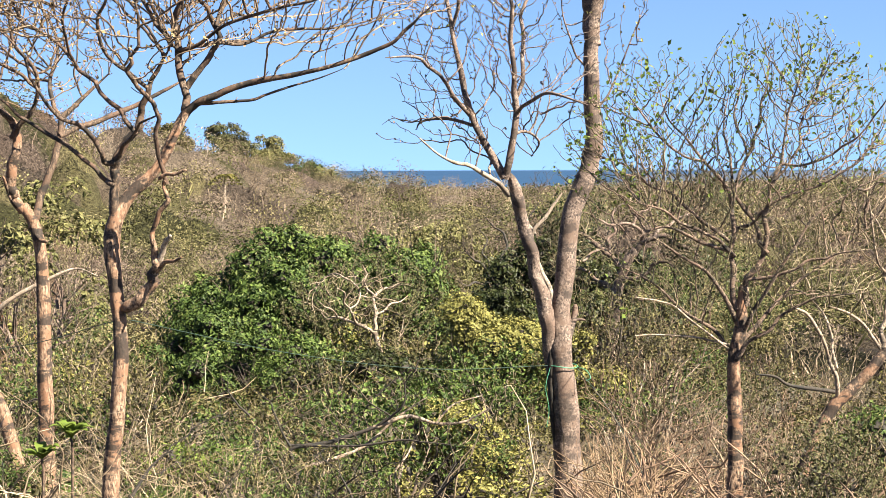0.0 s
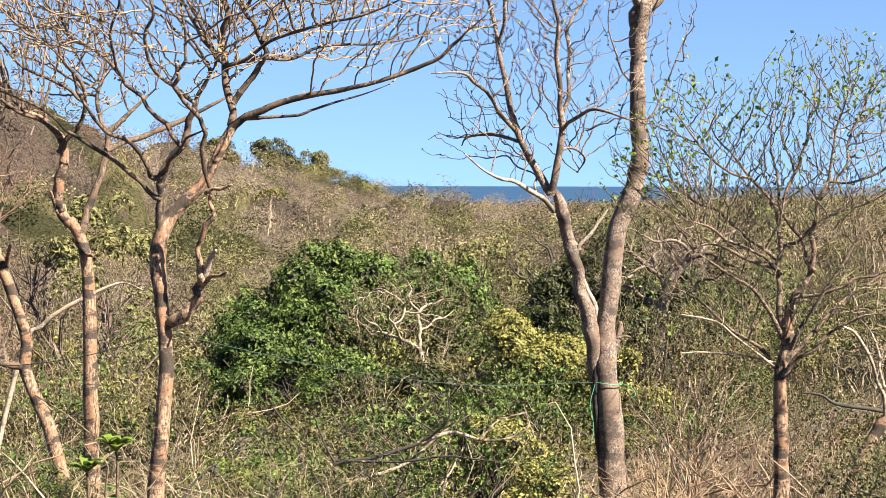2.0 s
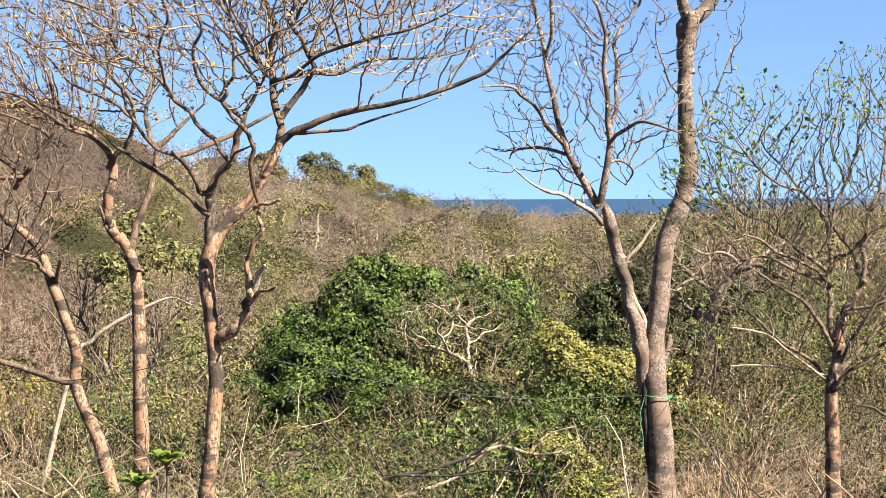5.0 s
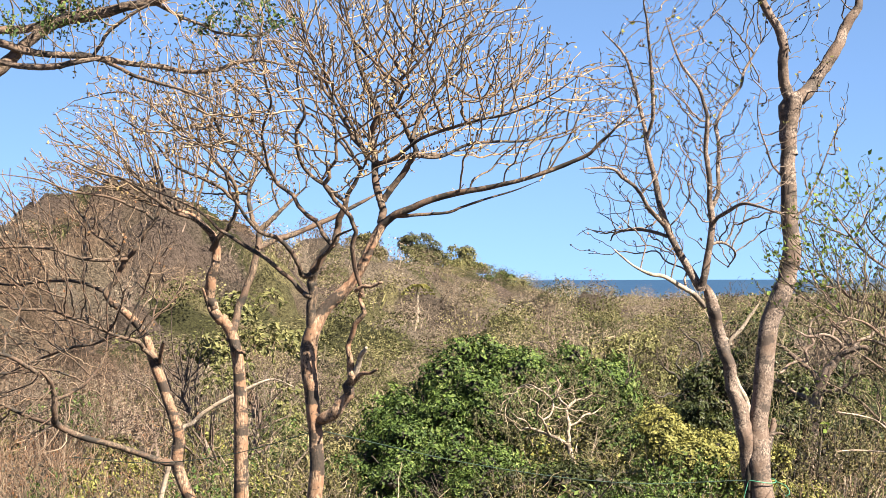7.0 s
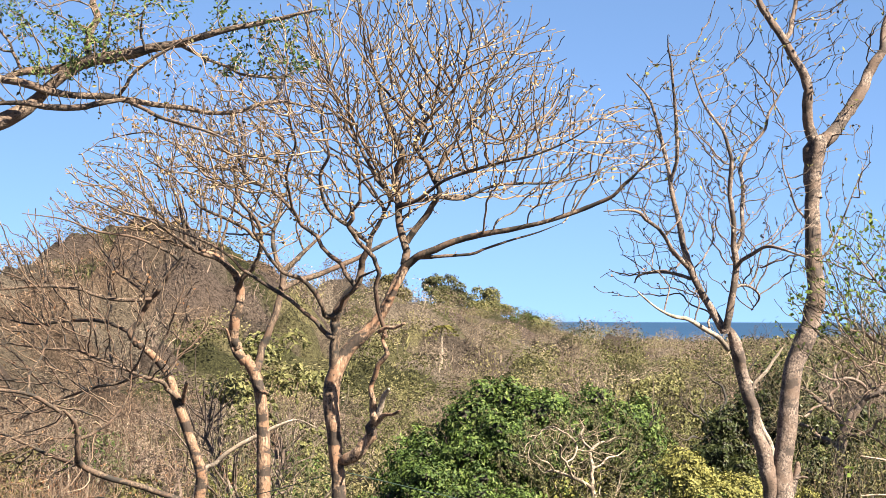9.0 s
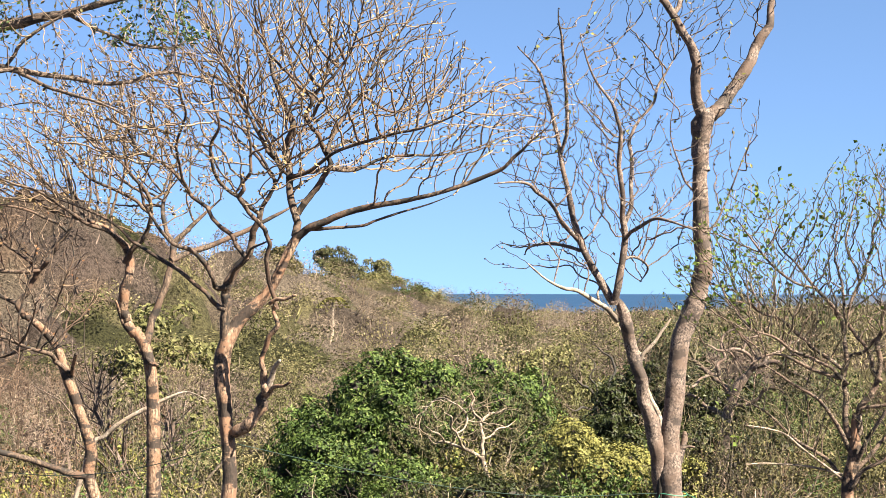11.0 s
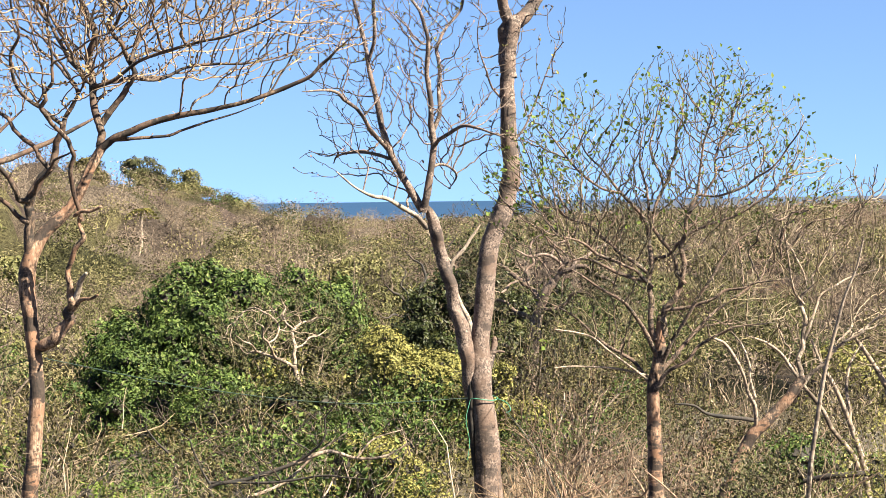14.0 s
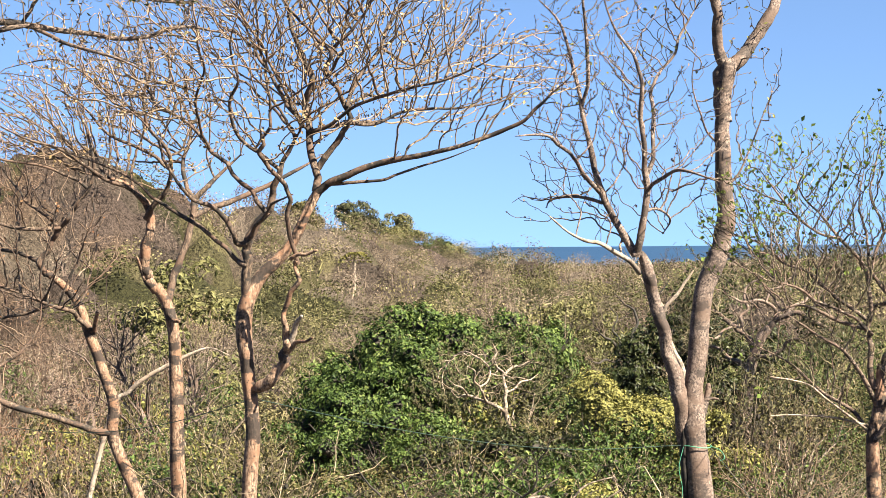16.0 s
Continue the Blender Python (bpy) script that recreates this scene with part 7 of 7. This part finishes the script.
# ---- single plants, cord, wire, fallen wood ----
def palm(at, h, crown, seed):
    rng = np.random.default_rng(seed)
    ob = thing("palm", at, "small palm tree with drooping fronds on the hillside", "palm")
    line = smooth_line([(0, 0, -0.3, 0.2), (0.05, 0, h * 0.5, 0.16), (0.1, 0, h, 0.14)], 10)
    part("trunk", tubes(line[None, :, :3], line[None, :, 3], 8), BARK_DEAD, ob)
    for i in range(13):
        a = i * 2.4 + rng.uniform(-0.2, 0.2)
        rise = rng.uniform(0.1, 0.7)
        q = np.linspace(0, 1, 7)
        out = np.array([math.cos(a), math.sin(a), 0])
        rib = np.array([0.1, 0, h]) + out * (q * crown)[:, None] + np.array([0, 0, 1.0]) * ((rise * q - (0.55 + rise) * q ** 2) * crown)[:, None]
        base = rib[1:].repeat(4, 0)
        side = np.cross(out, [0, 0, 1.0]) * np.tile([1, -1, 1, -1], 6)[:, None]
        tip = base + side * 0.45 * crown * 0.5 + out * 0.2 + np.array([0, 0, -0.25])
        mid = (base + tip) / 2 + np.array([0, 0, 0.1])
        w = out * 0.17
        v = np.stack([base, mid + w, tip, mid - w], 1).reshape(-1, 3)
        part("frond", (v, np.arange(len(v)).reshape(-1, 4), False), LEAF_YELLOW, ob)


def rosette(name, at, n, length, width, lift, mat, label, seed):
    """A plant of strap-like leaves spreading from one point, each leaf a part."""
    rng = np.random.default_rng(seed)
    ob = thing(name, at, label, "plant")
    stalk = np.array([[(0, 0, float(ground_z(at[0], at[1])) - at[2] - 0.05), (0.02, 0, -0.15), (0, 0, 0.02)]])
    part("stem", tubes(stalk, np.array([[0.02, 0.018, 0.015]]), 6), BARK_BROWN, ob)
    for i in range(n):
        a = i * 2.399 + rng.uniform(-0.25, 0.25)
        ln = length * rng.uniform(0.75, 1.15)
        q = np.linspace(0, 1, 6)
        out = np.array([math.cos(a), math.sin(a), 0])
        side = np.array([-math.sin(a), math.cos(a), 0])
        up = lift * rng.uniform(0.6, 1.3)
        rib = out * (q * ln)[:, None] + np.array([0, 0, 1.0]) * ((up * q - 0.7 * up * q ** 2) * ln)[:, None]
        w = width * np.array([0.25, 0.7, 1.0, 1.0, 0.7, 0.05]) * 0.5
        v = np.stack([rib - side * w[:, None] + [0, 0, 0.01], rib, rib + side * w[:, None] + [0, 0, 0.01]], 1).reshape(-1, 3)
        f = [(3 * j + c, 3 * j + c + 1, 3 * j + c + 4, 3 * j + c + 3) for j in range(5) for c in (0, 1)]
        part("leaf", (v, np.array(f), True), mat, ob)
    return ob


def cord(name, label, mat, radius, *points):
    line = smooth_line([(*p, radius) for p in points], 8 * len(points))
    ob = part(name, tubes(line[None, :, :3], line[None, :, 3], 6), mat)
    return tagged(ob, label, name)


def log(name, label, mat, seed, *points):
    """A fallen stem through (x, y, z, radius)."""
    rng = np.random.default_rng(seed)
    line = smooth_line(points, 8 * len(points))
    ob = part(name, tubes(line[None, :, :3], line[None, :, 3] * (1 + 0.06 * rng.normal(size=len(line)))[None], 8), mat)
    return tagged(ob, label, "fallen wood")


palm(on_ground(*PALM_AT), 4.6, 1.7, 71)
for i, (x, y, w, h, mat, label) in enumerate([
        (-24.9, 286.0, 7.0, 6.9, LEAF_DULL, "dull green umbrella-shaped tree on the ridge"),
        (-13.6, 300.0, 9.0, 5.8, LEAF_GREEN, "rounded green tree on the ridge"),
        (-19.3, 290.0, 8.4, 5.9, LEAF_SAGE, "olive-brown round-crowned tree on the ridge"),
        (-30.5, 262.0, 5.0, 4.6, LEAF_OLIVE, "round-crowned dry tree on the hillside")]):
    leafy_shrub("hill_tree", on_ground(x, y), 172 + i, w, w * 0.8, h, 34, 0.95, 24, 0.34, mat, label, category="tree")
rosette("broadleaf_rosette", (7.24, 22.0, 26.5), 20, 0.42, 0.15, 1.5, LEAF_PALE, "pale green rosette plant with broad strap leaves", 81)
rosette("broadleaf_sprig", (-4.05, 24.0, 26.5), 16, 0.26, 0.16, 1.9, LEAF_FRESH, "bright green broad-leaved sprig beside a red trunk", 82)
rosette("broadleaf_sprig", (-4.4, 23.9, 26.25), 14, 0.24, 0.15, 1.7, LEAF_FRESH, "bright green broad-leaved sprig in dry brush", 83)

# cord tied round the forked trunk, and the wire strung from tree to tree
ring = [(3.18 + 0.275 * math.cos(a), 36.0 + 0.275 * math.sin(a), 26.08 + 0.02 * math.sin(2 * a)) for a in np.linspace(0, 2 * math.pi, 13)]
cord("cord", "green cord tied round a grey tree trunk", ROPE, 0.009, *ring)
cord("cord", "loose green cord end hanging down a trunk", ROPE, 0.006, (2.93, 35.85, 26.08), (2.84, 35.8, 25.7), (2.9, 35.8, 25.3), (2.86, 35.8, 24.95))
cord("cord", "knotted green cord beside a grey trunk", ROPE, 0.008, (3.44, 35.9, 26.08), (3.6, 35.7, 26.02), (3.66, 35.6, 25.9), (3.58, 35.6, 25.84))
cord("wire", "thin dark wire strung between two trees", WIRE, 0.006, (2.9, 35.9, 26.1), (0.6, 32.2, 26.45), (-1.6, 28.6, 27.1), (-3.5, 25.3, 27.88))
cord("wire", "thin dark wire running on through the scrub", WIRE, 0.006, (-3.7, 25.3, 27.86), (-5.0, 26.5, 27.45), (-6.4, 27.8, 27.2), (-7.9, 29.0, 27.16))
cord("wire", "thin dark wire slanting down from a trunk", WIRE, 0.006, (3.44, 35.8, 26.05), (3.5, 33, 25.95), (3.57, 30.0, 25.75), (3.62, 27.0, 25.3))

log("fallen_log", "dark fallen log lying in dry grass", BARK_DARK, 84, (7.6, 40.0, 25.45, 0.02), (8.0, 40.0, 25.4, 0.028), (8.35, 40.1, 25.2, 0.036), (9.1, 40.2, 25.08, 0.045), (9.6, 40.3, 24.98, 0.04))
log("fallen_log", "dark fallen log under pale stems", BARK_DARK, 85, (7.3, 28.2, 25.6, 0.035), (7.7, 28.0, 25.70, 0.05), (8.2, 27.9, 25.74, 0.045))
rng2 = np.random.default_rng(86)
BROKEN = twiggy("fallen_branch", on_ground(-1.2, 26.0), 87, 2.4, 1.8, 3, 120, BARK_DARK, BARK_DARK, LEAF_OLIVE, 0, 0.05, "dark forked branch lying in brushwood", litter=0)
BROKEN["category"], BROKEN["group"] = "branch", "fallen branches"
BROKEN.rotation_euler = (radians(70), radians(15), radians(40))
for i in range(4):
    x, y = rng2.uniform(-4.5, 2.2), rng2.uniform(22.5, 32)
    c = copy_thing(BROKEN, Matrix.Translation(on_ground(x, y, 0.25)) @ Matrix.Rotation(rng2.uniform(0, 6.28), 4, "Z") @ Matrix.Rotation(radians(rng2.uniform(50, 80)), 4, "X"))
    s = rng2.uniform(0.6, 1.0)
    c.scale = (s, s, s)
